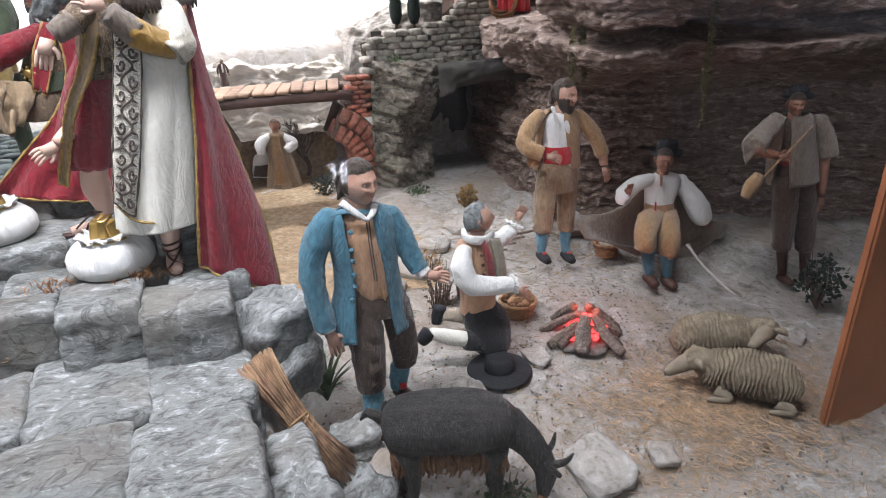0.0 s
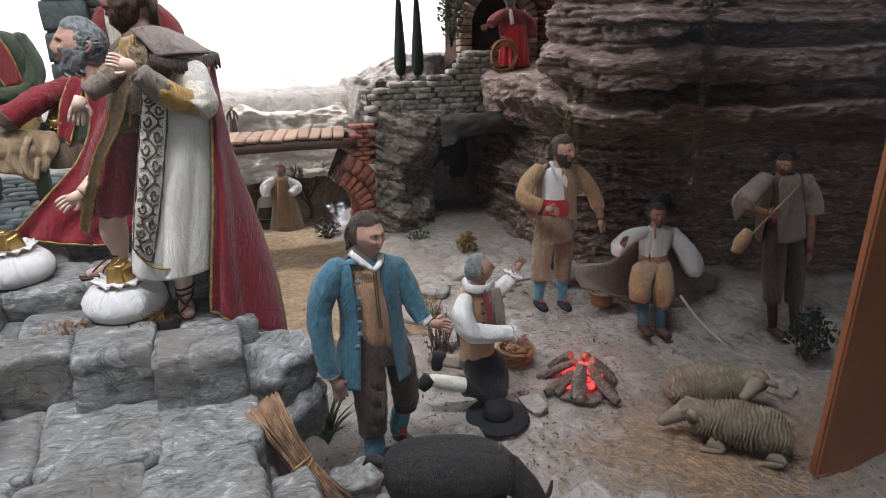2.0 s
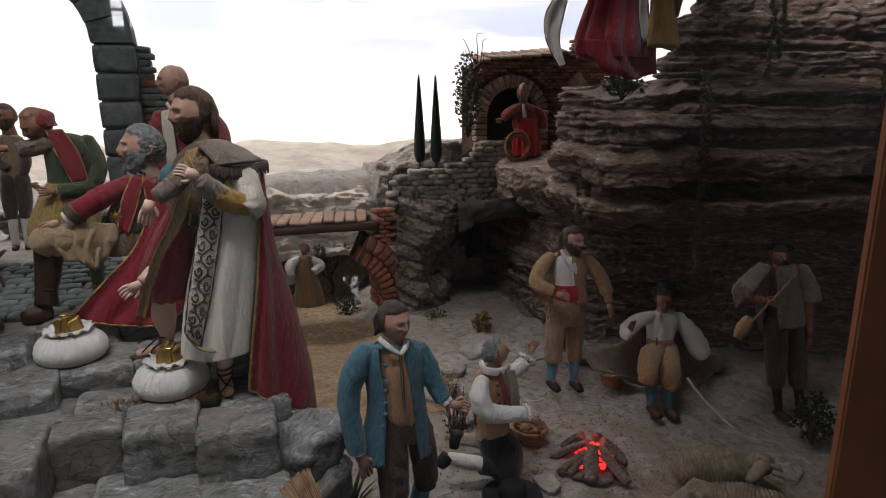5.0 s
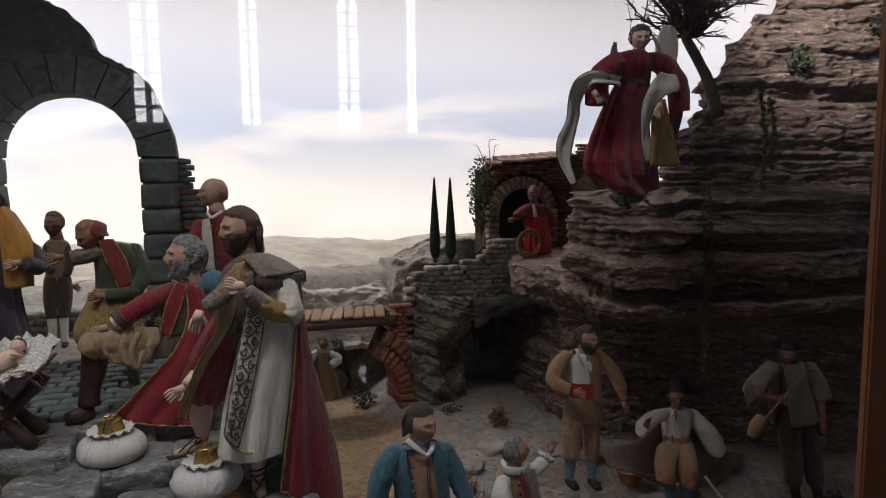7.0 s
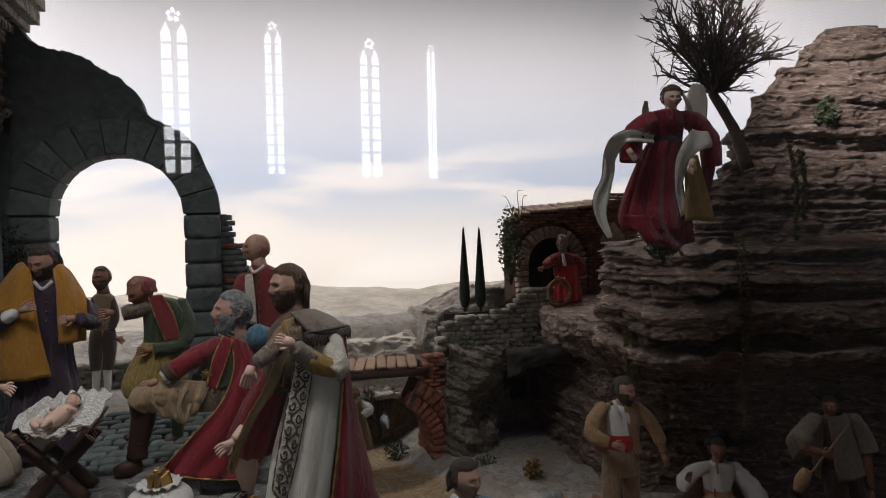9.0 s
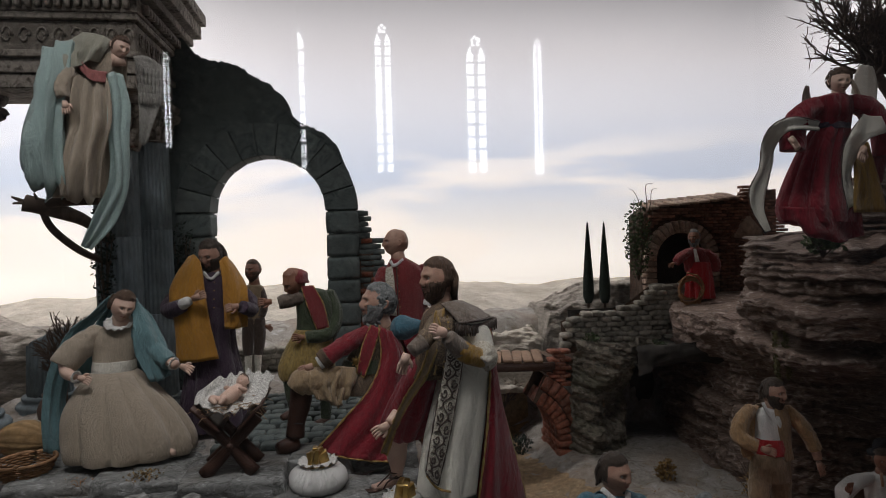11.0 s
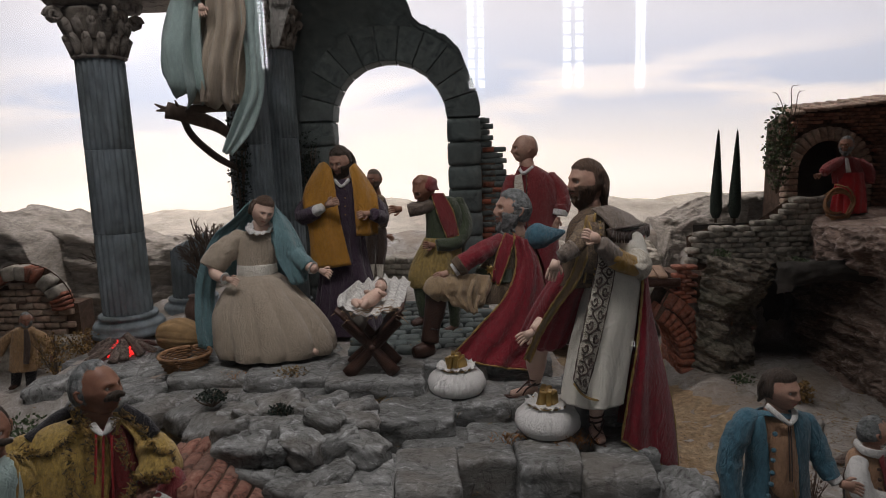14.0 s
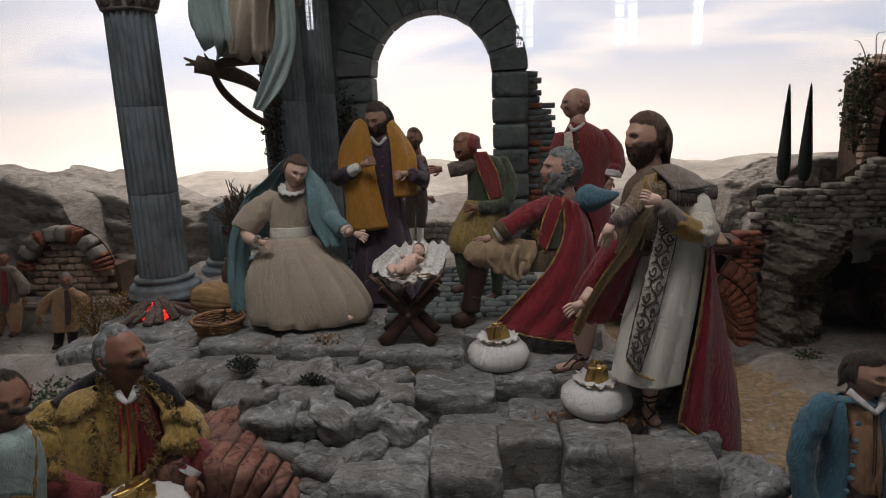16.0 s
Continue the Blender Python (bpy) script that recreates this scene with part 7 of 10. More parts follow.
for p, q in (((3.7, -0.2, 10.3), (6.1, 0.0, 1.5)), ((11.4, 0.0, 8.8), (14.0, 0.0, -0.7))):
    f.limb([p, q], [1.37, 1.0], BOOT, n=12)
    f.shoe(Vector(q) + Vector((0, 0.6, -0.6)), Vector(q) + Vector((-0.3, -3.6, -1.0)), 1.12, BOOT)
f.limb([(2.2, -3.2, 38.4), (-5.9, -5.2, 34.4), (-13.5, -5.2, 28.0)], [0.22] * 3, TAN, n=6)
f.limb([(-12.8, -5.2, 30.3), (-14.6, -5.4, 28.0), (-15.8, -5.2, 25.9)], [(1.2, 0.9), (1.9, 1.2), (1.0, 0.8)], TAN, n=14)
f.head((-0.6, -0.6, 42.5), 2.17, 235, SKINDARK, HAIRDARK, 0.0, 0.25, 0.0)
f.robe([(1.2, 1.0, 44.4, 3.12, 2.8), (1.3, 1.0, 44.1, 3.24, 2.9), (1.3, 1.0, 43.8, 3.12, 2.8)], FELT, 3, 0.01)
f.robe([(1.3, 1.0, 44.1, 2.25, 2.0), (1.1, 1.0, 45.4, 2.12, 1.9), (1.1, 1.0, 46.1, 1.5, 1.3)], FELT, 3, 0.02)
f.done("piper_shepherd_statue", "standing shepherd statue in pale jacket with a satchel")

# ---- the servant in front, and his companion ----
f = Statue((-0.95, 0.88, 0.86))
f.robe([(-2.0, 0.6, 33.9, 2.43, 2.2), (-1.8, 0.4, 32.6, 4.86, 3.2), (-1.9, -0.0, 29.2, 6.54, 4.0), (-2.0, -0.4, 23.3, 6.91, 4.4), (-2.9, -0.4, 16.0, 6.72, 4.6), (-3.4, 0, 4.0, 7.0, 5.4), (-3.4, 0, 0.4, 7.6, 5.8)], REDJACKET, 6, 0.025)
for p, q in (((-0.1, -3.9, 33.9), (-1.1, -5.0, 22.6)), ((1.2, -4.1, 34.0), (0.3, -5.2, 22.7)), ((2.4, -4.0, 34.0), (2.1, -5.1, 22.6))):
    f.limb([p, q], [0.2, 0.2], REDBRIGHT, n=6)
f.coat([(-2.6, 0.8, 34.4, 4.67, 2.8, 9, 69), (-3.6, 0.8, 32.6, 9.71, 4.2, 27, 56), (-4.9, 0.6, 28.9, 11.95, 5.2, 33, 63), (-5.9, 0.2, 23.0, 12.52, 6.0, 33, 78), (-7.1, 0.0, 15.7, 12.7, 6.6, 29, 84), (-5.4, 0, 6, 13.0, 7.2, -8, 50)], GOLDCLOTH, 2.4, 0.16, trim=GOLD, trim_r=0.2)
f.sleeve([(-14.2, -0.6, 29.4), (-14.7, -2.6, 27.0), (-14.8, -4.6, 23.8), (-14.6, -5.4, 21.7)], [4.3, 5.23, 5.23, 4.67], GOLDCLOTH)
f.sleeve([(-13.1, -5.2, 22.1), (-8.9, -7.0, 20.7), (-3.5, -8.6, 20.5)], [2.8, 2.62, 2.05], REDJACKET)
f.hand((-1.1, -9.2, 20.3), (1, -0.2, 0.1), SKINDARK, 1.2, 0.15)
f.sleeve([(6.0, 0.4, 30.0), (8.5, -1.6, 28.4), (9.2, -3.2, 26.0)], [2.99, 3.36, 3.18], GOLDCLOTH)
f.sleeve([(9.6, -2.8, 26.7), (11.7, -4.4, 25.1), (10.8, -6.4, 23.4)], [2.43, 2.33, 1.77], REDJACKET)
f.limb([(11.2, -6.0, 23.9), (10.7, -6.8, 23.1)], [1.87, 1.59], SHIRT, n=14)
f.hand((11.6, -7.6, 22.4), (0.0, -0.3, -1), SKINDARK, 1.35, 0.15)
f.limb([(2.4, -2.6, 36.0), (2.3, -3.8, 35.2), (1.5, -4.4, 34.0)], [(0.9, 0.35), (0.8, 0.3), (0.3, 0.2)], SHIRT, n=8)
f.limb([(-1.5, -2.4, 34.9), (0.0, -3.6, 34.3), (1.3, -4.3, 33.9)], [(0.6, 0.3), (0.5, 0.3), (0.3, 0.2)], SHIRT, n=8)
f.limb([(-13.0, -1.4, 31.8), (-10.7, 1.6, 33.1), (-7.4, 2.6, 35.5)], [(1.4, 1.2), (1.8, 1.4), (1.2, 1.2)], BLACK, n=16)
f.limb([(2.2, 0.6, 36.1), (5.7, -0.4, 34.3), (8.1, -1.0, 32.1)], [(1.2, 0.9), (1.3, 1.0), (0.9, 0.8)], BLACK, n=16)
rnd = random.Random(5)
for row in (((-12.4, -3.0, 31.6), (-8.6, -3.6, 30.5), (-5.3, -3.4, 32.2), (-3.2, -2.6, 35.4), (-5.8, 0.6, 36.7)), ((-2.1, -3.2, 36.5), (-0.4, -4.9, 32.7), (-1.1, -6.2, 26.7), (-2.9, -6.9, 20.3)), ((2.8, -3.0, 36.5), (4.5, -4.8, 31.7), (6.1, -5.4, 26.3), (4.6, -6.0, 23.7)), ((3.0, -1.4, 36.9), (6.6, -3.2, 34.7), (9.3, -3.6, 31.1), (11.5, -3.0, 29.2)), ((-16.3, -8.2, 24.2), (-10.2, -10.4, 25.2), (-7.4, -8.8, 24.4)), ((-15.4, -8.2, 27.1), (-10.1, -10.0, 27.8), (-7.4, -8.4, 26.8)), ((-15.3, -6.4, 28.7), (-14.2, -5.0, 30.7), (-11.0, -4.6, 31.2)), ((8.3, -5.8, 27.3), (11.2, -7.0, 27.6), (12.4, -5.2, 28.1)), ((-3.8, -5.4, 32.0), (-3.5, -6.4, 26.8), (-5.2, -7.0, 20.8))):
    line = spline([Vector(v) for v in row], 9)
    for q in line:
        o = q + Vector((rnd.uniform(-0.25, 0.25), rnd.uniform(-0.4, 0.0), rnd.uniform(-0.25, 0.25)))
        f.ball(o, rnd.uniform(0.10, 0.2), GOLD, 1, 0.3)
        for j in range(6):
            e = o + Vector((rnd.uniform(-0.6, 0.6), rnd.uniform(-0.4, 0.1), rnd.uniform(-0.6, 0.6)))
            f.limb([e, e + Vector((rnd.uniform(-1, 1), -0.4, rnd.uniform(-1, 1))) * 0.5, e + Vector((rnd.uniform(-1, 1), 0, rnd.uniform(-1, 1))) * 0.8], [0.05, 0.08, 0.05], GOLD if j % 3 else LACETHREAD, n=4, sub=3)
f.head((-1.5, 0.0, 40.0), 4.14, 347, SKINDARK, HAIRGREY, 0.0, 0.66, 0.05, nod=-6)
f.limb([(2.8, -1.6, 38.6), (2.7, -2.2, 39.4), (3.6, -2.9, 40.2), (4.3, -2.2, 39.9)], [0.3, 0.6, 0.7, 0.35], HAIRDARK, n=10)
f.limb([(1.7, -3.4, 39.3), (2.8, -3.4, 40.0), (3.8, -2.6, 40.3)], [0.3, 0.75, 0.55], HAIRDARK, n=10)
f.done("servant_statue", "moustached servant statue in a gold-trimmed yellow coat")

f = Statue((-1.13, 0.72, 0.86))
f.robe([(7.9, 0.0, 35.7, 2.09, 2.2), (7.4, 0.0, 34.1, 5.15, 3.4), (6.5, 0.0, 29.8, 6.28, 4.4), (5.3, 0.0, 23.6, 6.44, 5.0), (0, 0, 0.5, 8, 6)], PALETEAL, 7, 0.04)
f.drape([[(6.4, -2.0, 35.7), (10.6, -3.0, 36.5), (12.7, -1.0, 37.0)], [(5.8, -4.6, 33.4), (12.9, -6.0, 35.9), (15.4, -3.0, 36.1)], [(4.3, -5.0, 28.7), (12.6, -7.0, 30.1), (15.4, -5.0, 28.8)]], PALETEAL, 2, 0.3, 0.3, trim=GOLD, trim_r=0.2)
f.head((9.7, 0.0, 40.2), 3.5, 318, SKINDARK, HAIRDARK, 0.0, 0.62, 0.0)
f.limb([(12.9, -3.4, 40.2), (14.0, -3.0, 40.0), (14.4, -1.8, 39.7)], [0.3, 0.5, 0.3], HAIRDARK, n=8)
f.done("green_servant_statue", "servant statue in a pale green robe beside the yellow-coated one")

# ---- angels ----
f = Statue((0.64, 0.95, 1.6))
f.robe([(-1.0, -6.4, 30.0, 1.15, 1.3), (-0.9, -6.0, 29.3, 3.46, 2.2), (-0.5, -5.4, 27.2, 3.69, 2.6), (0.1, -4.4, 24.3, 3.46, 2.4), (0.1, -3.8, 22.9, 3.92, 2.9), (-0.3, -2.2, 18.6, 4.85, 3.8), (-0.1, -0.6, 13.1, 6.23, 4.8), (-0.5, -0.8, 9.0, 7.16, 5.2), (-0.1, -0.8, 6.0, 6.69, 5.0)], RED, 9, 0.09, n=128)
f.drape([[(-9.0, -2.4, 9.3), (-3.8, -5.6, 8.8), (7.3, -3.0, 9.3)], [(-8.5, -2.0, 6.9), (-3.9, -5.8, 5.2), (7.4, -3.0, 6.1)], [(-5.3, -2.4, 6.4), (-0.4, -5.4, 2.1), (7.8, -2.6, 3.3)]], RED, 3, 0.5, 0.3, 8)
f.robe([(-0.0, -4.4, 24.8, 3.58, 2.6), (0.1, -4.2, 23.7, 3.69, 2.7)], PURPLE, 4, 0.03)
f.sleeve([(-4.0, -5.6, 28.2), (-6.7, -5.6, 26.4), (-8.6, -5.4, 23.8), (-8.8, -5.4, 19.8)], [1.85, 2.19, 2.42, 2.19], RED)
f.hand((-10.4, -7.4, 21.3), (0.5, -0.3, -1), SKINPALE, 0.85)
f.sleeve([(3.1, -5.6, 28.6), (6.7, -5.6, 27.5), (10.0, -5.4, 23.5), (10.7, -5.4, 19.0)], [1.85, 2.19, 2.31, 1.96], RED)
f.drape([[(11.8, -3.0, 21.2), (14.2, -2.2, 21.8)], [(9.3, -3.4, 17.6), (14.0, -2.2, 18.3)], [(10.7, -3.2, 12.8), (12.3, -2.6, 13.6)]], REDJACKET, 1, 0.2, 0.25)
f.hand((3.6, -8.0, 19.2), (-0.5, -0.3, -1), SKINPALE, 0.95)
f.drape([[(-4.8, -7.2, 24.7), (-5.1, -7.4, 23.0)], [(-10.6, -8.0, 25.4), (-10.3, -8.0, 23.1)], [(-13.7, -6.4, 24.3), (-11.3, -6.2, 22.5)], [(-13.6, -3.0, 21.2), (-10.8, -2.6, 20.0)], [(-14.0, -2.6, 16.7), (-10.8, -2.2, 17.7)], [(-15.9, -2.4, 12.6), (-11.9, -2.0, 13.1)], [(-15.4, -2.4, 8.4), (-12.6, -2.0, 8.9)], [(-12.8, -2.4, 4.0), (-11.3, -2.0, 4.7)]], WHITE, 1.2, 0.35, 0.25, 8, trim=BROWN, trim_r=0.1)
f.drape([[(3.9, -7.4, 26.0), (9.1, -7.0, 25.4)], [(0.9, -8.0, 22.5), (9.0, -7.6, 22.7)], [(0.2, -7.0, 19.2), (5.4, -7.4, 21.3)], [(1.2, -5.4, 13.9), (3.4, -5.6, 15.5)], [(2.3, -5.2, 8.3), (5.6, -4.8, 9.5)]], WHITE, 1.6, 0.4, 0.25, 8, trim=BROWN, trim_r=0.1)
f.drape([[(3.9, -4.8, 20.7), (7.8, -4.4, 21.3)], [(3.7, -5.6, 15.0), (9.5, -4.6, 15.7)], [(3.0, -5.8, 7.7), (12.8, -3.6, 7.7)]], MUSTARD, 2.4, 0.45, 0.25, 8)
f.drape([[(10.7, 2.4, 32.2), (16.2, 2.6, 29.5)], [(12.0, 2.8, 36.1), (17.0, 3.0, 34.3)], [(13.5, 3.2, 38.2), (16.3, 3.4, 37.9)]], WHITE, 1, 0.2, 0.5)
for k in range(11):
    f.limb([(9.6 + 0.42 * k, 2.1, 35.6 - 0.75 * k), (11.0 + 0.38 * k, 1.9, 33.0 - 0.85 * k), (12.0 + 0.28 * k, 2.1, 30.4 - 0.8 * k)], [0.3, 0.45, 0.2], BEIGE, n=6)
f.drape([[(-0.4, 2.6, 29.3), (1.9, 2.8, 29.9)], [(0.1, 3.0, 31.9), (1.5, 3.0, 31.8)], [(0.8, 3.0, 33.8), (1.2, 3.0, 33.6)]], GREYBROWN, 0.6, 0.1, 0.4)
f.head((-0.3, -7.0, 32.2), 2.11, 252, SKINPALE, HAIRBROWN, 0, 0.30, 0.0, nod=12)
f.curls((0.1, -6.4, 32.8), 1.9, 60, HAIRBROWN, random.Random(3), 252)
f.done("red_angel_statue", "winged angel statue in a crimson robe with cream scarves")

PALEBEIGE = cloth("pale_sage_silk", (0.33, 0.32, 0.26), 0.12)
f = Statue((-0.83, 1.38, 1.75))
f.robe([(2.0, -0.8, 34.7, 1.63, 1.6), (0.7, -1.0, 33.1, 4.36, 2.6), (-0.6, -1.2, 28.3, 5.17, 3.0), (-1.7, -1.2, 23.1, 5.45, 3.2), (-2.9, -1.2, 15.1, 6.26, 3.6), (-4.4, -1.2, 7.0, 6.54, 4.0), (-4.8, -1.2, 1.1, 6.26, 4.2)], BEIGE, 9, 0.16, n=128)
f.drape([[(-3.4, -4.8, 31.9), (-0.7, -5.6, 29.3), (2.4, -4.6, 29.0)], [(-3.2, -5.0, 29.3), (-0.5, -5.8, 26.7), (2.1, -5.0, 26.3)]], cloth("rose_sash", (0.36, 0.13, 0.12)), 1.5, 0.2, 0.3)
f.drape([[(2.7, -2.6, 36.8), (-1.4, -2.6, 38.2), (-5.9, -2.2, 37.1), (-10.0, -1.4, 34.1)], [(2.3, -4.4, 34.0), (-1.1, -5.0, 34.7), (-4.9, -4.8, 32.7), (-8.5, -3.4, 29.0)], [(1.0, -4.8, 31.3), (-1.9, -5.6, 30.7), (-4.4, -5.4, 28.2), (-6.5, -4.6, 24.6)]], PALEBEIGE, 3.0, 0.7, 0.35, 8)
f.drape([[(-4.1, -3.0, 35.8), (-6.7, -3.6, 36.2), (-10.1, -2.4, 35.3), (-12.8, 0.0, 33.4)], [(-4.8, -5.2, 27.5), (-7.3, -6.2, 27.3), (-10.9, -5.0, 27.2), (-14.3, -1.4, 25.7)], [(-6.1, -5.8, 19.6), (-8.6, -7.4, 18.1), (-12.6, -6.0, 17.7), (-16.8, -1.8, 15.9)], [(-6.3, -5.6, 11.9), (-9.3, -7.4, 10.2), (-13.5, -6.2, 9.4), (-18.0, -2.0, 8.4)], [(-6.5, -5.4, 5.1), (-9.0, -6.6, 3.5), (-12.8, -5.4, 4.0), (-17.0, -1.6, 4.9)], [(-7.9, -3.0, 1.1), (-10.4, -3.2, 1.7), (-13.2, -2.8, 2.9), (-16.0, -1.0, 4.1)]], PALETEAL, 3.2, 1.6, 0.3, 10)
f.drape([[(2.2, -4.2, 28.6), (3.9, -4.6, 29.0), (5.2, -3.6, 28.4)], [(2.4, -5.0, 22.2), (4.8, -5.0, 22.4), (6.7, -3.8, 21.0)], [(2.4, -5.2, 15.6), (4.5, -5.4, 15.5), (6.2, -4.0, 14.9)], [(2.5, -5.0, 9.1), (4.6, -5.0, 8.8), (6.1, -4.0, 7.8)], [(1.6, -4.8, 3.3), (4.2, -4.8, 2.5), (5.3, -4.0, 1.7)], [(-1.1, -4.6, -2.1), (0.9, -4.6, -3.5), (3.1, -4.0, -4.4)], [(-3.0, -4.4, -6.3), (-1.5, -4.4, -7.5), (0.2, -4.0, -8.0)], [(-4.5, -4.4, -10.0), (-3.8, -4.4, -10.5), (-2.9, -3.8, -10.4)]], PALETEAL, 2.2, 0.6, 0.25, 8)
f.drape([[(-4.2, -4.4, 29.0), (-1.0, -5.0, 26.7), (2.4, -4.2, 27.5)], [(-4.8, -5.2, 24.4), (-1.2, -5.8, 22.6), (3.2, -5.0, 24.2)], [(-5.7, -5.4, 18.7), (-1.6, -6.4, 17.1), (3.3, -5.2, 17.9)], [(-7.2, -5.4, 10.6), (-2.9, -6.8, 8.8), (1.4, -5.6, 10.1)], [(-7.9, -5.4, 3.8), (-4.2, -6.6, 1.5), (0.6, -5.8, 3.8)], [(-7.4, -4.4, 1.0), (-4.3, -5.0, -0.2), (0.1, -4.6, 1.0)]], BEIGE, 3.4, 1.7, 0.3, 10, seed=3)
f.drape([[(6.4, 0.6, 34.0), (9.5, 1.2, 34.1), (12.8, 1.8, 31.7)], [(7.0, 0.6, 28.6), (9.7, 1.4, 28.2), (13.0, 1.8, 27.9)], [(7.1, 0.8, 21.9), (9.1, 1.4, 20.9), (11.2, 1.8, 21.7)], [(6.9, 1.0, 14.1), (7.7, 1.2, 13.2), (8.5, 1.6, 14.6)]], GREYCLOTH, 1, 0.12, 0.5, 6)
for row in range(4):
    for k in range(7):
        u = k / 6
        a = Vector((7.2, 0.3, 31.7)).lerp(Vector((12.4, 1.4, 30.8)), u) + Vector((0.22 * row * (1 - 2 * u), -0.12, -2.1 * row * (1 - 0.15 * u)))
        f.limb([a, a + Vector((0.05, -0.16, -1.3)), a + Vector((0.0, 0.1, -2.9))], [(0.32, 0.1), (0.44, 0.14), (0.14, 0.06)], GREYCLOTH, n=8, sub=3)
f.sleeve([(-5.2, -4.6, 28.7), (-6.5, -5.8, 25.6), (-6.3, -6.4, 22.9)], [1.77, 1.77, 1.36], BEIGE)
f.hand((-5.8, -6.8, 21.2), (0.25, -0.3, -1), SKINPALE, 0.95)
f.head((5.0, -3.6, 34.7), 2.37, 315, SKINPALE, HAIRBROWN, 0, 0.28, -0.1, nod=22, tilt=-14)
f.done("draped_angel_statue", "hovering angel statue in beige and aqua drapery")

br = bmesh.new()
tube(br, [(-0.90, 1.57, 1.66), (-0.93, 1.50, 1.71), (-0.97, 1.44, 1.735), (-1.03, 1.42, 1.755)], [0.012, 0.014, 0.018, 0.020], 0, n=9, folds=4, amp=0.15)
tube(br, [(-0.90, 1.56, 1.60), (-0.94, 1.49, 1.635), (-0.985, 1.45, 1.69), (-1.0, 1.43, 1.74)], [0.008, 0.009, 0.009, 0.008], 0, n=8)
tube(br, [(-0.99, 1.43, 1.75), (-0.93, 1.40, 1.755), (-0.86, 1.40, 1.755)], [0.012, 0.012, 0.01], 0, n=8)
for k in range(9):
    a = Vector((-1.03 + 0.01 * k, 1.42, 1.755))
    tube(br, [a, a + Vector((random.uniform(-0.03, 0.01), random.uniform(-0.02, 0.02), random.uniform(-0.02, 0.02)))], [0.006, 0.002], 0, n=6, sub=2)
tagged(new("branch", finish("branch", br, TWIG)), "gnarled dark branch on the column, holding the draped angel", "branch")

# ---- small far figures ----
def villager(base, high, face, coat, skirt, skin, hair, name, label, robe=False):
    f = Statue(base, 0, high / 44.0)
    f.robe([(0, 0, 38, 1.6, 1.5), (0, 0, 36.8, 5.0, 2.8), (0, 0, 31, 5.0, 3.2), (0, 0, 22, 5.0, 3.4)], coat, 4, 0.04, n=48)
    f.limb([(0, -2.6, 36.5), (0, -3.4, 31), (0, -3.6, 23)], [(0.9, 0.4), (1.3, 0.5), (1.1, 0.4)], SHIRT if coat is not SHIRT else BROWN, n=10)
    if robe:
        f.limb([(0, 0, 26), (0, 0, 12), (0, 0, 0.4)], [(4.6, 3.8), (5.8, 4.8), (7.2, 5.6)], skirt, n=20, folds=6, amp=0.08)
    else:
        for e in (-1, 1):
            f.limb([(1.4 * e, 0, 25), (2.2 * e, 0, 12), (2.2 * e, 0, 1.6)], [3.2, 2.6, 1.6], skirt, n=12)
            f.shoe((2.2 * e, 0.4, 1.1), (2.4 * e, -3.6, 1.0), 1.3, BOOT)
    for e in (-1, 1):
        f.sleeve([(4.4 * e, 0, 35.4), (7.6 * e, -0.6, 29), (8.6 * e, -2.6, 22)], [1.8, 1.8, 1.4], coat)
        f.hand((8.8 * e, -3.0, 20), (0, -0.2, -1), skin, 1.0)
    f.head((0, 0, 40.8), 2.9, face, skin, hair, 0.4, 0.6, 0.2)
    return f.done(name, label, "figurine", "small villagers")


f = Statue((-1.605, 1.6, 1.005))
f.robe([(3.5, 0.0, 17.9, 0.95, 0.9), (3.4, 0.0, 16.9, 3.17, 1.7), (2.9, 0.0, 13.4, 3.81, 2.2), (2.4, 0.0, 9.2, 3.97, 2.4), (1.7, 0.0, 5.2, 4.12, 2.6)], TAN, 5, 0.06, n=64)
f.limb([(4.9, -1.6, 17.4), (5.4, -2.6, 13.4), (4.6, -2.9, 7.8)], [(0.6, 0.3), (0.9, 0.4), (0.8, 0.4)], BROWN, n=10)
f.sleeve([(0.7, 0.0, 16.0), (-2.4, -0.6, 13.6), (-3.9, -1.6, 10.5)], [1.43, 1.59, 1.27], TAN)
f.hand((-4.2, -2.0, 9.0), (-0.2, -0.2, -1), SKINDARK, 0.75)
f.sleeve([(6.1, 0.0, 15.9), (9.4, -0.6, 13.7), (11.0, -1.6, 11.0)], [1.43, 1.59, 1.27], TAN)
f.hand((11.5, -2.0, 9.4), (0.2, -0.2, -1), SKINDARK, 0.75)
for p, q in (((0.1, 0.0, 6.9), (-1.4, 0.0, 0.4)), ((3.8, 0.0, 6.8), (3.0, 0.0, 0.0))):
    f.limb([p, q], [1.59, 1.11], BLACK, n=14)
    f.shoe(Vector(q) + Vector((0, 0.4, 0.2)), Vector(q) + Vector((0.2, -2.2, 0.0)), 0.95, BOOT)
f.head((4.2, 0.0, 19.7), 1.93, 300, SKINDARK, HAIRGREY, 0.3, 0.62, 0.2)
f.done("villager_statue", "small bald villager statue in a brown coat by the fountain", "figurine", "small villagers")
f = Statue((-1.75, 1.62, 1.005))
f.robe([(-0.4, 0.0, 24.1, 0.97, 0.9), (-0.7, 0.0, 22.8, 3.55, 1.8), (-1.2, 0.0, 18.2, 3.87, 2.3), (-2.2, 0.0, 13.2, 3.87, 2.5), (-2.6, 0.0, 10.9, 4.03, 2.6)], GREYBROWN, 5, 0.06, n=64)
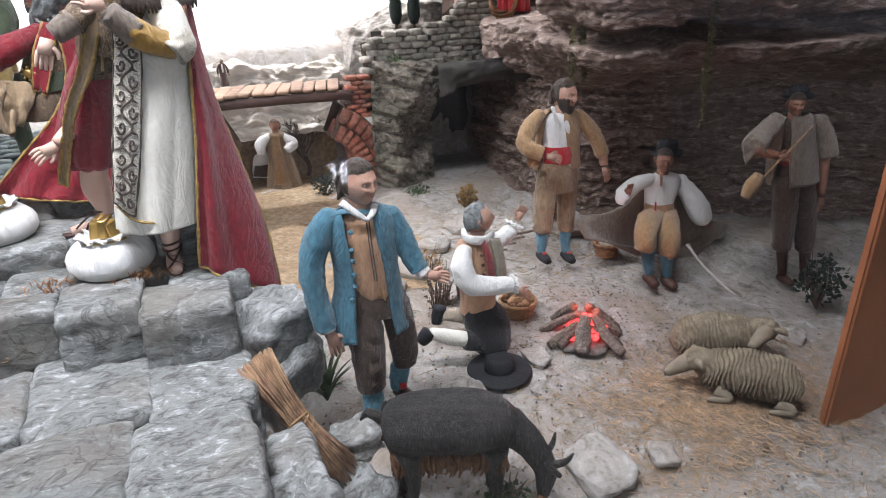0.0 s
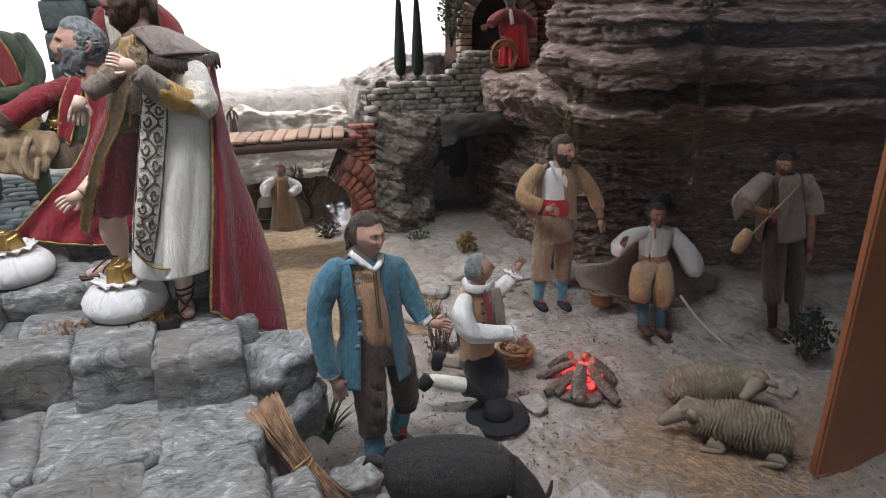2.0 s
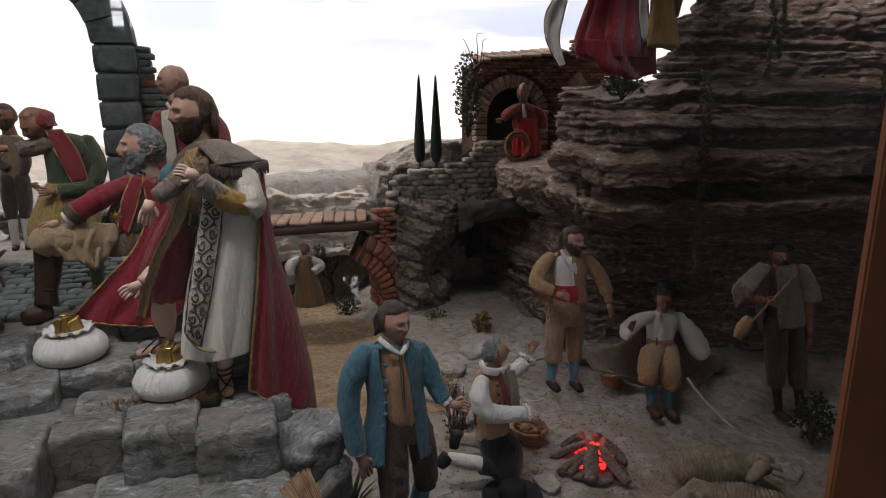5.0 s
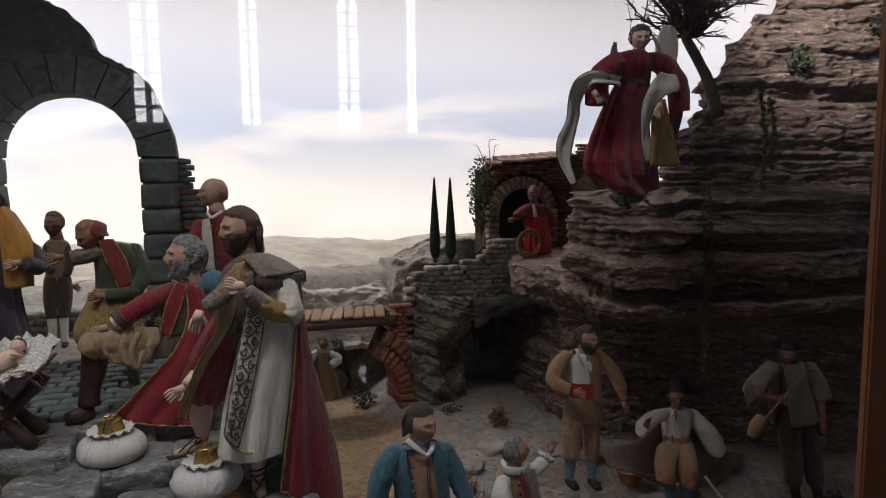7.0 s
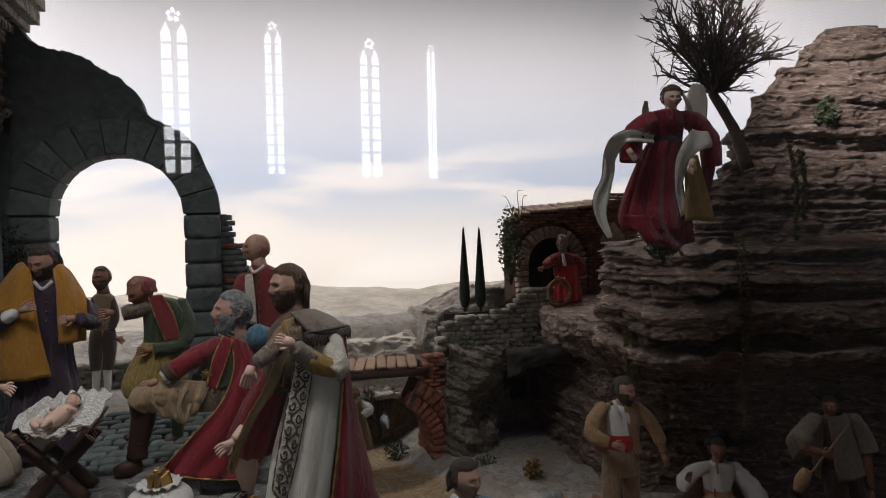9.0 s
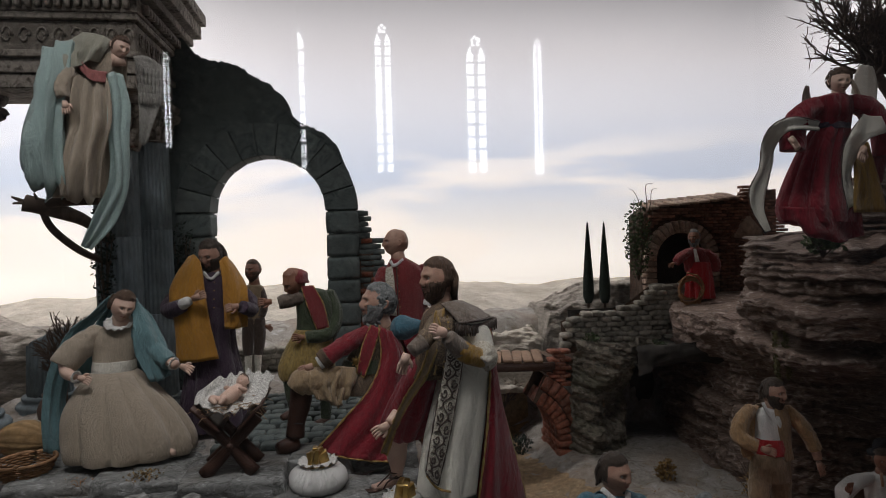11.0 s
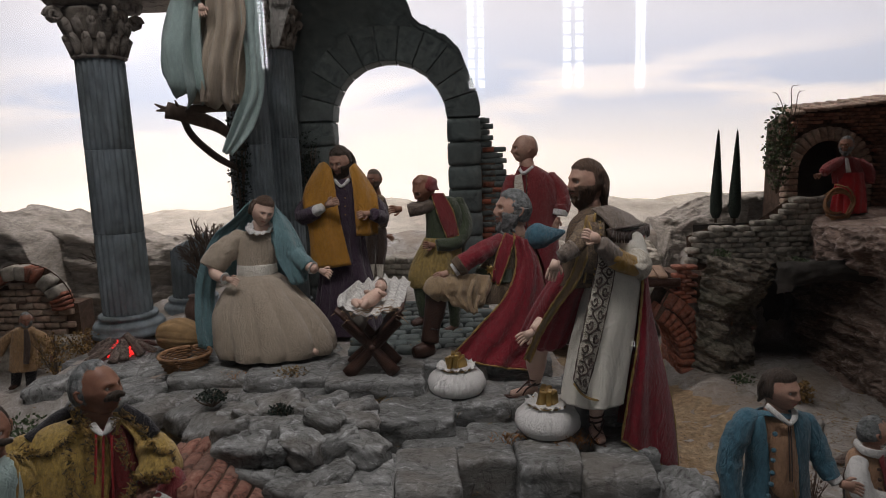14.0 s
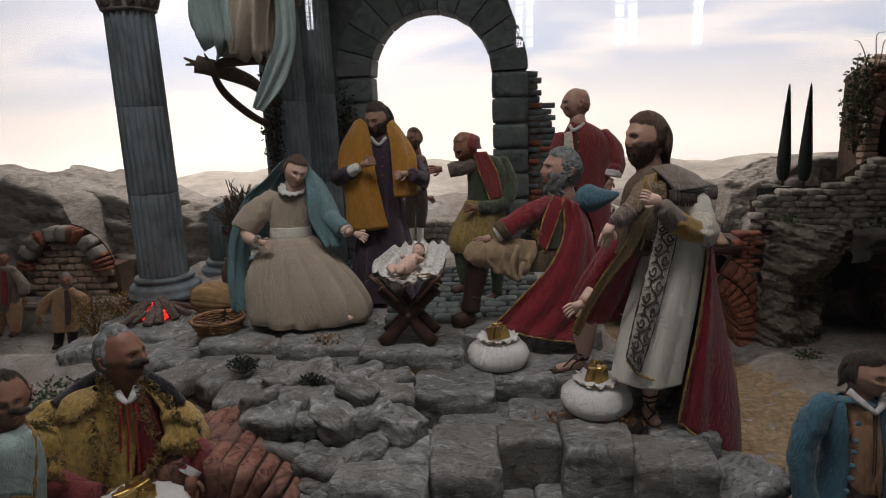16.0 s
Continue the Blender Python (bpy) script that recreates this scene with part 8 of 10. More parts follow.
f.limb([(0.4, -1.8, 22.9), (0.6, -2.8, 18.1), (-0.2, -3.0, 13.2)], [(0.8, 0.3), (1.1, 0.4), (1.0, 0.4)], REDJACKET, n=10)
f.sleeve([(2.2, 0.0, 21.7), (4.6, -0.8, 18.5), (5.1, -1.6, 16.1)], [1.45, 1.61, 1.29], GREYBROWN)
f.hand((5.1, -2.0, 14.5), (0.1, -0.2, -1), SKINDARK, 0.75)
f.sleeve([(-3.6, 0.0, 21.8), (-6.3, -0.8, 18.7), (-6.6, -1.6, 15.6)], [1.45, 1.61, 1.29], GREYBROWN)
for p, q in (((-4.1, 0.0, 12.3), (-6.2, 0.0, 3.7)), ((0.0, 0.0, 12.3), (-0.9, 0.0, 4.0))):
    f.limb([p, Vector(p).lerp(Vector(q), 0.5), q], [2.1, 1.94, 1.13], TAN, n=14)
    f.shoe(Vector(q) + Vector((0, 0.4, -0.2)), Vector(q) + Vector((0.3, -2.4, -0.4)), 0.97, BOOT)
f.head((-0.7, 0.0, 26.1), 1.96, 310, SKINDARK, HAIRDARK, 0.0, 0.4, 0.1)
f.done("villager_statue", "small villager statue in a grey jacket and red waistcoat", "figurine", "small villagers")
f = Statue((0.235, 2.36, 0.775))
f.robe([(-0.7, 0.0, 21.2, 1.31, 1.0), (-0.8, 0.0, 19.8, 3.7, 1.8), (-0.8, 0.0, 15.1, 3.7, 2.2), (-0.2, 0.0, 10.4, 4.35, 2.8), (-0.2, -0.3, 0.0, 6.1, 3.8)], KHAKI, 7, 0.09, n=64)
f.limb([(-1.0, -2.0, 20.8), (-1.4, -3.0, 12.5), (-1.9, -4.0, 2.3)], [(1.0, 0.4), (1.8, 0.5), (2.2, 0.5)], TAN, n=14)
f.sleeve([(-3.4, 0.0, 19.7), (-6.6, -0.8, 17.5), (-6.6, -2.0, 14.2)], [1.74, 2.18, 1.52], SHIRT)
f.sleeve([(1.7, 0.0, 19.1), (4.9, -0.8, 16.7), (2.3, -2.4, 14.7)], [1.74, 2.18, 1.52], SHIRT)
f.head((-0.7, 0.0, 23.6), 2.08, 250, SKINDARK, HAIRBROWN, 0, 0.34, 0.0, 0.8)
f.done("villager_statue", "small robed villager statue with white sleeves under the bridge", "figurine", "small villagers")
f = Statue((0.17, 2.42, 0.775))
f.robe([(0.7, 0.0, 13.0, 1.1, 0.8), (0.4, 0.0, 11.6, 2.87, 1.6), (-0.2, 0.0, 7.9, 3.31, 2.2), (-0.1, 0.0, 3.7, 3.75, 2.6)], SHIRT, 5, 0.06, n=48)
f.robe([(0.3, -0.4, 8.4, 3.31, 2.4), (0.3, -0.6, 4.3, 3.97, 3.0)], BROWN, 5, 0.06, n=48)
f.head((1.2, -0.4, 14.9), 1.92, 280, SKINDARK, HAIRDARK, 0, 0.4, 0.0)
f.done("villager_statue", "small crouching villager statue in a white shirt", "figurine", "small villagers")
f = Statue((1.10, 2.08, 1.325))
f.robe([(-6.0, 0.0, 24.7, 1.37, 1.0), (-5.2, 0.0, 23.1, 4.56, 2.0), (-4.4, 0.0, 19.0, 5.7, 2.6), (-3.9, 0.0, 15.3, 5.47, 2.8)], REDJACKET, 5, 0.06, n=64)
f.robe([(-4.3, -0.6, 19.0, 4.1, 2.8), (-4.3, -0.8, 13.1, 5.01, 3.4), (-4.3, -0.8, 4.9, 5.47, 3.8)], REDBRIGHT, 9, 0.12, n=72)
f.limb([(-7.0, -2.0, 24.1), (-6.7, -3.2, 19.2)], [(0.6, 0.3), (0.9, 0.4)], SHIRT, n=8)
f.sleeve([(-8.7, -0.4, 22.7), (-12.1, -1.2, 21.1), (-14.6, -2.2, 19.4)], [2.05, 2.05, 1.6], REDJACKET)
f.hand((-16.6, -2.8, 18.6), (-1, -0.2, -0.3), SKINDARK, 0.9)
f.sleeve([(-1.1, -0.4, 22.1), (1.7, -1.0, 18.9), (1.2, -1.8, 15.3)], [2.05, 2.28, 1.82], REDJACKET)
f.head((-6.0, 0.0, 28.3), 2.77, 225, SKINDARK, HAIRGREY, 0.5, 0.5, 0.0)
f.done("villager_statue", "villager statue in a red jacket at the brick doorway", "figurine", "small villagers")
villager((0.075, 2.22, 1.185), 0.085 * 100, 200, BROWN, BROWN, SKINDARK, HAIRDARK, "villager_statue", "tiny dark cloaked villager statue on the bridge", True)

# ---- goat and sheep ----
f = Statue((0.24, 0.675, 0.775), 0, 0.94)
f.limb([(-9.5, 3.6, 14.0), (-7, 2.8, 14.5), (-1, 1, 14.8), (5, -1.4, 14.6), (8.6, -3, 13.4)], [(2.4, 2.6), (4.3, 4.8), (4.6, 5.2), (4.2, 4.9), (2.8, 3.2)], GOATHAIR, n=30, folds=11, amp=0.03, sub=6)
f.limb([(-6, 2.4, 10.6), (0, 0.6, 10.2), (5, -1.4, 10.6)], [(2.6, 1.8), (3.2, 2.0), (2.6, 1.8)], GOATBELLY, n=20, folds=8, amp=0.08)
f.limb([(8, -2.6, 14), (11, -4.4, 10.6), (12.6, -5.6, 7.4)], [2.9, 2.3, 1.9], GOATHAIR, n=16, folds=7, amp=0.05)
f.limb([(12.4, -5.4, 8.4), (13.0, -6.2, 5.6), (12.2, -7.0, 2.4)], [2.0, 1.8, 1.0], GOATHAIR, n=14)
f.ball((12.0, -7.2, 2.2), (1.0, 0.9, 0.9), GOATBELLY, 1)
for e in (-1, 1):
    f.limb([(13.4, -5.8 + 1.2 * e, 7.6), (15.2, -6.0 + 2.0 * e, 8.4), (16.2, -6.0 + 2.6 * e, 10.2)], [0.6, 0.5, 0.15], GOATHAIR, n=8)
    f.limb([(13.0, -5.6 + 1.5 * e, 7.4), (14.0, -5.8 + 3.2 * e, 6.8)], [0.8, 0.3], GOATHAIR, n=8)
for x, y in ((-7.4, 4.4), (-6.8, 0.4), (5.4, -3.8), (6.6, 0.0)):
    f.limb([(x, y, 12), (x + 0.3, y, 6), (x, y, 0.6)], [2.3, 1.3, 0.9], GOATHAIR, n=10, folds=5, amp=0.08)
    f.ball((x, y - 0.3, 0.5), (1.0, 1.2, 0.7), BOOT, 1)
f.limb([(-9.8, 3.8, 16), (-11.6, 4.4, 17.2), (-12.8, 4.8, 16)], [0.9, 0.7, 0.2], GOATHAIR, n=8)
for k in range(620):
    a, x = random.uniform(-2.2, 2.2), random.uniform(-9, 8)
    rr = 4.7 * math.sqrt(max(0.15, 1 - (x / 11.5) ** 2))
    o = Vector((x, 1 - 0.36 * x - rr * math.sin(a) * 0.98, 14.4 + rr * math.cos(a) * 1.02))
    f.limb([o + Vector((0.2, 0, 0.3)), o + Vector((0, -0.25 * math.sin(a), -0.5)), o + Vector((-0.3, -0.1, -1.5))], [0.14, 0.2, 0.05], GOATLOCK if k % 2 else GOATHAIR, n=4, sub=2)
for k in range(190):
    x = random.uniform(-9.5, 6.5)
    o = Vector((x, 1 - 0.36 * x - random.uniform(2.6, 4.2), random.uniform(9.5, 11.6)))
    f.limb([o, o + Vector((0.2, -0.3, -1.4)), o + Vector((random.uniform(-0.4, 0.4), 0.2, -3.0))], [0.26, 0.34, 0.08], GOATBELLY, n=4, sub=2)
f.done("goat_statue", "black grazing goat figurine with a brown belly", "goat figurine", "animal figurines")


def sheep(base, turn, label, curled=False):
    """A lying sheep whose carved fleece runs in wavy locks from the back down to the belly."""
    f = Statue(base, turn, 0.86)
    line = spline([Vector(p) for p in ((-9.5, 0, 4.6), (-8, 0, 5.0), (-4, 0, 5.4), (1, 0, 5.4), (6, 0, 5.0), (8.8, 0, 4.4), (10.0, 0, 4.0))], 26)
    rad = spline([Vector(p) for p in ((2.0, 2.4, 0), (3.4, 4.0, 0), (4.3, 4.8, 0), (4.6, 5.2, 0), (4.4, 4.8, 0), (3.0, 3.4, 0), (1.0, 1.2, 0))], 26)
    rings = []
    for p, r in zip(line, rad):
        ring = []
        for i in range(72):
            a = 2 * math.pi * i / 72
            lock = math.sin(7.4 * p.x + 2.4 * math.sin(4 * a + 0.9 * p.x) + 1.2 * nz(p.x * 0.6, a * 2, 0))
            w = 1 + 0.085 * math.copysign(abs(lock) ** 0.7, lock) + 0.03 * nz(p.x, a * 3, 2)
            ring.append(f.at(p + Vector((0, r.y * w * math.cos(a), r.x * w * math.sin(a)))))
        rings.append(ring)
    loft(f.bm, rings, f.mi(GREYWOOL))
    if curled:
        neck, nose = [(-7.6, 0.6, 6.4), (-9.6, 2.4, 8.2), (-8.6, 4.6, 8.6)], [(-9.0, 4.0, 8.6), (-6.8, 5.6, 7.6), (-4.6, 7.0, 6.2)]
    else:
        neck, nose = [(-7.8, -0.4, 6.0), (-10.4, -0.8, 7.0), (-12.2, -1.2, 6.4)], [(-11.4, -1.0, 6.8), (-14.0, -1.6, 4.8), (-16.0, -2.0, 3.0)]
    f.limb(neck, [2.8, 2.5, 1.9], GREYWOOL, n=20, folds=7, amp=0.10, grow=False)
    f.limb(nose, [1.9, 1.5, 0.85], FACEWOOL, n=14)
    c, d = Vector(nose[0]), (Vector(nose[2]) - Vector(nose[0])).normalized()
    s_ = d.cross(Vector((0, 0, 1))).normalized()
    for e in (-1, 1):
        o = c + s_ * (1.5 * e) - d * 0.4
        f.limb([o + Vector((0, 0, 0.7)), o + s_ * (1.4 * e) - d * 0.8 + Vector((0, 0, 0.3)), o + s_ * (2.4 * e) - d * 1.2 + Vector((0, 0, -0.6))], [0.5, 0.8, 0.2], FACEWOOL, n=8)
        f.ball(c + d * 1.4 + s_ * (1.25 * e) + Vector((0, 0, 0.6)), 0.28, HAIRDARK, 1)
        f.ball(Vector(nose[2]) + s_ * (0.4 * e) + d * 0.3, 0.25, HAIRDARK, 1)
    for x, y in ((-6, -4.2), (5.5, -4.4)):
        f.limb([(x, y + 0.6, 2.4), (x + 2.6, y - 0.2, 1.4), (x, y - 0.8, 0.8), (x - 1.4, y - 0.8, 0.6)], [1.5, 1.0, 0.65, 0.5], FACEWOOL, n=10)
    return f.done("sheep_statue", label, "sheep figurine", "animal figurines")


FACEWOOL = mat("cropped_sheep_hair", (0.22, 0.185, 0.14), 0.9, 0.25, 80, 0.5, 260, (0.18, 0.14, 0.10), 0.5, 40, dist=0.002)
sheep((0.855, 0.805, 0.785), 157, "curly grey-brown sheep figurine lying with its head turned back", True)
sheep((0.812, 0.68, 0.785), -44, "curly grey-brown sheep figurine lying in front on straw")

# ---- manger ----
crib = thing("manger", (-0.54, 1.2, 1.165), "dark wooden trestle manger filled with straw", "manger")
for yy in (1.165, 1.235):
    for e in (-1, 1):
        bm = bmesh.new()
        tube(bm, [(-0.54 - 0.05 * e, yy, 1.168), (-0.535, yy, 1.225), (-0.535 + 0.055 * e, yy, 1.285)], [(0.015, 0.011), (0.011, 0.009), (0.013, 0.010)], 0, n=12, sub=4, folds=4, amp=0.12, grow=False)
        part("leg", bm, BOOT, crib)
bm = bmesh.new()
tube(bm, [(-0.535, 1.15, 1.228), (-0.535, 1.25, 1.228)], [0.007, 0.007], 0, n=8)
part("stretcher", bm, BOOT, crib)
for e in (-1, 1):
    bm = bmesh.new()
    sheet(bm, [[(-0.535 + 0.018 * e, 1.14, 1.262), (-0.535 + 0.018 * e, 1.26, 1.262)], [(-0.535 + 0.07 * e, 1.13, 1.318), (-0.535 + 0.07 * e, 1.27, 1.318)]], 0, 0.006)
    part("side_board", bm, BOOT, crib)
bm = bmesh.new()
for k in range(160):
    a = Vector((-0.535 + random.uniform(-0.06, 0.06), 1.2 + random.uniform(-0.07, 0.07), 1.295 + random.uniform(0, 0.018)))
    d = Vector((random.uniform(-1, 1), random.uniform(-1, 1), random.uniform(-0.4, 0.3))) * 0.035
    tube(bm, [a, a + d * 0.5 + Vector((0, 0, 0.004)), a + d], [0.0009, 0.0009, 0.0006], 0, n=4, sub=1)
part("straw", bm, STRAW, crib)
LACE = mat("white_lace", (0.62, 0.61, 0.58), 0.9, 0.45, 260, 0.9, 300, (0.35, 0.34, 0.32), 0.7, 160, dist=0.004)
bm = bmesh.new()
sheet(bm, [[(-0.60, 1.15, 1.325), (-0.54, 1.135, 1.305), (-0.475, 1.15, 1.318)], [(-0.605, 1.20, 1.337), (-0.535, 1.20, 1.314), (-0.465, 1.20, 1.337)], [(-0.585, 1.255, 1.352), (-0.52, 1.265, 1.360), (-0.455, 1.255, 1.362)]], 0, 0.002, 12, 6, 0.009)
tagged(new("lace_cloth", finish("lace_cloth", bm, LACE)), "crumpled white lace cloth laid in the manger", "cloth")
f = Statue((-0.532, 1.195, 1.316), 0, 0.82)
f.limb([(-2.0, -3.6, 0.6), (-0.4, -1.6, 1.4), (1.2, 1.4, 2.2)], [1.6, 1.9, 1.7], SKINPALE, n=14)
f.limb([(-2.2, -3.4, 0.6), (-4.4, -4.6, 1.6), (-3.2, -6.0, 0.6)], [1.1, 0.9, 0.5], SKINPALE, n=10)
f.limb([(-1.6, -4.0, 0.4), (-1.2, -6.0, 1.8), (-2.0, -7.4, 0.8)], [1.1, 0.9, 0.5], SKINPALE, n=10)
f.limb([(0.4, 0.4, 2.4), (-1.8, 0.2, 3.0), (-1.2, -1.4, 3.6)], [0.7, 0.6, 0.4], SKINPALE, n=8)
f.limb([(2.0, 0.2, 2.2), (3.2, -1.0, 2.6), (1.8, -2.0, 3.4)], [0.7, 0.6, 0.4], SKINPALE, n=8)
f.head((1.8, 3.2, 3.6), 1.9, 250, SKINPALE, HAIRBROWN, 0, 0.5, 0.2, nod=-30)
f.done("infant_statue", "pale infant statue lying on lace in the manger")


# ---- money bags ----
def money_bag(x, y, z, r, name_label, pearls=False):
    ob = thing("money_bag", (x, y, z), name_label, "money bag", "bags of gold")
    bm = bmesh.new()
    n_ = 120
    rings = []
    for zz, rr, rip in ((0.0, 0.5, 0.0), (0.03, 0.74, 0.01), (0.12, 0.9, 0.02), (0.3, 1.0, 0.03), (0.5, 1.0, 0.05), (0.7, 0.92, 0.06), (0.85, 0.82, 0.07), (0.90, 0.74, 0.05), (0.88, 0.5, 0.02)) if pearls else ((0.0, 0.5, 0.0), (0.03, 0.74, 0.01), (0.12, 0.9, 0.02), (0.3, 1.0, 0.03), (0.5, 1.0, 0.05), (0.7, 0.9, 0.075), (0.85, 0.76, 0.10), (0.95, 0.6, 0.12), (1.0, 0.54, 0.11), (1.06, 0.6, 0.11), (1.10, 0.66, 0.12), (1.09, 0.6, 0.12), (1.03, 0.45, 0.05)):
        ring = []
        for i in range(n_):
            a = 2 * math.pi * i / n_
            w = rr * (1 + rip * ridge(nz(5.2 * math.cos(a) + x * 40, 5.2 * math.sin(a) + y * 30, zz * 0.8)) + 0.04 * nz(2 * math.cos(a), 2 * math.sin(a), zz * 2 + x * 9))
            ring.append(Vector((x + r * w * math.cos(a), y + r * w * math.sin(a), z + r * 0.95 * (zz + (0.06 * math.sin(13 * a) if zz > 1.04 else 0)))))
        rings.append(ring)
    loft(bm, rings)
    part("sack", bm, SHIRT, ob, "gathered white cloth sack")
    bm = bmesh.new()
    ring = [(x + r * 0.60 * math.cos(a), y + r * 0.60 * math.sin(a), z + r * 0.97) for a in (2 * math.pi * i / 24 for i in range(25))]
    tube(bm, ring, [r * 0.035] * 25, 0, n=6, sub=1)
    if not pearls:
        part("drawstring", bm, GOLD, ob)
    bm = bmesh.new()
    low = 0.26 if pearls else 0.0
    for k in range(7):
        a = 2 * math.pi * k / 7 + 0.3
        m = pose(x + r * 0.2 * math.cos(a), y + r * 0.2 * math.sin(a), z + r * (1.12 - low + 0.05 * (k % 3)), random.uniform(-16, 16), random.uniform(-16, 16), random.uniform(0, 90))
        bmesh.ops.create_cube(bm, size=1, matrix=m @ Matrix.Diagonal((r * 0.34, r * 0.16, r * 0.46, 1)))
    bmesh.ops.bevel(bm, geom=bm.edges[:], offset=r * 0.02, segments=1, affect="EDGES")
    part("gold_bars", bm, BRASS, ob, "dull gold bars stacked upright", smooth=False)
    if pearls:
        for k in range(15):
            a = 3.3 + 2.8 * k / 14
            bm = bmesh.new()
            blob(bm, (x + r * 0.74 * math.cos(a), y + r * 0.74 * math.sin(a), z + r * (0.90 - 0.02 * math.sin(2 * a))), r * 0.058, 0, 2)
            part("pearl", bm, PEARL, ob)


PEARL = mat("pale_pearl", (0.55, 0.53, 0.50), 0.25, 0.05)
money_bag(-0.184, 1.04, 1.083, 0.062, "white sack of gold on the step before the standing king")
money_bag(-0.358, 1.16, 1.122, 0.060, "white sack of gold on the slab by the manger")
money_bag(-0.90, 0.765, 1.012, 0.078, "white sack of gold with pearls held by the servant", True)


# ---- fires, baskets, hat ----
def campfire(x, y, z, r, logs, label, group="camp fires"):
    ob = thing("camp_fire", (x, y, z), label, "camp fire", group)
    g = r / 0.07
    for k in range(logs):
        a = 2 * math.pi * (k + 0.5 * (k % 2)) / logs + random.uniform(-0.25, 0.25)
        c, s = math.cos(a), math.sin(a)
        k0, k1 = random.uniform(0.75, 1.2), random.uniform(0.12, 0.4)
        lean = random.uniform(-0.3, 0.3)
        bm = bmesh.new()
        p0, p1 = Vector((x + r * k0 * c, y + r * k0 * s, z + 0.006)), Vector((x + r * k1 * (c - lean * s), y + r * k1 * (s + lean * c), z + random.uniform(0.024, 0.052) * g))
        w = random.uniform(0.006, 0.0115) * g
        tube(bm, [p0, p0.lerp(p1, 0.5) + Vector((0, 0, random.uniform(-0.002, 0.005))), p1], [(w, w * 0.8), (w * 1.1, w * 0.8), (w * 0.85, w * 0.7)], 0, n=14, folds=6, amp=0.14, grow=False, seed=k)
        part("log", bm, BARK, ob)
    bm = bmesh.new()
    for k in range(80):
        a, d = random.uniform(0, 6.28), random.uniform(0, 0.62) * r
        blob(bm, (x + d * math.cos(a), y + d * math.sin(a), z + random.uniform(0.008, 0.040) * g * (1 - 0.7 * d / r)), random.uniform(0.002, 0.006) * g, 0, 1, 0.5, 2, seed=k)
    part("embers", bm, EMBER, ob, "glowing red embers")
    bm = bmesh.new()
    blob(bm, (x, y, z + 0.001), (r * 0.85, r * 0.85, 0.005), 0, 3, 0.3, 2)
    part("ash_bed", bm, ASH, ob)


campfire(0.668, 0.975, 0.783, 0.085, 15, "ring of grey logs with glowing red embers on the ground")
campfire(-1.19, 1.40, 1.152, 0.076, 12, "small fire of dark logs with red embers beside the column")
lamp = bpy.data.lights.new("ember_glow", "POINT")
lamp.energy, lamp.color, lamp.shadow_soft_size = 0.05, (1.0, 0.12, 0.03), 0.02
new("ember_glow", lamp).location = (0.668, 0.975, 0.86)


def basket(x, y, z, r, h, label, filled=None, handle=False):
    ob = thing("wicker_basket", (x, y, z), label, "basket", "wicker baskets")
    bm = bmesh.new()
    rows_ = 7
    for k in range(rows_):
        rr = r * (0.78 + 0.22 * k / (rows_ - 1))
        zz = z + h * (k + 0.5) / rows_
        ring = [(x + rr * (1 + 0.05 * (-1) ** (i + k)) * math.cos(a), y + rr * (1 + 0.05 * (-1) ** (i + k)) * math.sin(a), zz) for i, a in enumerate(2 * math.pi * j / 28 for j in range(29))]
        tube(bm, ring, [h / rows_ * 0.55] * 29, 0, n=5, sub=1)
    part("weave", bm, WICKER, ob)
    bm = bmesh.new()
    ring = [(x + r * 1.04 * math.cos(a), y + r * 1.04 * math.sin(a), z + h) for a in (2 * math.pi * j / 28 for j in range(29))]
    tube(bm, ring, [h * 0.12] * 29, 0, n=6, sub=1)
    part("rim", bm, WICKER, ob)
    bm = bmesh.new()
    turned(bm, x, y, [(z, r * 0.78), (z + 0.004, r * 0.8)], 24)
    part("bottom", bm, WICKER, ob)
    if handle:
        bm = bmesh.new()
        tube(bm, [(x - r, y, z + h), (x - r * 0.8, y, z + h * 1.9), (x, y, z + h * 2.3), (x + r * 0.8, y, z + h * 1.9), (x + r, y, z + h)], [h * 0.08] * 5, 0, n=6)
        part("handle", bm, WICKER, ob)
    if filled:
        bm = bmesh.new()
        for k in range(16):
            a, d = random.uniform(0, 6.28), r * 0.62 * math.sqrt(random.random())
            blob(bm, (x + d * math.cos(a), y + d * math.sin(a), z + h * 0.85 + random.uniform(0, 0.006)), (r * 0.24, r * 0.2, r * 0.2), 0, 1)
        part("contents", bm, filled, ob)


basket(0.885, 1.22, 0.828, 0.030, 0.034, "small handled wicker basket of eggs beside the cloak", BEIGE, True)
basket(0.56, 1.08, 0.805, 0.038, 0.034, "round wicker basket of loaves by the kneeling shepherd", WICKER)
basket(-0.985, 1.28, 1.155, 0.055, 0.035, "low empty wicker basket by the mother's skirt")

hat = thing("felt_hat", (0.442, 0.93, 0.787), "wide-brimmed black felt hat lying on the ground", "hat")
bm = bmesh.new()
turned(bm, 0.442, 0.93, [(0.785, 0.03), (0.783, 0.061), (0.786, 0.064), (0.789, 0.061), (0.790, 0.032), (0.790, 0.029)], 40)
for v in bm.verts:
    v.co.z += 0.006 * nz(v.co.x, v.co.y, 0, 18)
part("brim", bm, FELT, hat)
bm = bmesh.new()
turned(bm, 0.442, 0.93, [(0.787, 0.031), (0.800, 0.030), (0.812, 0.027), (0.818, 0.020), (0.815, 0.008), (0.814, 0.001)], 32)
part("crown", bm, FELT, hat)

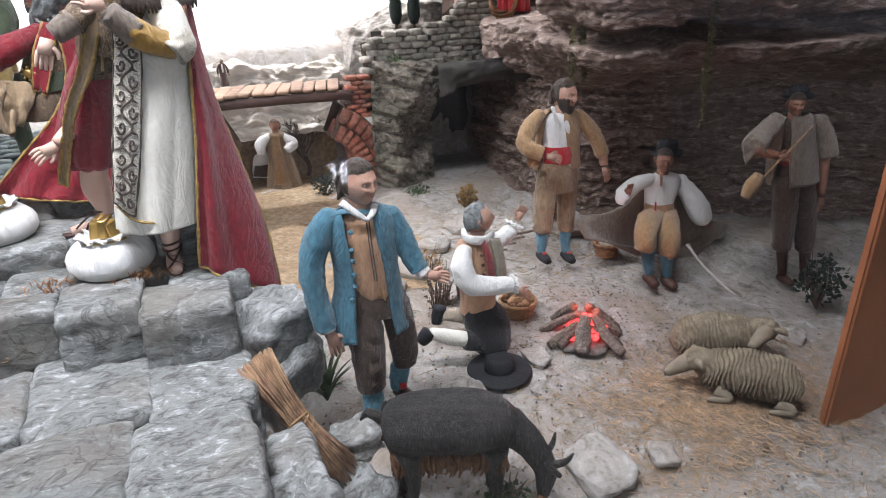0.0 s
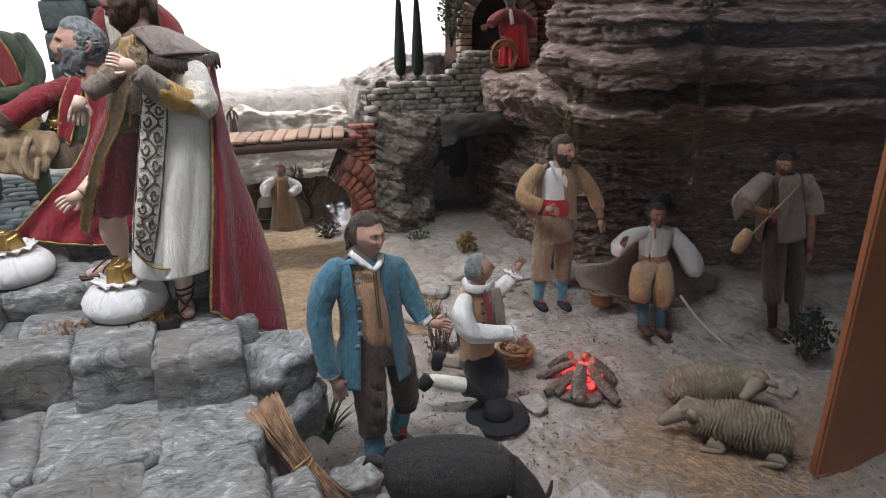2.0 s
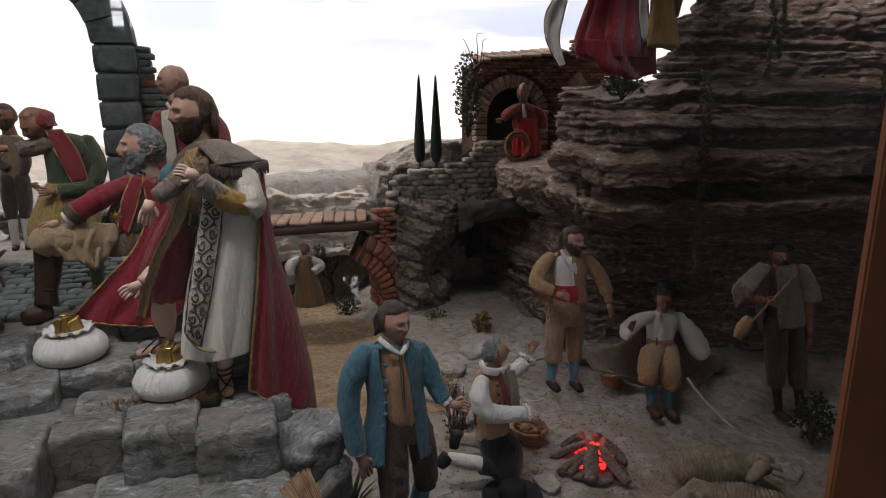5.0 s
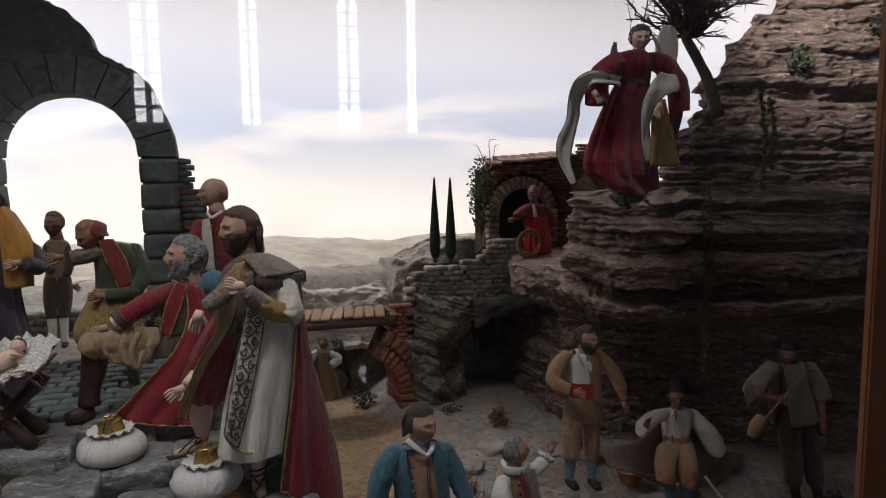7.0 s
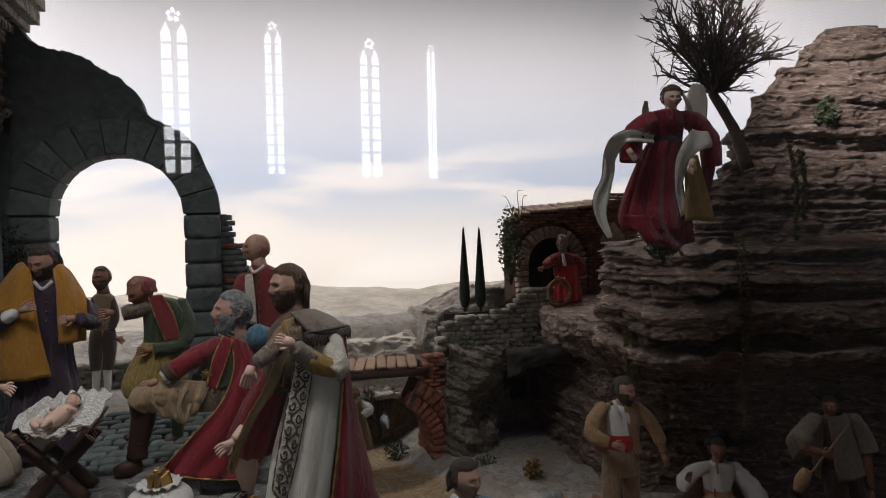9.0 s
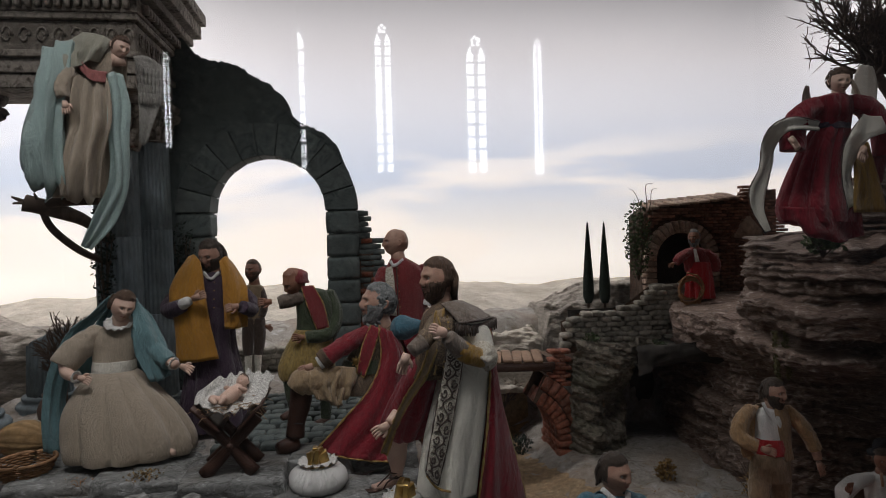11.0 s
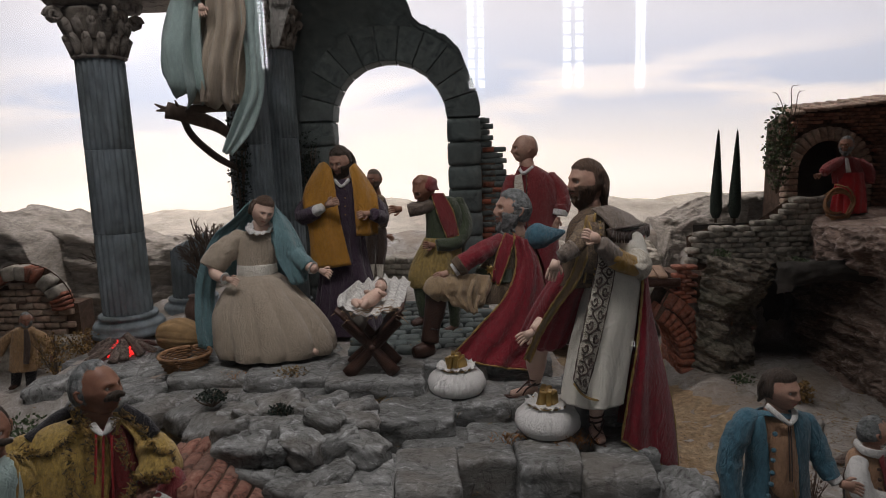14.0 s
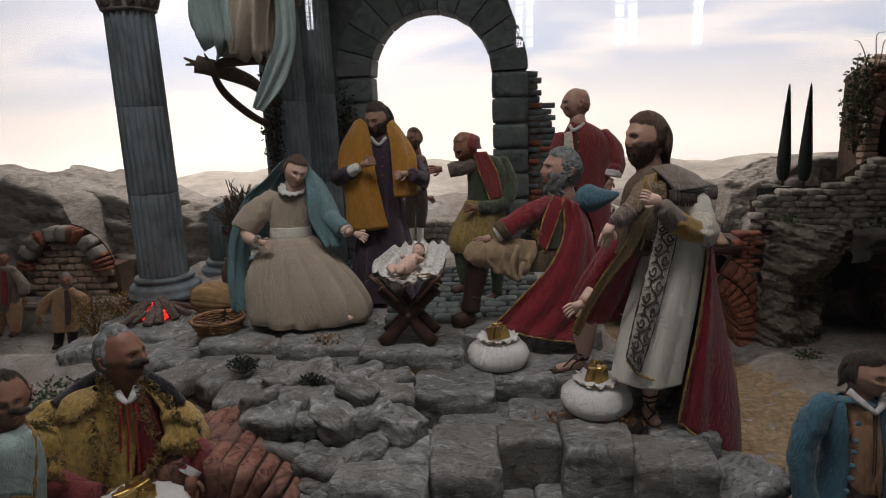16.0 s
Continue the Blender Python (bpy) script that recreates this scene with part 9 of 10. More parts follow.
# straw bundle, litter and spiky plant
BRUSHWOOD = mat("reddish_dry_stalks", (0.235, 0.135, 0.085), 0.85, 0.5, 90, 0.6, 240, (0.30, 0.19, 0.11), 0.7, 40, (1, 1, 0.4), dist=0.003)
bundle = thing("brushwood_bundle", (0.045, 0.81, 0.86), "bundle of tan brushwood stalks tied with cord, leaning on stones", "bundle")
bm = bmesh.new()
A, B = Vector((0.0, 0.815, 0.985)), Vector((0.085, 0.735, 0.815))
ax = (B - A).normalized()
s1 = ax.cross(Vector((0, 0, 1))).normalized()
s2 = ax.cross(s1)
for k in range(260):
    a, d = random.uniform(0, 6.28), math.sqrt(random.random())
    o = s1 * math.cos(a) * d + s2 * math.sin(a) * d
    j = Vector((random.uniform(-1, 1), random.uniform(-1, 1), random.uniform(-1, 1))) * 0.004
    tube(bm, [A + o * 0.030 - ax * random.uniform(-0.01, 0.02), A.lerp(B, 0.5) + o * 0.017 + j, B + o * 0.038 + ax * random.uniform(-0.04, 0.015)], [0.0012, 0.0014, 0.001], 0, n=4, sub=2)
part("stalks", bm, BRUSHWOOD, bundle)
bm = bmesh.new()
for q in (0.46, 0.49, 0.52, 0.55):
    c = A.lerp(B, q)
    tube(bm, [c + (s1 * math.cos(t) + s2 * math.sin(t)) * 0.0195 + ax * 0.006 * math.sin(t + q * 40) for t in (2 * math.pi * i / 16 for i in range(17))], [0.0018] * 17, 0, n=5, sub=1)
part("cord", bm, GOURD, bundle)

bm = bmesh.new()
for k in range(34):
    a, h = random.uniform(0, 6.28), random.uniform(0.05, 0.095)
    c, s = math.cos(a), math.sin(a)
    o = Vector((0.108, 0.955, 0.80))
    sheet(bm, [[o + Vector((-0.003 * s, 0.003 * c, 0)), o + Vector((0.003 * s, -0.003 * c, 0))], [o + Vector((0.022 * c - 0.004 * s, 0.022 * s + 0.004 * c, h * 0.6)), o + Vector((0.022 * c + 0.004 * s, 0.022 * s - 0.004 * c, h * 0.6))], [o + Vector((0.055 * c, 0.055 * s, h)), o + Vector((0.055 * c + 0.0005, 0.055 * s, h))]], 0, 0.0008, 3)
tagged(new("spiky_plant", finish("spiky_plant", bm, LEAF)), "clump of dark green sword-shaped leaves beside stones", "plant")


def litter(name, label, n_, cx, cy, sx, sy, m, long, thick, lift=0.004):
    bm = bmesh.new()
    for k in range(n_):
        x, y = random.gauss(cx, sx), random.gauss(cy, sy)
        a = random.uniform(0, 3.14)
        l = long * random.uniform(0.5, 1.2)
        z = ground_z(x, y) + 0.010 * fbm(x, y, 0, 9, 5) + 0.012 * fbm(x, y, 3, 3, 3) + lift
        d = Vector((math.cos(a), math.sin(a), random.uniform(-0.15, 0.25))) * l
        o = Vector((x, y, z + random.uniform(0, lift)))
        w = Vector((-math.sin(a), math.cos(a), 0)) * thick
        up = Vector((0, 0, thick))
        loft(bm, [[o + w, o - w, o + up], [o + d + w, o + d - w, o + d + up]])
    tagged(new(name, finish(name, bm, m, False)), label, "litter", kind="stuff")


litter("straw_litter", "loose straw under and round the sheep", 6500, 0.77, 0.68, 0.13, 0.09, STRAW, 0.016, 0.0007)
litter("straw_litter", "thin straw scattered on the earth path", 900, 0.25, 1.75, 0.16, 0.35, STRAW, 0.016, 0.0006)
litter("straw_litter", "sparse straw and twigs over the shepherds' ground", 900, 0.45, 0.85, 0.28, 0.25, DRYBUSH, 0.013, 0.0007)
litter("straw_litter", "dry straw and bark on the earth before the cliff", 1300, 0.75, 1.35, 0.28, 0.2, DRYBUSH, 0.016, 0.0008)
litter("straw_litter", "dry moss and straw between the terrace slabs", 500, -0.75, 1.05, 0.28, 0.2, DRYBUSH, 0.010, 0.0006, 0.02)

rnd = random.Random(21)
for k, (x, y, z) in enumerate(((-0.40, 1.08, 1.10), (-0.27, 1.0, 1.088), (-0.52, 1.12, 1.12), (-0.62, 1.0, 1.06), (-0.36, 1.20, 1.14), (-0.14, 0.98, 1.088), (-0.70, 1.16, 1.12), (-0.86, 1.22, 1.15))):
    bm = bmesh.new()
    for j in range(46):
        a, d = rnd.uniform(0, 6.28), rnd.uniform(0, 0.028)
        o = Vector((x + 1.6 * d * math.cos(a), y + d * math.sin(a), z + rnd.uniform(-0.004, 0.004)))
        t = o + Vector((rnd.uniform(-1, 1) * 0.012, rnd.uniform(-1, 1) * 0.012, rnd.uniform(0.004, 0.014)))
        tube(bm, [o, o.lerp(t, 0.5) + Vector((0, 0, 0.003)), t], [0.0007, 0.0007, 0.0004], 0, n=3, sub=1)
    tagged(new("dry_grass_tuft", finish("dry_grass_tuft", bm, OCHREMOSS if k % 2 else DRYBUSH)), "tuft of ochre dry grass in a joint of the stone steps", "grass tuft", "grass tufts")

# ---- bridge ----
bridge = thing("plank_bridge", (0.2, 2.1, 0.78), "plank bridge on red brick half arches over the path", "bridge", kind="structure")
for k in range(13):
    x = -0.06 + k * 0.039
    me = stone_mesh("plank", (0.036, 0.20, 0.012), k, TIMBER, 3, 14, 0.05)
    piece("plank", me, bridge, pose(x, 2.11 + random.uniform(-0.006, 0.006), 1.178 + random.uniform(-0.003, 0.003), random.uniform(-1, 1), random.uniform(-2, 2), -14 + random.uniform(-3, 3)))
for yy in (2.03, 2.18):
    bm = bmesh.new()
    tube(bm, [(-0.1, yy, 1.155), (0.18, yy - 0.004, 1.157), (0.45, yy, 1.152)], [(0.016, 0.012)] * 3, 0, n=10, folds=3, amp=0.08, grow=False)
    part("beam", bm, BOOT, bridge)
CX, CZ, RI, RO = 0.300, 0.870, 0.160, 0.275
vbrick = stone_mesh("brick", (0.054, 0.05, 0.0215), 11, BRICK, 2, 12, 0.06)
wbrick = stone_mesh("brick", (0.054, 0.05, 0.030), 13, BRICK, 2, 12, 0.06)
for course in range(2):
    count = 24
    for k in range(count):
        a = 180 * (k + 0.5 + 0.5 * course) / count
        if 62 < a < 122 or a > 178:
            continue
        r = RI + 0.028 + 0.057 * course
        mid = CX if a < 90 else CX - 0.14
        for deep in range(4 if course == 0 else 1):
            piece("brick", wbrick if course else vbrick, bridge, pose(mid + r * math.cos(radians(a)), 2.05 + 0.052 * deep + random.uniform(-0.003, 0.003), CZ + r * math.sin(radians(a)), 0, -a + random.uniform(-2, 2), 0))
for row in range(6):
    for deep in range(4):
        piece("brick", vbrick, bridge, pose(CX + RI + 0.028, 2.05 + 0.052 * deep + (0.02 if row % 2 else 0), CZ - 0.012 - 0.0165 * row, 0, random.uniform(-2, 2), 0))
cbrick = stone_mesh("brick", (0.040, 0.05, 0.0135), 12, BRICK, 2, 12, 0.06)
for row in range(22):
    z = 0.885 + row * 0.0150
    for col in range(16):
        x = -0.16 + col * 0.0425 + (0.021 if row % 2 else 0)
        d = math.hypot(x - CX, z - CZ)
        if d < RO + 0.006 or x < 0.44 or x > 0.60:
            continue
        piece("brick", cbrick, bridge, pose(x, 2.06 + random.uniform(-0.004, 0.004), z, 0, random.uniform(-1.5, 1.5), random.uniform(-3, 3)))
bm = bmesh.new()
seg = 20
for y0, y1 in ((2.045, 2.17),):
    for side in (0, 1):
        for k in range(seg):
            a0, a1 = (math.pi * 0.36 * k / seg, math.pi * 0.36 * (k + 1) / seg)
            if side:
                a0, a1 = math.pi - a1, math.pi - a0
            q = [Vector((CX - 0.14 * side + r * math.cos(a), yy, CZ + r * math.sin(a))) for a in (a0, a1) for r in (RI + 0.004, RO + 0.0) for yy in (y0, y1)]
            for fc in ((0, 2, 6, 4), (1, 3, 7, 5), (0, 1, 5, 4), (2, 3, 7, 6)):
                bm.faces.new([bm.verts.new(q[i]) for i in fc])
box(bm, 0.570, 0.60, 2.065, 2.25, 0.76, 1.165)
box(bm, 0.475, 0.58, 2.07, 2.25, 0.76, 0.87)
box(bm, 0.455, 0.58, 2.07, 2.25, 1.08, 1.165)
part("mortar_core", bm, MORTAR, bridge, smooth=False)
for row in range(8):
    z = 0.775 + row * 0.0150
    for col in range(3):
        piece("brick", cbrick, bridge, pose(0.515 + col * 0.0415 + (0.012 if row % 2 else 0), 2.065, z, 0, 0, random.uniform(-3, 3)))
for x in (0.600, 0.622):
    bm = bmesh.new()
    tube(bm, [(x, 1.98, 0.80), (x + 0.004, 2.0, 0.95), (x + 0.012, 2.015, 1.12)], [0.0045, 0.004, 0.0035], 0, n=7)
    tagged(new("pole", finish("pole", bm, TIMBER)), "thin bare wooden pole leaning against the brick pier", "pole", "leaning poles")

for k in range(9):
    bm = bmesh.new()
    z = 0.83 + 0.03 * k
    tube(bm, [(0.600 + 0.0375 * (z - 0.8), 1.983 + 0.11 * (z - 0.8), z), (0.622 + 0.0375 * (z - 0.8), 1.983 + 0.11 * (z - 0.8), z)], [0.002, 0.002], 0, n=5)
    tagged(new("rung", finish("rung", bm, TIMBER)), "short wooden rung between the leaning poles", "rung", "ladder rungs")

# ---- dry wall, brick house ----
wall = thing("dry_stone_wall", (0.78, 2.12, 1.18), "dry stone wall of small tan stones along the bank", "wall", kind="structure")
stones = [stone_mesh("wall_stone", (0.046, 0.05, 0.022), 20 + k, WALLSTONE, 3, 4.5, 0.12) for k in range(5)]
for row in range(13):
    z = 1.205 + row * 0.0195
    for col in range(13):
        x = 0.545 + col * 0.041 + random.uniform(-0.008, 0.008) + (0.02 if row % 2 else 0)
        top = along(((0.53, 1.30), (0.62, 1.34), (0.72, 1.335), (0.80, 1.36), (0.90, 1.43), (1.02, 1.44)), x)
        if z > top or x > 1.03:
            continue
        piece("wall_stone", random.choice(stones), wall, pose(x, 2.13 - 0.02 * math.sin(x * 9) + random.uniform(-0.008, 0.008), z, random.uniform(-6, 6), random.uniform(-6, 6), random.uniform(-10, 10)))
bm = bmesh.new()
rows = []
for j in range(10):
    rows.append([Vector((0.53 + 0.5 * i / 19, 2.15 + 0.004 * j, 1.17 + (along(((0.53, 1.29), (0.62, 1.325), (0.72, 1.32), (0.80, 1.345), (0.90, 1.415), (1.02, 1.42)), 0.53 + 0.5 * i / 19) - 1.17) * j / 9)) for i in range(20)])
loft(bm, rows, 0, False, False)
part("wall_core", bm, MORTAR, wall)

house = thing("brick_house", (1.15, 2.3, 1.3), "ruined brick house with an arched doorway and tiled top", "house", kind="structure")
HX, HZ, HI, HO, HY = 1.06, 1.515, 0.108, 0.166, 2.22
bm = bmesh.new()
cols = 40
fr = []
for i in range(cols + 1):
    x = 0.90 + 0.60 * i / cols
    d = abs(x - HX)
    lo = 1.28 if d > HI + 0.004 else HZ + math.sqrt(max(0, (HI + 0.004) ** 2 - d * d))
    hi = along(((0.90, 1.70), (0.95, 1.735), (1.10, 1.745), (1.28, 1.76), (1.5, 1.80)), x) + 0.006 * nz(x, 0, 0, 60)
    fr.append([Vector((x, HY + 0.012, lo + (hi - lo) * k / 8)) for k in range(9)])
loft(bm, fr, 0, False, False)
bk = [[p + Vector((0, 0.12, 0)) for p in c] for c in fr]
loft(bm, [[c[-1] for c in fr], [c[-1] for c in bk]], 0, False, False)
loft(bm, [[c[0] for c in fr], [c[0] for c in bk]], 0, False, False)
loft(bm, [fr[0], bk[0]], 0, False, False)
loft(bm, [fr[-1], bk[-1]], 0, False, False)
part("wall", bm, MORTAR, house)
bm = bmesh.new()
outer = [(1.29, 1.60), (1.325, 1.665), (1.365, 1.695), (1.38, 1.665), (1.415, 1.635), (1.425, 1.605), (1.36, 1.592)]
loft(bm, [[Vector((x, HY + y, z)) for x, z in outer] for y in (-0.014, 0.012)])
bmesh.ops.bevel(bm, geom=bm.edges[:], offset=0.003, segments=2, affect="EDGES")
part("plaster_patch", bm, BRICKPALE, house, "patch of pale plaster left on the wall")
# sheet behind the opening, its near-black colour painting the shade indoors
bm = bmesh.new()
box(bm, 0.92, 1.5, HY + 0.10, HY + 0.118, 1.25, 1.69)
part("inner_wall", bm, SHADE_PAINT, house, "dark sheet that paints the shade inside the doorway", smooth=False)
hb = stone_mesh("brick", (0.052, 0.04, 0.021), 31, BRICKPALE, 2, 12, 0.06)
hr = stone_mesh("brick", (0.036, 0.03, 0.012), 32, HOUSEBRICK, 1, 12, 0.06)
for k in range(17):
    a = 180 * (k + 0.5) / 17
    r = (HI + HO) / 2
    piece("arch_brick", hb, house, pose(HX + r * math.cos(radians(a)), HY, HZ + r * math.sin(radians(a)), 0, -a, 0))
for row in range(8):
    for e in (-1, 1):
        piece("jamb_brick", hb, house, pose(HX + e * (HI + HO) / 2 + random.uniform(-0.002, 0.002), HY, HZ - 0.012 - 0.0235 * row, 0, random.uniform(-2, 2), 0))
for row in range(35):
    z = 1.29 + 0.0135 * row
    for col in range(17):
        x = 0.905 + col * 0.0375 + (0.018 if row % 2 else 0)
        d = math.hypot(x - HX, max(0, z - HZ))
        if d < HO + 0.016 or z > along(((0.90, 1.69), (0.95, 1.72), (1.10, 1.735), (1.28, 1.75), (1.5, 1.80)), x):
            continue
        piece("brick", hr, house, pose(x, HY + 0.004 + random.uniform(-0.003, 0.003), z, 0, random.uniform(-2, 2), random.uniform(-3, 3)))
for row in range(5):
    for col in range(3):
        piece("brick", hr, house, pose(1.335 + col * 0.0375 + (0.01 if row % 2 else 0), HY - 0.01, 1.755 + 0.0135 * row, 0, 0, random.uniform(-3, 3)))
tile = stone_mesh("roof_tile", (0.05, 0.06, 0.013), 33, BRICKPALE, 2, 8, 0.08)
for row in range(2):
    for col in range(9):
        x = 0.94 + col * 0.044
        piece("roof_tile", tile, house, pose(x, HY + 0.01 + 0.05 * row, along(((0.90, 1.705), (0.95, 1.742), (1.10, 1.752), (1.28, 1.768), (1.5, 1.80)), x) + 0.012 * row, 12, random.uniform(-5, 5), random.uniform(-6, 6)))

# ---- plants ----
def cypress(x, y, z0, z1, r):
    ob = thing("cypress_tree", (x, y, z0), "slim dark green model cypress on the far bank", "cypress", "pair of cypresses")
    bm = bmesh.new()
    tube(bm, [(x, y, z0 - 0.02), (x, y, z0 + 0.1)], [0.006, 0.004], 0, n=8)
    part("trunk", bm, TWIG, ob)
    bm = bmesh.new()
    h = z1 - z0
    for k in range(1500):
        u = random.random() ** 0.8
        w = r * (1 - u) ** 0.75 * min(1, 0.55 + u * 4)
        a = random.uniform(0, 6.28)
        d = w * (0.75 + 0.25 * random.random())
        o = Vector((x + d * math.cos(a), y + d * math.sin(a), z0 + h * u * 0.97))
        up = Vector((0.003 * math.cos(a), 0.003 * math.sin(a), 0.013 * (1 - 0.4 * u)))
        s = Vector((-math.sin(a), math.cos(a), 0)) * 0.0022
        bm.faces.new([bm.verts.new(p) for p in (o - s, o + s, o + up)])
    turned(bm, x, y, [(z0, r * 0.5), (z0 + 0.08 * h, r * 0.85), (z0 + 0.3 * h, r * 0.8), (z0 + 0.6 * h, r * 0.5), (z0 + 0.85 * h, r * 0.22), (z0 + h, 0.001)], 16)
    part("crown", bm, DARKLEAF, ob)


cypress(0.722, 2.375, 1.335, 1.684, 0.027)
cypress(0.783, 2.345, 1.335, 1.682, 0.027)


def leaves(bm, c, r, n_, size, mi=0):
    for k in range(n_):
        d = Vector((random.gauss(0, 1), random.gauss(0, 1), random.gauss(0, 1)))
        d = d.normalized() * random.random() ** 0.4
        o = Vector(c) + Vector((d.x * r[0], d.y * r[1], d.z * r[2]))
        t = Vector((random.uniform(-1, 1), random.uniform(-1, 1), random.uniform(-0.6, 1))).normalized() * size * random.uniform(0.6, 1.3)
        s = t.cross(Vector((random.uniform(-1, 1), random.uniform(-1, 1), random.uniform(-1, 1)))).normalized() * size * 0.35
        f_ = bm.faces.new([bm.verts.new(p) for p in (o, o + t * 0.5 + s, o + t, o + t * 0.5 - s)])
        f_.material_index = mi


def shrub(name, label, category, c, r, n_, size, m, stems=10, wild=0):
    ob = thing(name, (c[0], c[1], c[2] - r[2]), label, category)
    bm = bmesh.new()
    foot = Vector((c[0], c[1], c[2] - r[2] - 0.01))
    for k in range(stems):
        tip = Vector(c) + Vector((random.uniform(-1, 1) * r[0], random.uniform(-1, 1) * r[1], random.uniform(0, 1) * r[2]))
        mid = foot.lerp(tip, 0.5) + Vector((random.uniform(-1, 1), random.uniform(-1, 1), 0)) * 0.2 * r[0]
        tube(bm, [foot, mid, tip], [0.0022, 0.0016, 0.0008], 0, n=4, sub=3)
    for k in range(wild):
        tip = Vector(c) + Vector((random.uniform(-0.5, 1.2) * r[0], 0, r[2] * random.uniform(1.0, 1.4)))
        tube(bm, [Vector(c), Vector(c).lerp(tip, 0.5) + Vector((0.02, 0, 0.02)), tip, tip + Vector((random.uniform(-0.03, 0.03), 0, 0.01))], [0.002, 0.0018, 0.0014, 0.0008], 0, n=5, sub=4)
    part("stems", bm, TWIG, ob)
    bm = bmesh.new()
    leaves(bm, c, r, n_, size)
    part("leaves", bm, m, ob, smooth=False)


shrub("ivy_bush", "loose green ivy climbing the corner of the brick house", "ivy", (0.852, 2.17, 1.61), (0.055, 0.04, 0.16), 900, 0.014, LEAF, 12, 3)
shrub("green_bush", "low green shrub before the dry wall", "bush", (0.61, 2.07, 1.225), (0.035, 0.03, 0.035), 260, 0.012, LEAF)
shrub("green_bush", "dark green tuft at the foot of the brick pier", "bush", (0.60, 1.86, 0.83), (0.05, 0.04, 0.04), 260, 0.014, LEAF)
shrub("green_bush", "small dark bush at the mouth of the arch", "bush", (0.36, 2.2, 0.81), (0.05, 0.04, 0.04), 220, 0.012, DARKLEAF)
shrub("green_bush", "green tuft on the ledge below the red angel", "bush", (0.74, 1.05, 1.615), (0.045, 0.03, 0.022), 260, 0.014, LEAF)
shrub("green_bush", "ivy tuft on the upper cliff", "bush", (1.44, 1.22, 1.98), (0.04, 0.03, 0.05), 220, 0.014, LEAF)
shrub("green_bush", "dark brush on the cliff top", "bush", (1.80, 1.2, 2.10), (0.09, 0.06, 0.10), 600, 0.016, DARKLEAF, 16)
shrub("green_bush", "moss tuft on the bank under the dry wall", "bush", (0.80, 1.93, 1.22), (0.05, 0.03, 0.025), 260, 0.012, LEAF)
shrub("dry_bush", "dry yellow bush at the foot of the tall column", "bush", (-1.32, 1.48, 1.165), (0.055, 0.04, 0.04), 700, 0.008, DRYBUSH)
shrub("dry_bush", "greyish dry weeds in front of the column", "bush", (-1.42, 1.48, 1.14), (0.05, 0.04, 0.06), 500, 0.008, DRYBUSH)
shrub("dry_bush", "grey-green weeds by the yellow-coated servant", "bush", (-1.22, 1.06, 1.09), (0.09, 0.06, 0.05), 700, 0.009, LEAF)
shrub("dry_bush", "reddish dry grass at the cave mouth", "bush", (0.71, 1.70, 0.86), (0.03, 0.03, 0.045), 300, 0.014, DRYBUSH)
shrub("dry_bush", "dry reddish grass by the kneeling shepherd", "bush", (0.44, 1.32, 0.84), (0.04, 0.04, 0.05), 120, 0.010, DRYBUSH, 26)
shrub("dry_bush", "orange dry moss on the slabs", "bush", (-0.72, 1.20, 1.165), (0.04, 0.035, 0.008), 300, 0.006, DRYBUSH)
shrub("green_bush", "dark moss tuft on the slabs before the mother", "bush", (-0.86, 1.10, 1.155), (0.035, 0.02, 0.012), 300, 0.007, DARKLEAF)
shrub("green_bush", "dark moss tuft on the stone heap", "bush", (-0.70, 1.02, 1.15), (0.025, 0.02, 0.015), 260, 0.007, DARKLEAF)
shrub("green_bush", "ivy hanging on the column beside the angel", "ivy", (-0.905, 1.54, 1.62), (0.03, 0.02, 0.16), 420, 0.010, DARKLEAF, 8)
shrub("green_bush", "dark ivy on the pier of the ruined arch", "ivy", (-0.775, 1.78, 1.62), (0.035, 0.02, 0.09), 300, 0.010, DARKLEAF, 8)
shrub("dry_bush", "tall reddish dry brush behind the bearded shepherd", "bush", (0.86, 1.42, 0.92), (0.07, 0.04, 0.08), 300, 0.012, DRYBUSH, 40)
shrub("dry_bush", "tall dry weeds beside the kneeling shepherd", "bush", (0.40, 1.14, 0.86), (0.035, 0.03, 0.07), 200, 0.008, TWIG, 30)
shrub("green_bush", "dark brush in the shade by the case post", "bush", (1.20, 0.86, 0.85), (0.05, 0.05, 0.06), 300, 0.014, DARKLEAF, 16)
shrub("dry_bush", "weeds at the goat's feet", "bush", (0.30, 0.63, 0.785), (0.05, 0.04, 0.02), 240, 0.010, LEAF)


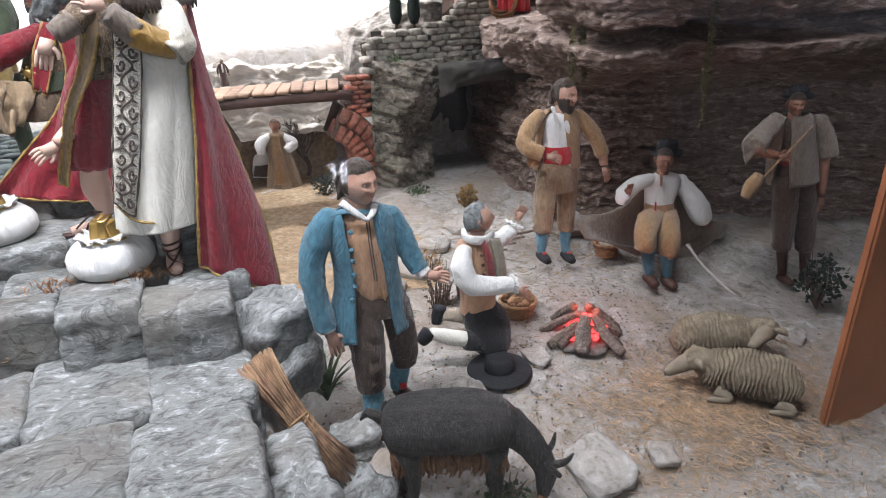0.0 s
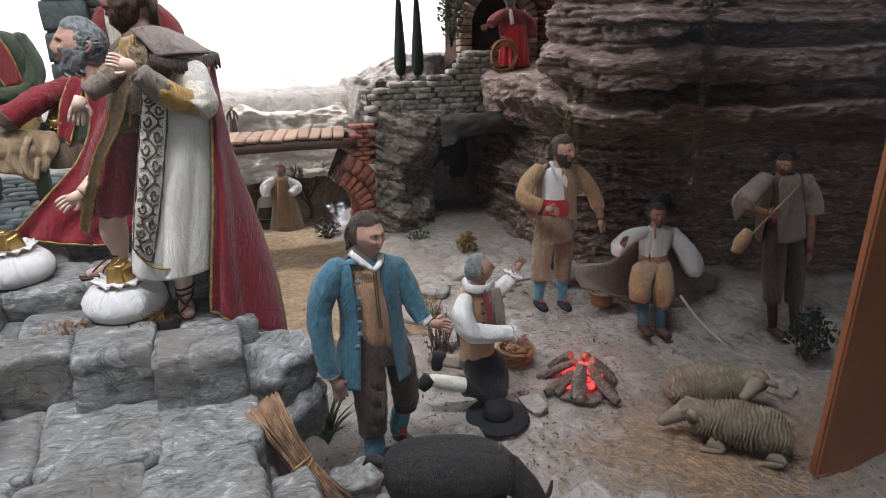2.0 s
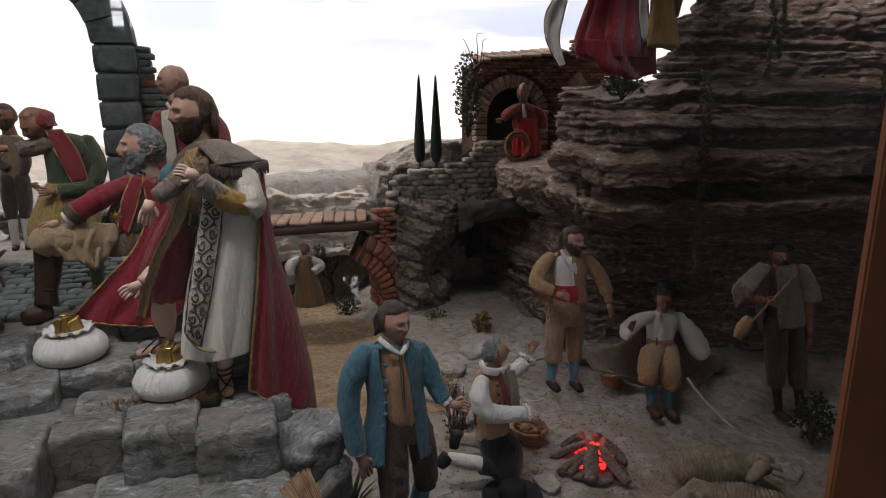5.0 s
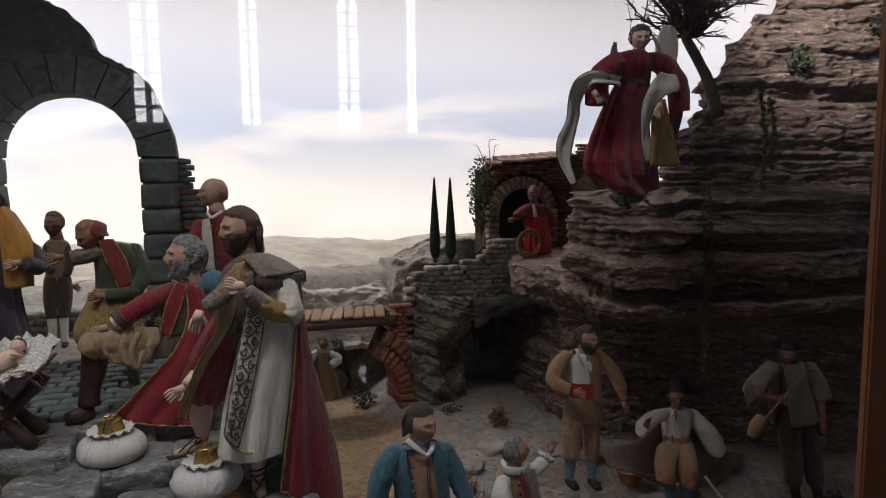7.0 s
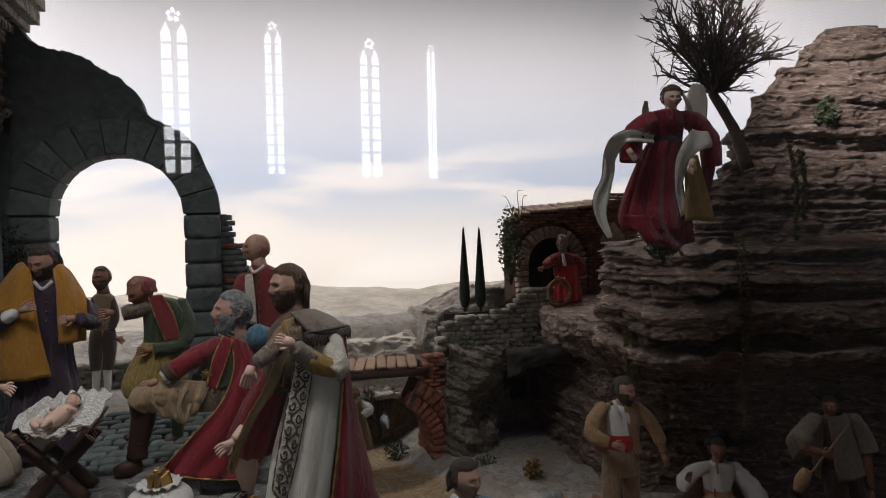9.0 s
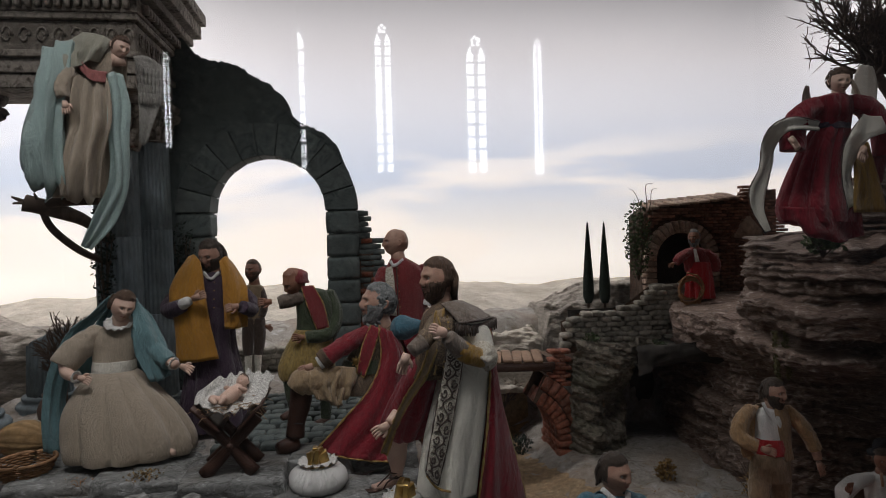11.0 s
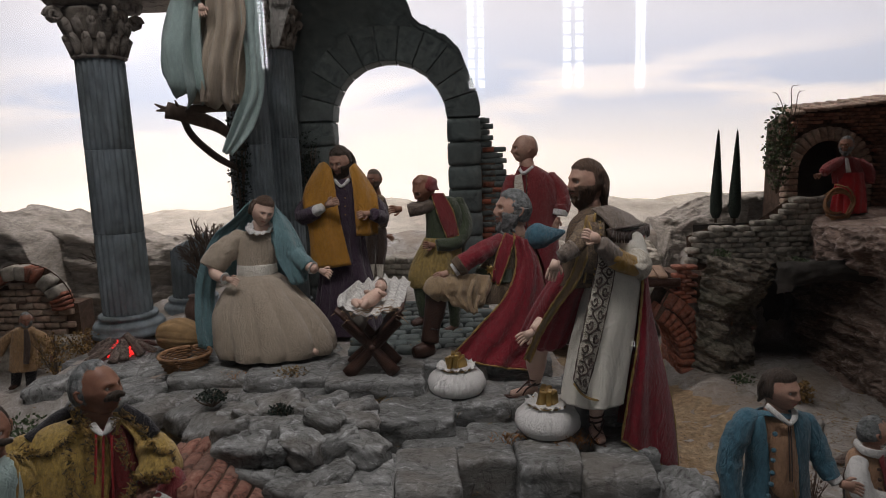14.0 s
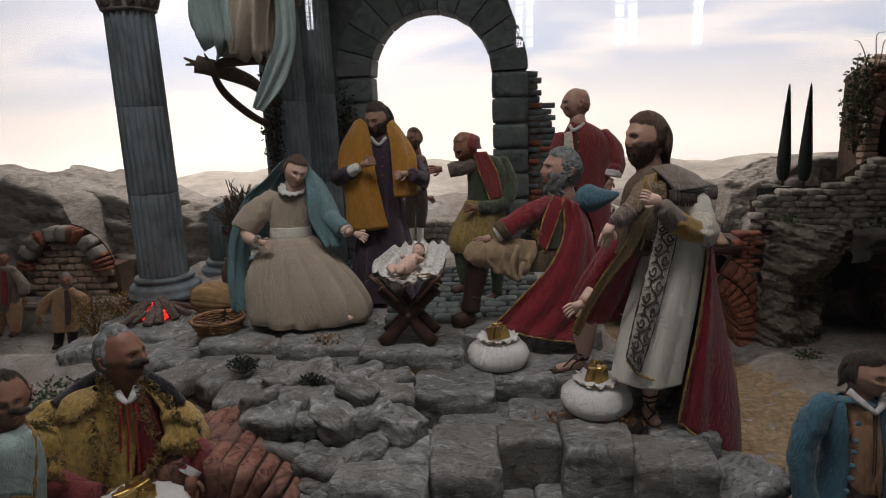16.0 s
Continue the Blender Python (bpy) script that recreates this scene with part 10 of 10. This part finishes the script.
def bare_tree(name, label, base, top, spread, seed, depth=6, thick=0.10):
    ob = thing(name, base, label, "tree")
    rnd = random.Random(seed)
    trunk, twigs = bmesh.new(), bmesh.new()

    def grow(p, d, length, r, level):
        q = p + d * length * 0.5 + Vector((rnd.uniform(-1, 1), rnd.uniform(-1, 1), rnd.uniform(-0.5, 0.5))) * length * 0.12
        e = p + d * length
        tube(trunk if level < 2 else twigs, [p, q, e], [r, r * 0.85, r * 0.7], 0, n=6 if level < 2 else 4, sub=2)
        if level >= depth:
            return
        for k in range(4 if level < 2 else 3 if level < 5 else 2):
            nd = (d + Vector((rnd.uniform(-1, 1), rnd.uniform(-1, 1), rnd.uniform(-0.45, 0.8))) * spread).normalized()
            grow(e if k else q, nd, length * rnd.uniform(0.55, 0.8), r * 0.68, level + 1)

    d0 = (Vector(top) - Vector(base))
    grow(Vector(base), d0.normalized(), d0.length, d0.length * thick, 0)
    part("trunk", trunk, TWIG, ob)
    part("twigs", twigs, TWIG, ob)


def twig_ball(label, base, fork, centre, r, seed):
    """A bare tree whose many forking twigs fill a rough ball."""
    ob = thing("bare_tree", base, label, "tree")
    rnd = random.Random(seed)
    trunk, twigs = bmesh.new(), bmesh.new()
    c, o = Vector(centre), Vector(fork)
    tube(trunk, [base, Vector(base).lerp(o, 0.5) + Vector((0.012, 0, 0.006)), o], [0.019, 0.015, 0.012], 0, n=10, folds=4, amp=0.15, grow=False)

    def jog(k):
        return Vector((rnd.uniform(-1, 1), rnd.uniform(-1, 1), rnd.uniform(-0.7, 1))) * k

    for k in range(38):
        d = Vector((rnd.uniform(-1, 1), rnd.uniform(-1, 1), rnd.uniform(-0.75, 1)))
        if d.length > 1 or d.length < 0.3:
            d = d.normalized() * rnd.uniform(0.7, 1)
        e = c + Vector((d.x * r * 1.12, d.y * r * 0.8, d.z * r * 0.8))
        main = spline([o, o.lerp(e, 0.35) + jog(0.018) - Vector((0, 0, 0.012)), o.lerp(e, 0.7) + jog(0.02), e], 5)
        tube(trunk, main[::2], [0.0055 * (1 - 0.75 * i / len(main[::2])) for i in range(len(main[::2]))], 0, n=5, sub=2)
        for s_ in range(9):
            i = rnd.randrange(3, len(main) - 1)
            p, w = main[i], (e - o).normalized()
            q = p + (w + jog(0.9)).normalized() * r * rnd.uniform(0.25, 0.5)
            tube(twigs, [p, p.lerp(q, 0.5) + jog(0.006), q], [0.0024, 0.0019, 0.0011], 0, n=4, sub=1)
            for g in range(5):
                a = p.lerp(q, rnd.uniform(0.3, 1))
                b = a + ((q - p).normalized() + jog(1.0)).normalized() * r * rnd.uniform(0.10, 0.24)
                tube(twigs, [a, a.lerp(b, 0.5) + jog(0.003), b], [0.0014, 0.0012, 0.0007], 0, n=3, sub=1)
    part("trunk", trunk, TWIG, ob)
    part("twigs", twigs, TWIG, ob)


twig_ball("bare brown twiggy tree on the cliff behind the red angel", (1.15, 1.22, 1.82), (1.05, 1.24, 2.03), (1.06, 1.25, 2.185), 0.185, 4)
bare_tree("bare_tree", "small bare shrub beside the fluted column", (-1.09, 1.72, 1.18), (-1.09, 1.72, 1.27), 0.6, 9, 5)
bare_tree("bare_tree", "small bare shrub behind the fluted column", (-1.36, 1.75, 1.18), (-1.36, 1.74, 1.26), 0.6, 12, 5)
bare_tree("bare_tree", "leafless bush under the bridge", (0.34, 2.45, 0.77), (0.34, 2.45, 0.86), 0.7, 15, 6)


def vine(points, r, label):
    bm = bmesh.new()
    line = spline(points, 12)
    for p in line:
        blob(bm, p + Vector((random.uniform(-1, 1), random.uniform(-1, 1), 0)) * r * 0.6, (r * random.uniform(0.3, 0.7), r * 0.5, r * random.uniform(0.5, 0.9)), 0, 1, 0.5, 2, seed=p.z * 9)
    for k in range(len(line) * 14):
        p = random.choice(line) + Vector((random.uniform(-0.5, 0.5) * r, 0, random.uniform(-0.6, 0.6) * r))
        d = Vector((random.uniform(-1, 1), random.uniform(-1, 0.3), random.uniform(-0.8, 0.4))) * r * 1.6
        s = Vector((0.0012, 0, 0.0012))
        bm.faces.new([bm.verts.new(q) for q in (p - s, p + s, p + d)])
    tagged(new("hanging_vine", finish("hanging_vine", bm, LICHEN)), label, "vine", "hanging vines")


vine([(0.935, 1.03, 1.64), (0.937, 1.02, 1.50), (0.940, 1.02, 1.38), (0.938, 1.02, 1.27)], 0.007, "olive moss vine hanging over the rock overhang")
vine([(0.950, 1.03, 1.64), (0.953, 1.02, 1.50), (0.949, 1.02, 1.33), (0.947, 1.02, 1.19)], 0.007, "longest olive moss vine hanging before the shepherds")
vine([(0.790, 1.28, 1.38), (0.788, 1.27, 1.31), (0.791, 1.27, 1.25)], 0.008, "short dark moss vine at the cliff corner")
vine([(0.805, 1.26, 1.38), (0.803, 1.25, 1.32), (0.806, 1.25, 1.27)], 0.008, "short dark moss vine at the cliff corner")
vine([(1.13, 1.06, 1.86), (1.135, 1.05, 1.75), (1.13, 1.05, 1.63)], 0.010, "olive moss vine on the upper cliff")
vine([(1.16, 1.06, 1.85), (1.165, 1.05, 1.76), (1.16, 1.05, 1.68)], 0.010, "olive moss vine on the upper cliff")
vine([(1.38, 0.95, 1.64), (1.385, 0.94, 1.5), (1.38, 0.94, 1.42)], 0.008, "dark moss vine near the case post")

# ---- west side: fountain, rocks, slabs, brick vault ----
foun = thing("brick_fountain", (-1.69, 1.76, 1.0), "brick fountain niche with an arch of red brick and pale stone", "fountain", kind="structure")
FX, FZ = -1.69, 1.185
bm = bmesh.new()
box(bm, FX - 0.16, FX + 0.16, 1.80, 1.88, 0.96, 1.20)
loft(bm, [[Vector((FX + r * math.cos(a), 1.80, FZ + r * math.sin(a))) for a in (math.pi * i / 16 for i in range(17))] for r in (0.0005, 0.15)], 0, False, False)
part("back_wall", bm, MORTAR, foun, smooth=False)
fb = stone_mesh("brick", (0.046, 0.06, 0.011), 41, BRICK, 2, 12, 0.06)
fs = stone_mesh("arch_stone", (0.046, 0.065, 0.036), 42, WALLSTONE, 2, 9, 0.06)
k = 0
a = 4.0
while a < 178:
    pale = int(a // 26) % 2
    piece("arch_stone" if pale else "brick", fs if pale else fb, foun, pose(FX + 0.124 * math.cos(radians(a)), 1.785, FZ + 0.124 * math.sin(radians(a)), 0, -a, 0))
    a += 18 if pale else 6
nb = stone_mesh("brick", (0.046, 0.02, 0.019), 43, BRICKPALE, 2, 10, 0.06)
for row in range(13):
    z = 1.005 + row * 0.0215
    for col in range(6):
        x = FX - 0.115 + col * 0.048 + (0.02 if row % 2 else 0)
        if z > FZ and math.hypot(x - FX, z - FZ) > 0.098 or abs(x - FX) > 0.14:
            continue
        piece("brick", nb, foun, pose(x, 1.795, z, 0, random.uniform(-1, 1), random.uniform(-2, 2)))
bm = bmesh.new()
box(bm, FX - 0.17, FX + 0.19, 1.70, 1.79, 1.09, 1.105)
box(bm, FX - 0.15, FX + 0.17, 1.71, 1.79, 1.0, 1.09)
bmesh.ops.bevel(bm, geom=bm.edges[:], offset=0.004, segments=2, affect="EDGES")
part("basin", bm, WALLSTONE, foun, smooth=False)
bm = bmesh.new()
tube(bm, [(FX, 1.79, 1.21), (FX, 1.76, 1.215), (FX, 1.755, 1.20)], [0.006, 0.005, 0.004], 0, n=8)
part("spout", bm, CLAY, foun)

HILLROCK = mat("pale_layered_rock", (0.37, 0.33, 0.29), 0.95, 0.35, 40, 1.0, 70, (0.17, 0.15, 0.125), 0.6, 9, (1, 1, 3), dist=0.012, brush=(0.50, 0.46, 0.42), brushed=0.6)


def rock_mass(name, label, x0, x1, y0, y1, top, seed, m=DARKROCK):
    """A weathered outcrop with bedding, rising from the ground to the height that top(x) gives."""
    bm = bmesh.new()
    rows_ = []
    for j in range(70):
        v = j / 69
        row = []
        for i in range(130):
            u = i / 129
            x = x0 + (x1 - x0) * u
            h = top(x) * (0.75 + 0.25 * smooth_step(0, 0.12, u) * smooth_step(0, 0.12, 1 - u))
            h = 0.95 + (top(x) - 0.95) * smooth_step(0, 0.1, u) * smooth_step(0, 0.1, 1 - u)
            if v < 0.7:
                z = 0.95 + (h - 0.95) * v / 0.7
                y = y0 + 0.05 * (v / 0.7) ** 2
            else:
                z = h
                y = y0 + 0.05 + (y1 - y0 - 0.05) * (v - 0.7) / 0.3
            d = 0.03 * fbm(x + seed, y, z * 1.6, 7, 5) + 1.2 * bedding(x + seed, y, z + 0.15 * x + 0.02 * nz(x, y, 0, 5), 22.0)
            row.append(Vector((x, y - d, z + 0.5 * d)))
        rows_.append(row)
    loft(bm, rows_, 0, False, False)
    solid(name, bm, m, label, "rock")


rock_mass("rock_outcrop", "grey layered rock outcrop behind the columns", -2.3, -0.80, 2.02, 2.5, lambda x: 1.31 + 0.10 * smooth_step(-1.45, -1.8, x) + 0.03 * nz(x, 0, 0, 6), 3, HILLROCK)
rock_mass("rock_outcrop", "grey rock shoulder above the fountain", -2.6, -1.62, 1.82, 2.4, lambda x: 1.46 + 0.05 * nz(x, 0, 0, 5) - 0.14 * smooth_step(-1.85, -1.65, x), 8, HILLROCK)
rock_mass("rock_outcrop", "pale rocky slope behind the bridge", -0.3, 0.62, 2.42, 2.75, lambda x: 1.20 + 0.03 * nz(x, 3, 0, 6), 11, HILL)
rock_mass("rock_outcrop", "grey rocky rise beside the cypresses", 0.50, 1.3, 2.42, 2.8, lambda x: 1.29 + 0.10 * smooth_step(0.62, 0.85, x) + 0.03 * nz(x, 5, 0, 8), 14, HILLROCK)

lw = thing("low_stone_wall", (-0.5, 2.06, 1.19), "low dry stone wall seen through the arch", "wall", kind="structure")
for row in range(4):
    for col in range(11):
        piece("wall_stone", random.choice(stones), lw, pose(-0.72 + col * 0.043 + random.uniform(-0.006, 0.006) + (0.02 if row % 2 else 0), 2.06 + random.uniform(-0.006, 0.006), 1.20 + row * 0.0195, random.uniform(-5, 5), random.uniform(-5, 5), random.uniform(-8, 8)))

paving = thing("paving", (-0.9, 1.2, 1.1), "terrace paving of irregular grey flagstones", "paving", kind="structure")
flags = [stone_mesh("flagstone", (0.115, 0.085, 0.05), 50 + k, STONE, 5, 5.5, 0.13) for k in range(7)]
for row in range(9):
    for col in range(8):
        x = -1.30 + col * 0.098 + random.uniform(-0.02, 0.02) + (0.05 if row % 2 else 0)
        y = 0.98 + row * 0.070 + random.uniform(-0.012, 0.012)
        if x > -0.62 - 0.3 * smooth_step(1.1, 1.0, y) or (y < 1.05 and x < -0.95) or x < -1.36 + 0.4 * smooth_step(1.3, 1.0, y):
            continue
        piece("flagstone", random.choice(flags), paving, pose(x, y, along(((0.95, 1.085), (1.1, 1.118), (1.3, 1.132), (1.6, 1.148)), y) + random.uniform(-0.008, 0.008) - 0.012, random.uniform(-5, 5), random.uniform(-5, 5), random.uniform(0, 360)))
pav2 = stone_mesh("paving_brick", (0.055, 0.034, 0.02), 61, RUIN, 3, 6, 0.1)
for row in range(11):
    for col in range(6):
        x, y = -0.59 + col * 0.058 + (0.028 if row % 2 else 0), 1.34 + row * 0.037
        piece("paving_stone", pav2, paving, pose(x + random.uniform(-0.005, 0.005), y, along(((1.3, 1.158), (1.6, 1.178), (2.0, 1.19)), y), random.uniform(-3, 3), random.uniform(-3, 3), random.uniform(-8, 8)))

heap = thing("stone_heap", (-0.62, 0.92, 0.95), "rough heap of grey field stones over the brick vault", "stone heap", kind="structure")
heapstones = [stone_mesh("field_stone", (0.085, 0.065, 0.05), 70 + k, STONE, 6, 5.0, 0.2) for k in range(8)]
for row, (yy, zz, x0, x1, cnt) in enumerate(((1.06, 1.13, -0.80, -0.54, 5), (0.99, 1.135, -0.80, -0.52, 5), (0.945, 1.11, -0.78, -0.50, 5), (0.90, 1.07, -0.74, -0.50, 4), (0.865, 1.03, -0.72, -0.49, 4), (0.84, 0.98, -0.70, -0.47, 4), (0.82, 0.93, -0.68, -0.45, 4), (0.80, 0.88, -0.67, -0.45, 4), (0.79, 0.83, -0.67, -0.45, 4))):
    for k in range(cnt):
        s = random.uniform(0.7, 1.15) if row < 3 else random.uniform(0.95, 1.3)
        m = pose(x0 + (x1 - x0) * (k + 0.5 + random.uniform(-0.2, 0.2)) / cnt, yy + random.uniform(-0.015, 0.015), zz + random.uniform(-0.012, 0.012), random.uniform(-14, 14), random.uniform(-14, 14), random.uniform(-30, 30))
        piece("field_stone", random.choice(heapstones), heap, m @ Matrix.Scale(s, 4))

vault = thing("brick_vault", (-0.82, 0.9, 0.85), "red brick vault under the terrace", "vault", kind="structure")
vb = stone_mesh("brick", (0.070, 0.066, 0.0232), 81, VAULTBRICK, 2, 14, 0.07)
for k in range(22):
    a = 180 * (k + 0.5) / 22
    for deep in range(3):
        piece("brick", vb, vault, pose(-0.82 + 0.165 * math.cos(radians(a)), 0.845 + 0.068 * deep + random.uniform(-0.004, 0.004), 0.915 + 0.165 * math.sin(radians(a)), 0, -a + random.uniform(-2, 2), 0))
bm = bmesh.new()
loft(bm, [[Vector((-0.82 + q * math.cos(a), y, 0.915 + q * math.sin(a))) for q, y in ((0.136, 0.83), (0.192, 0.83), (0.192, 1.0), (0.136, 1.0))] for a in (math.pi * i / 30 for i in range(31))])
part("mortar_core", bm, MORTAR, vault)

gourd = thing("ribbed_sack", (-1.06, 1.42, 1.15), "ribbed tan woven sack lying on the terrace", "sack")
bm = bmesh.new()
tube(bm, [(-1.115, 1.43, 1.19), (-1.10, 1.43, 1.192), (-1.05, 1.42, 1.195), (-1.005, 1.41, 1.19), (-0.995, 1.41, 1.188)], [0.008, 0.032, 0.043, 0.028, 0.006], 0, n=60, sub=5, folds=15, amp=0.035, grow=False)
part("body", bm, GOURD, gourd)
bm = bmesh.new()
tube(bm, [(-0.995, 1.41, 1.188), (-0.98, 1.405, 1.19), (-0.975, 1.40, 1.175)], [0.005, 0.004, 0.003], 0, n=6)
part("tie", bm, WICKER, gourd)
bm = bmesh.new()
turned(bm, -1.10, 1.66, [(1.165, 0.02), (1.18, 0.034), (1.205, 0.036), (1.225, 0.028), (1.235, 0.020), (1.245, 0.024), (1.24, 0.017)], 24)
tagged(new("clay_jar", finish("clay_jar", bm, CLAY)), "dark round clay jar beside the broken column", "jar")

# loose stones
loose = [stone_mesh("loose_stone", (0.07, 0.06, 0.04), 90 + k, GROUND, 7, 4.5, 0.16) for k in range(5)]
for x, y, s in ((0.345, 0.925, 0.9), (0.36, 0.87, 1.1), (0.47, 0.635, 1.3), (0.58, 0.62, 0.7), (0.31, 1.25, 1.2), (0.40, 1.35, 1.4), (0.50, 1.45, 1.0), (0.44, 1.20, 0.8), (0.62, 1.55, 1.3), (0.16, 0.76, 1.0), (0.07, 1.12, 1.2), (0.10, 1.2, 0.8), (1.05, 0.80, 0.9), (0.9, 1.4, 1.4), (1.2, 1.25, 1.6), (0.53, 0.94, 0.7)):
    ob = tagged(new("loose_stone", random.choice(loose)), "grey rounded loose stone on the sandy ground", "stone", "loose stones")
    ob.matrix_basis = pose(x, y, ground_z(x, y) + 0.008 * s, random.uniform(-10, 10), random.uniform(-10, 10), random.uniform(0, 360)) @ Matrix.Diagonal((1.25 * s, 1.1 * s, 0.6 * s, 1))
litter("gravel", "fine grey gravel and chips over the shepherds' ground", 1400, 0.6, 0.95, 0.35, 0.3, ASH, 0.004, 0.002, 0.003)

# logs and branches by the cave
for k in range(5):
    bm = bmesh.new()
    o = Vector((0.52 + 0.03 * k, 1.30 + 0.02 * k, 0.83))
    tube(bm, [o, o + Vector((0.05, 0.01, 0.02)), o + Vector((0.10, -0.01 * k, 0.015 + 0.008 * k))], [0.006, 0.005, 0.003], 0, n=7)
    tagged(new("dead_branch", finish("dead_branch", bm, BARK)), "grey dead branch lying on the ground", "branch", "dead branches")
bm = bmesh.new()
tube(bm, [(0.985, 1.05, 0.905), (1.01, 1.02, 0.86), (1.035, 0.975, 0.822), (1.05, 0.95, 0.806)], [0.0035, 0.003, 0.003, 0.002], 0, n=7)
tagged(new("stick", finish("stick", bm, BLEACHED)), "pale bleached stick leaning beside the seated shepherd's cloak", "stick")
# wreath of twisted sticks at the doorway
bm = bmesh.new()
for k in range(16):
    a = random.uniform(0, 6.28)
    c = Vector((0.99, 2.02, 1.40))
    tube(bm, [c + Vector((0.05 * math.cos(a + t * 0.9), 0.02 * math.sin(3 * t), 0.05 * math.sin(a + t * 0.9) + 0.01 * t)) for t in range(4)], [0.004, 0.004, 0.003, 0.002], 0, n=6)
tagged(new("stick_bundle", finish("stick_bundle", bm, WICKER)), "tangle of twisted pale sticks before the doorway", "sticks")

# ---- case post and church windows ----
post = thing("case_post", (0.98, 0.6, 0.0), "brown painted corner post of the display case", "post", kind="structure")
bm = bmesh.new()
box(bm, 0.880, 1.12, 0.572, 0.588, 0.0, 3.1)
bmesh.ops.bevel(bm, geom=bm.edges[:], offset=0.004, segments=2, affect="EDGES")
part("shaft", bm, CASEWOOD, post, smooth=False)
bm = bmesh.new()
box(bm, 1.005, 1.045, 0.552, 0.570, 0.0, 0.735)
part("trim", bm, BLUEPAINT, post, "blue painted trim", smooth=False)


def church_window(x, z0, z1, w, name):
    """A tall light in two panes under a five-lobed rose, with bars; daylight behind."""
    y = -19.55
    ob = thing(name, (x, y, z0), "tall traceried church window in full daylight", "window", "church windows", "structure")
    bar = w / 4.2
    rose = w * 0.36
    zt = z1 - 2.4 * rose
    rows_ = max(3, int((zt - z0) / (w * 0.62)))
    for e in (-1, 1):
        for k in range(rows_):
            a, b = z0 + (zt - z0) * k / rows_ + bar * 0.3, z0 + (zt - z0) * (k + 1) / rows_ - bar * 0.3
            bm = bmesh.new()
            x0, x1 = sorted((x + e * bar * 0.5, x + e * w / 2))
            if k == rows_ - 1:
                ring = [(x0, b - w * 0.2), (x0, a), (x1, a), (x1, b - w * 0.2), ((x0 + x1) / 2, b + w * 0.25)]
            else:
                ring = [(x0, a), (x1, a), (x1, b), (x0, b)]
            bm.faces.new([bm.verts.new((px, y, pz)) for px, pz in ring])
            r = bmesh.ops.extrude_face_region(bm, geom=bm.faces[:])
            for g in r["geom"]:
                if isinstance(g, bmesh.types.BMVert):
                    g.co.y -= 0.02
            part("pane", bm, WINDOWGLOW, ob, smooth=False)
    for k in range(5):
        a = math.pi / 2 + 2 * math.pi * k / 5
        bm = bmesh.new()
        c = Vector((x + rose * 0.55 * math.cos(a), y, zt + rose * 1.35 + rose * 0.55 * math.sin(a)))
        turned(bm, 0, 0, [(0, rose * 0.29), (0.02, rose * 0.29)], 12)
        for v in bm.verts:
            v.co = Vector((c.x + v.co.x, y - v.co.z, c.z + v.co.y))
        part("lobe", bm, WINDOWGLOW, ob, smooth=False)


church_window(-2.0, 3.55, 8.6, 0.72, "window_2")
church_window(0.87, 3.55, 8.4, 0.5, "window_3")
church_window(3.93, 3.5, 8.1, 0.62, "window_4")
church_window(6.05, 3.45, 8.0, 0.28, "window_5")
church_window(-5.8, 4.4, 7.4, 0.2, "window_6")
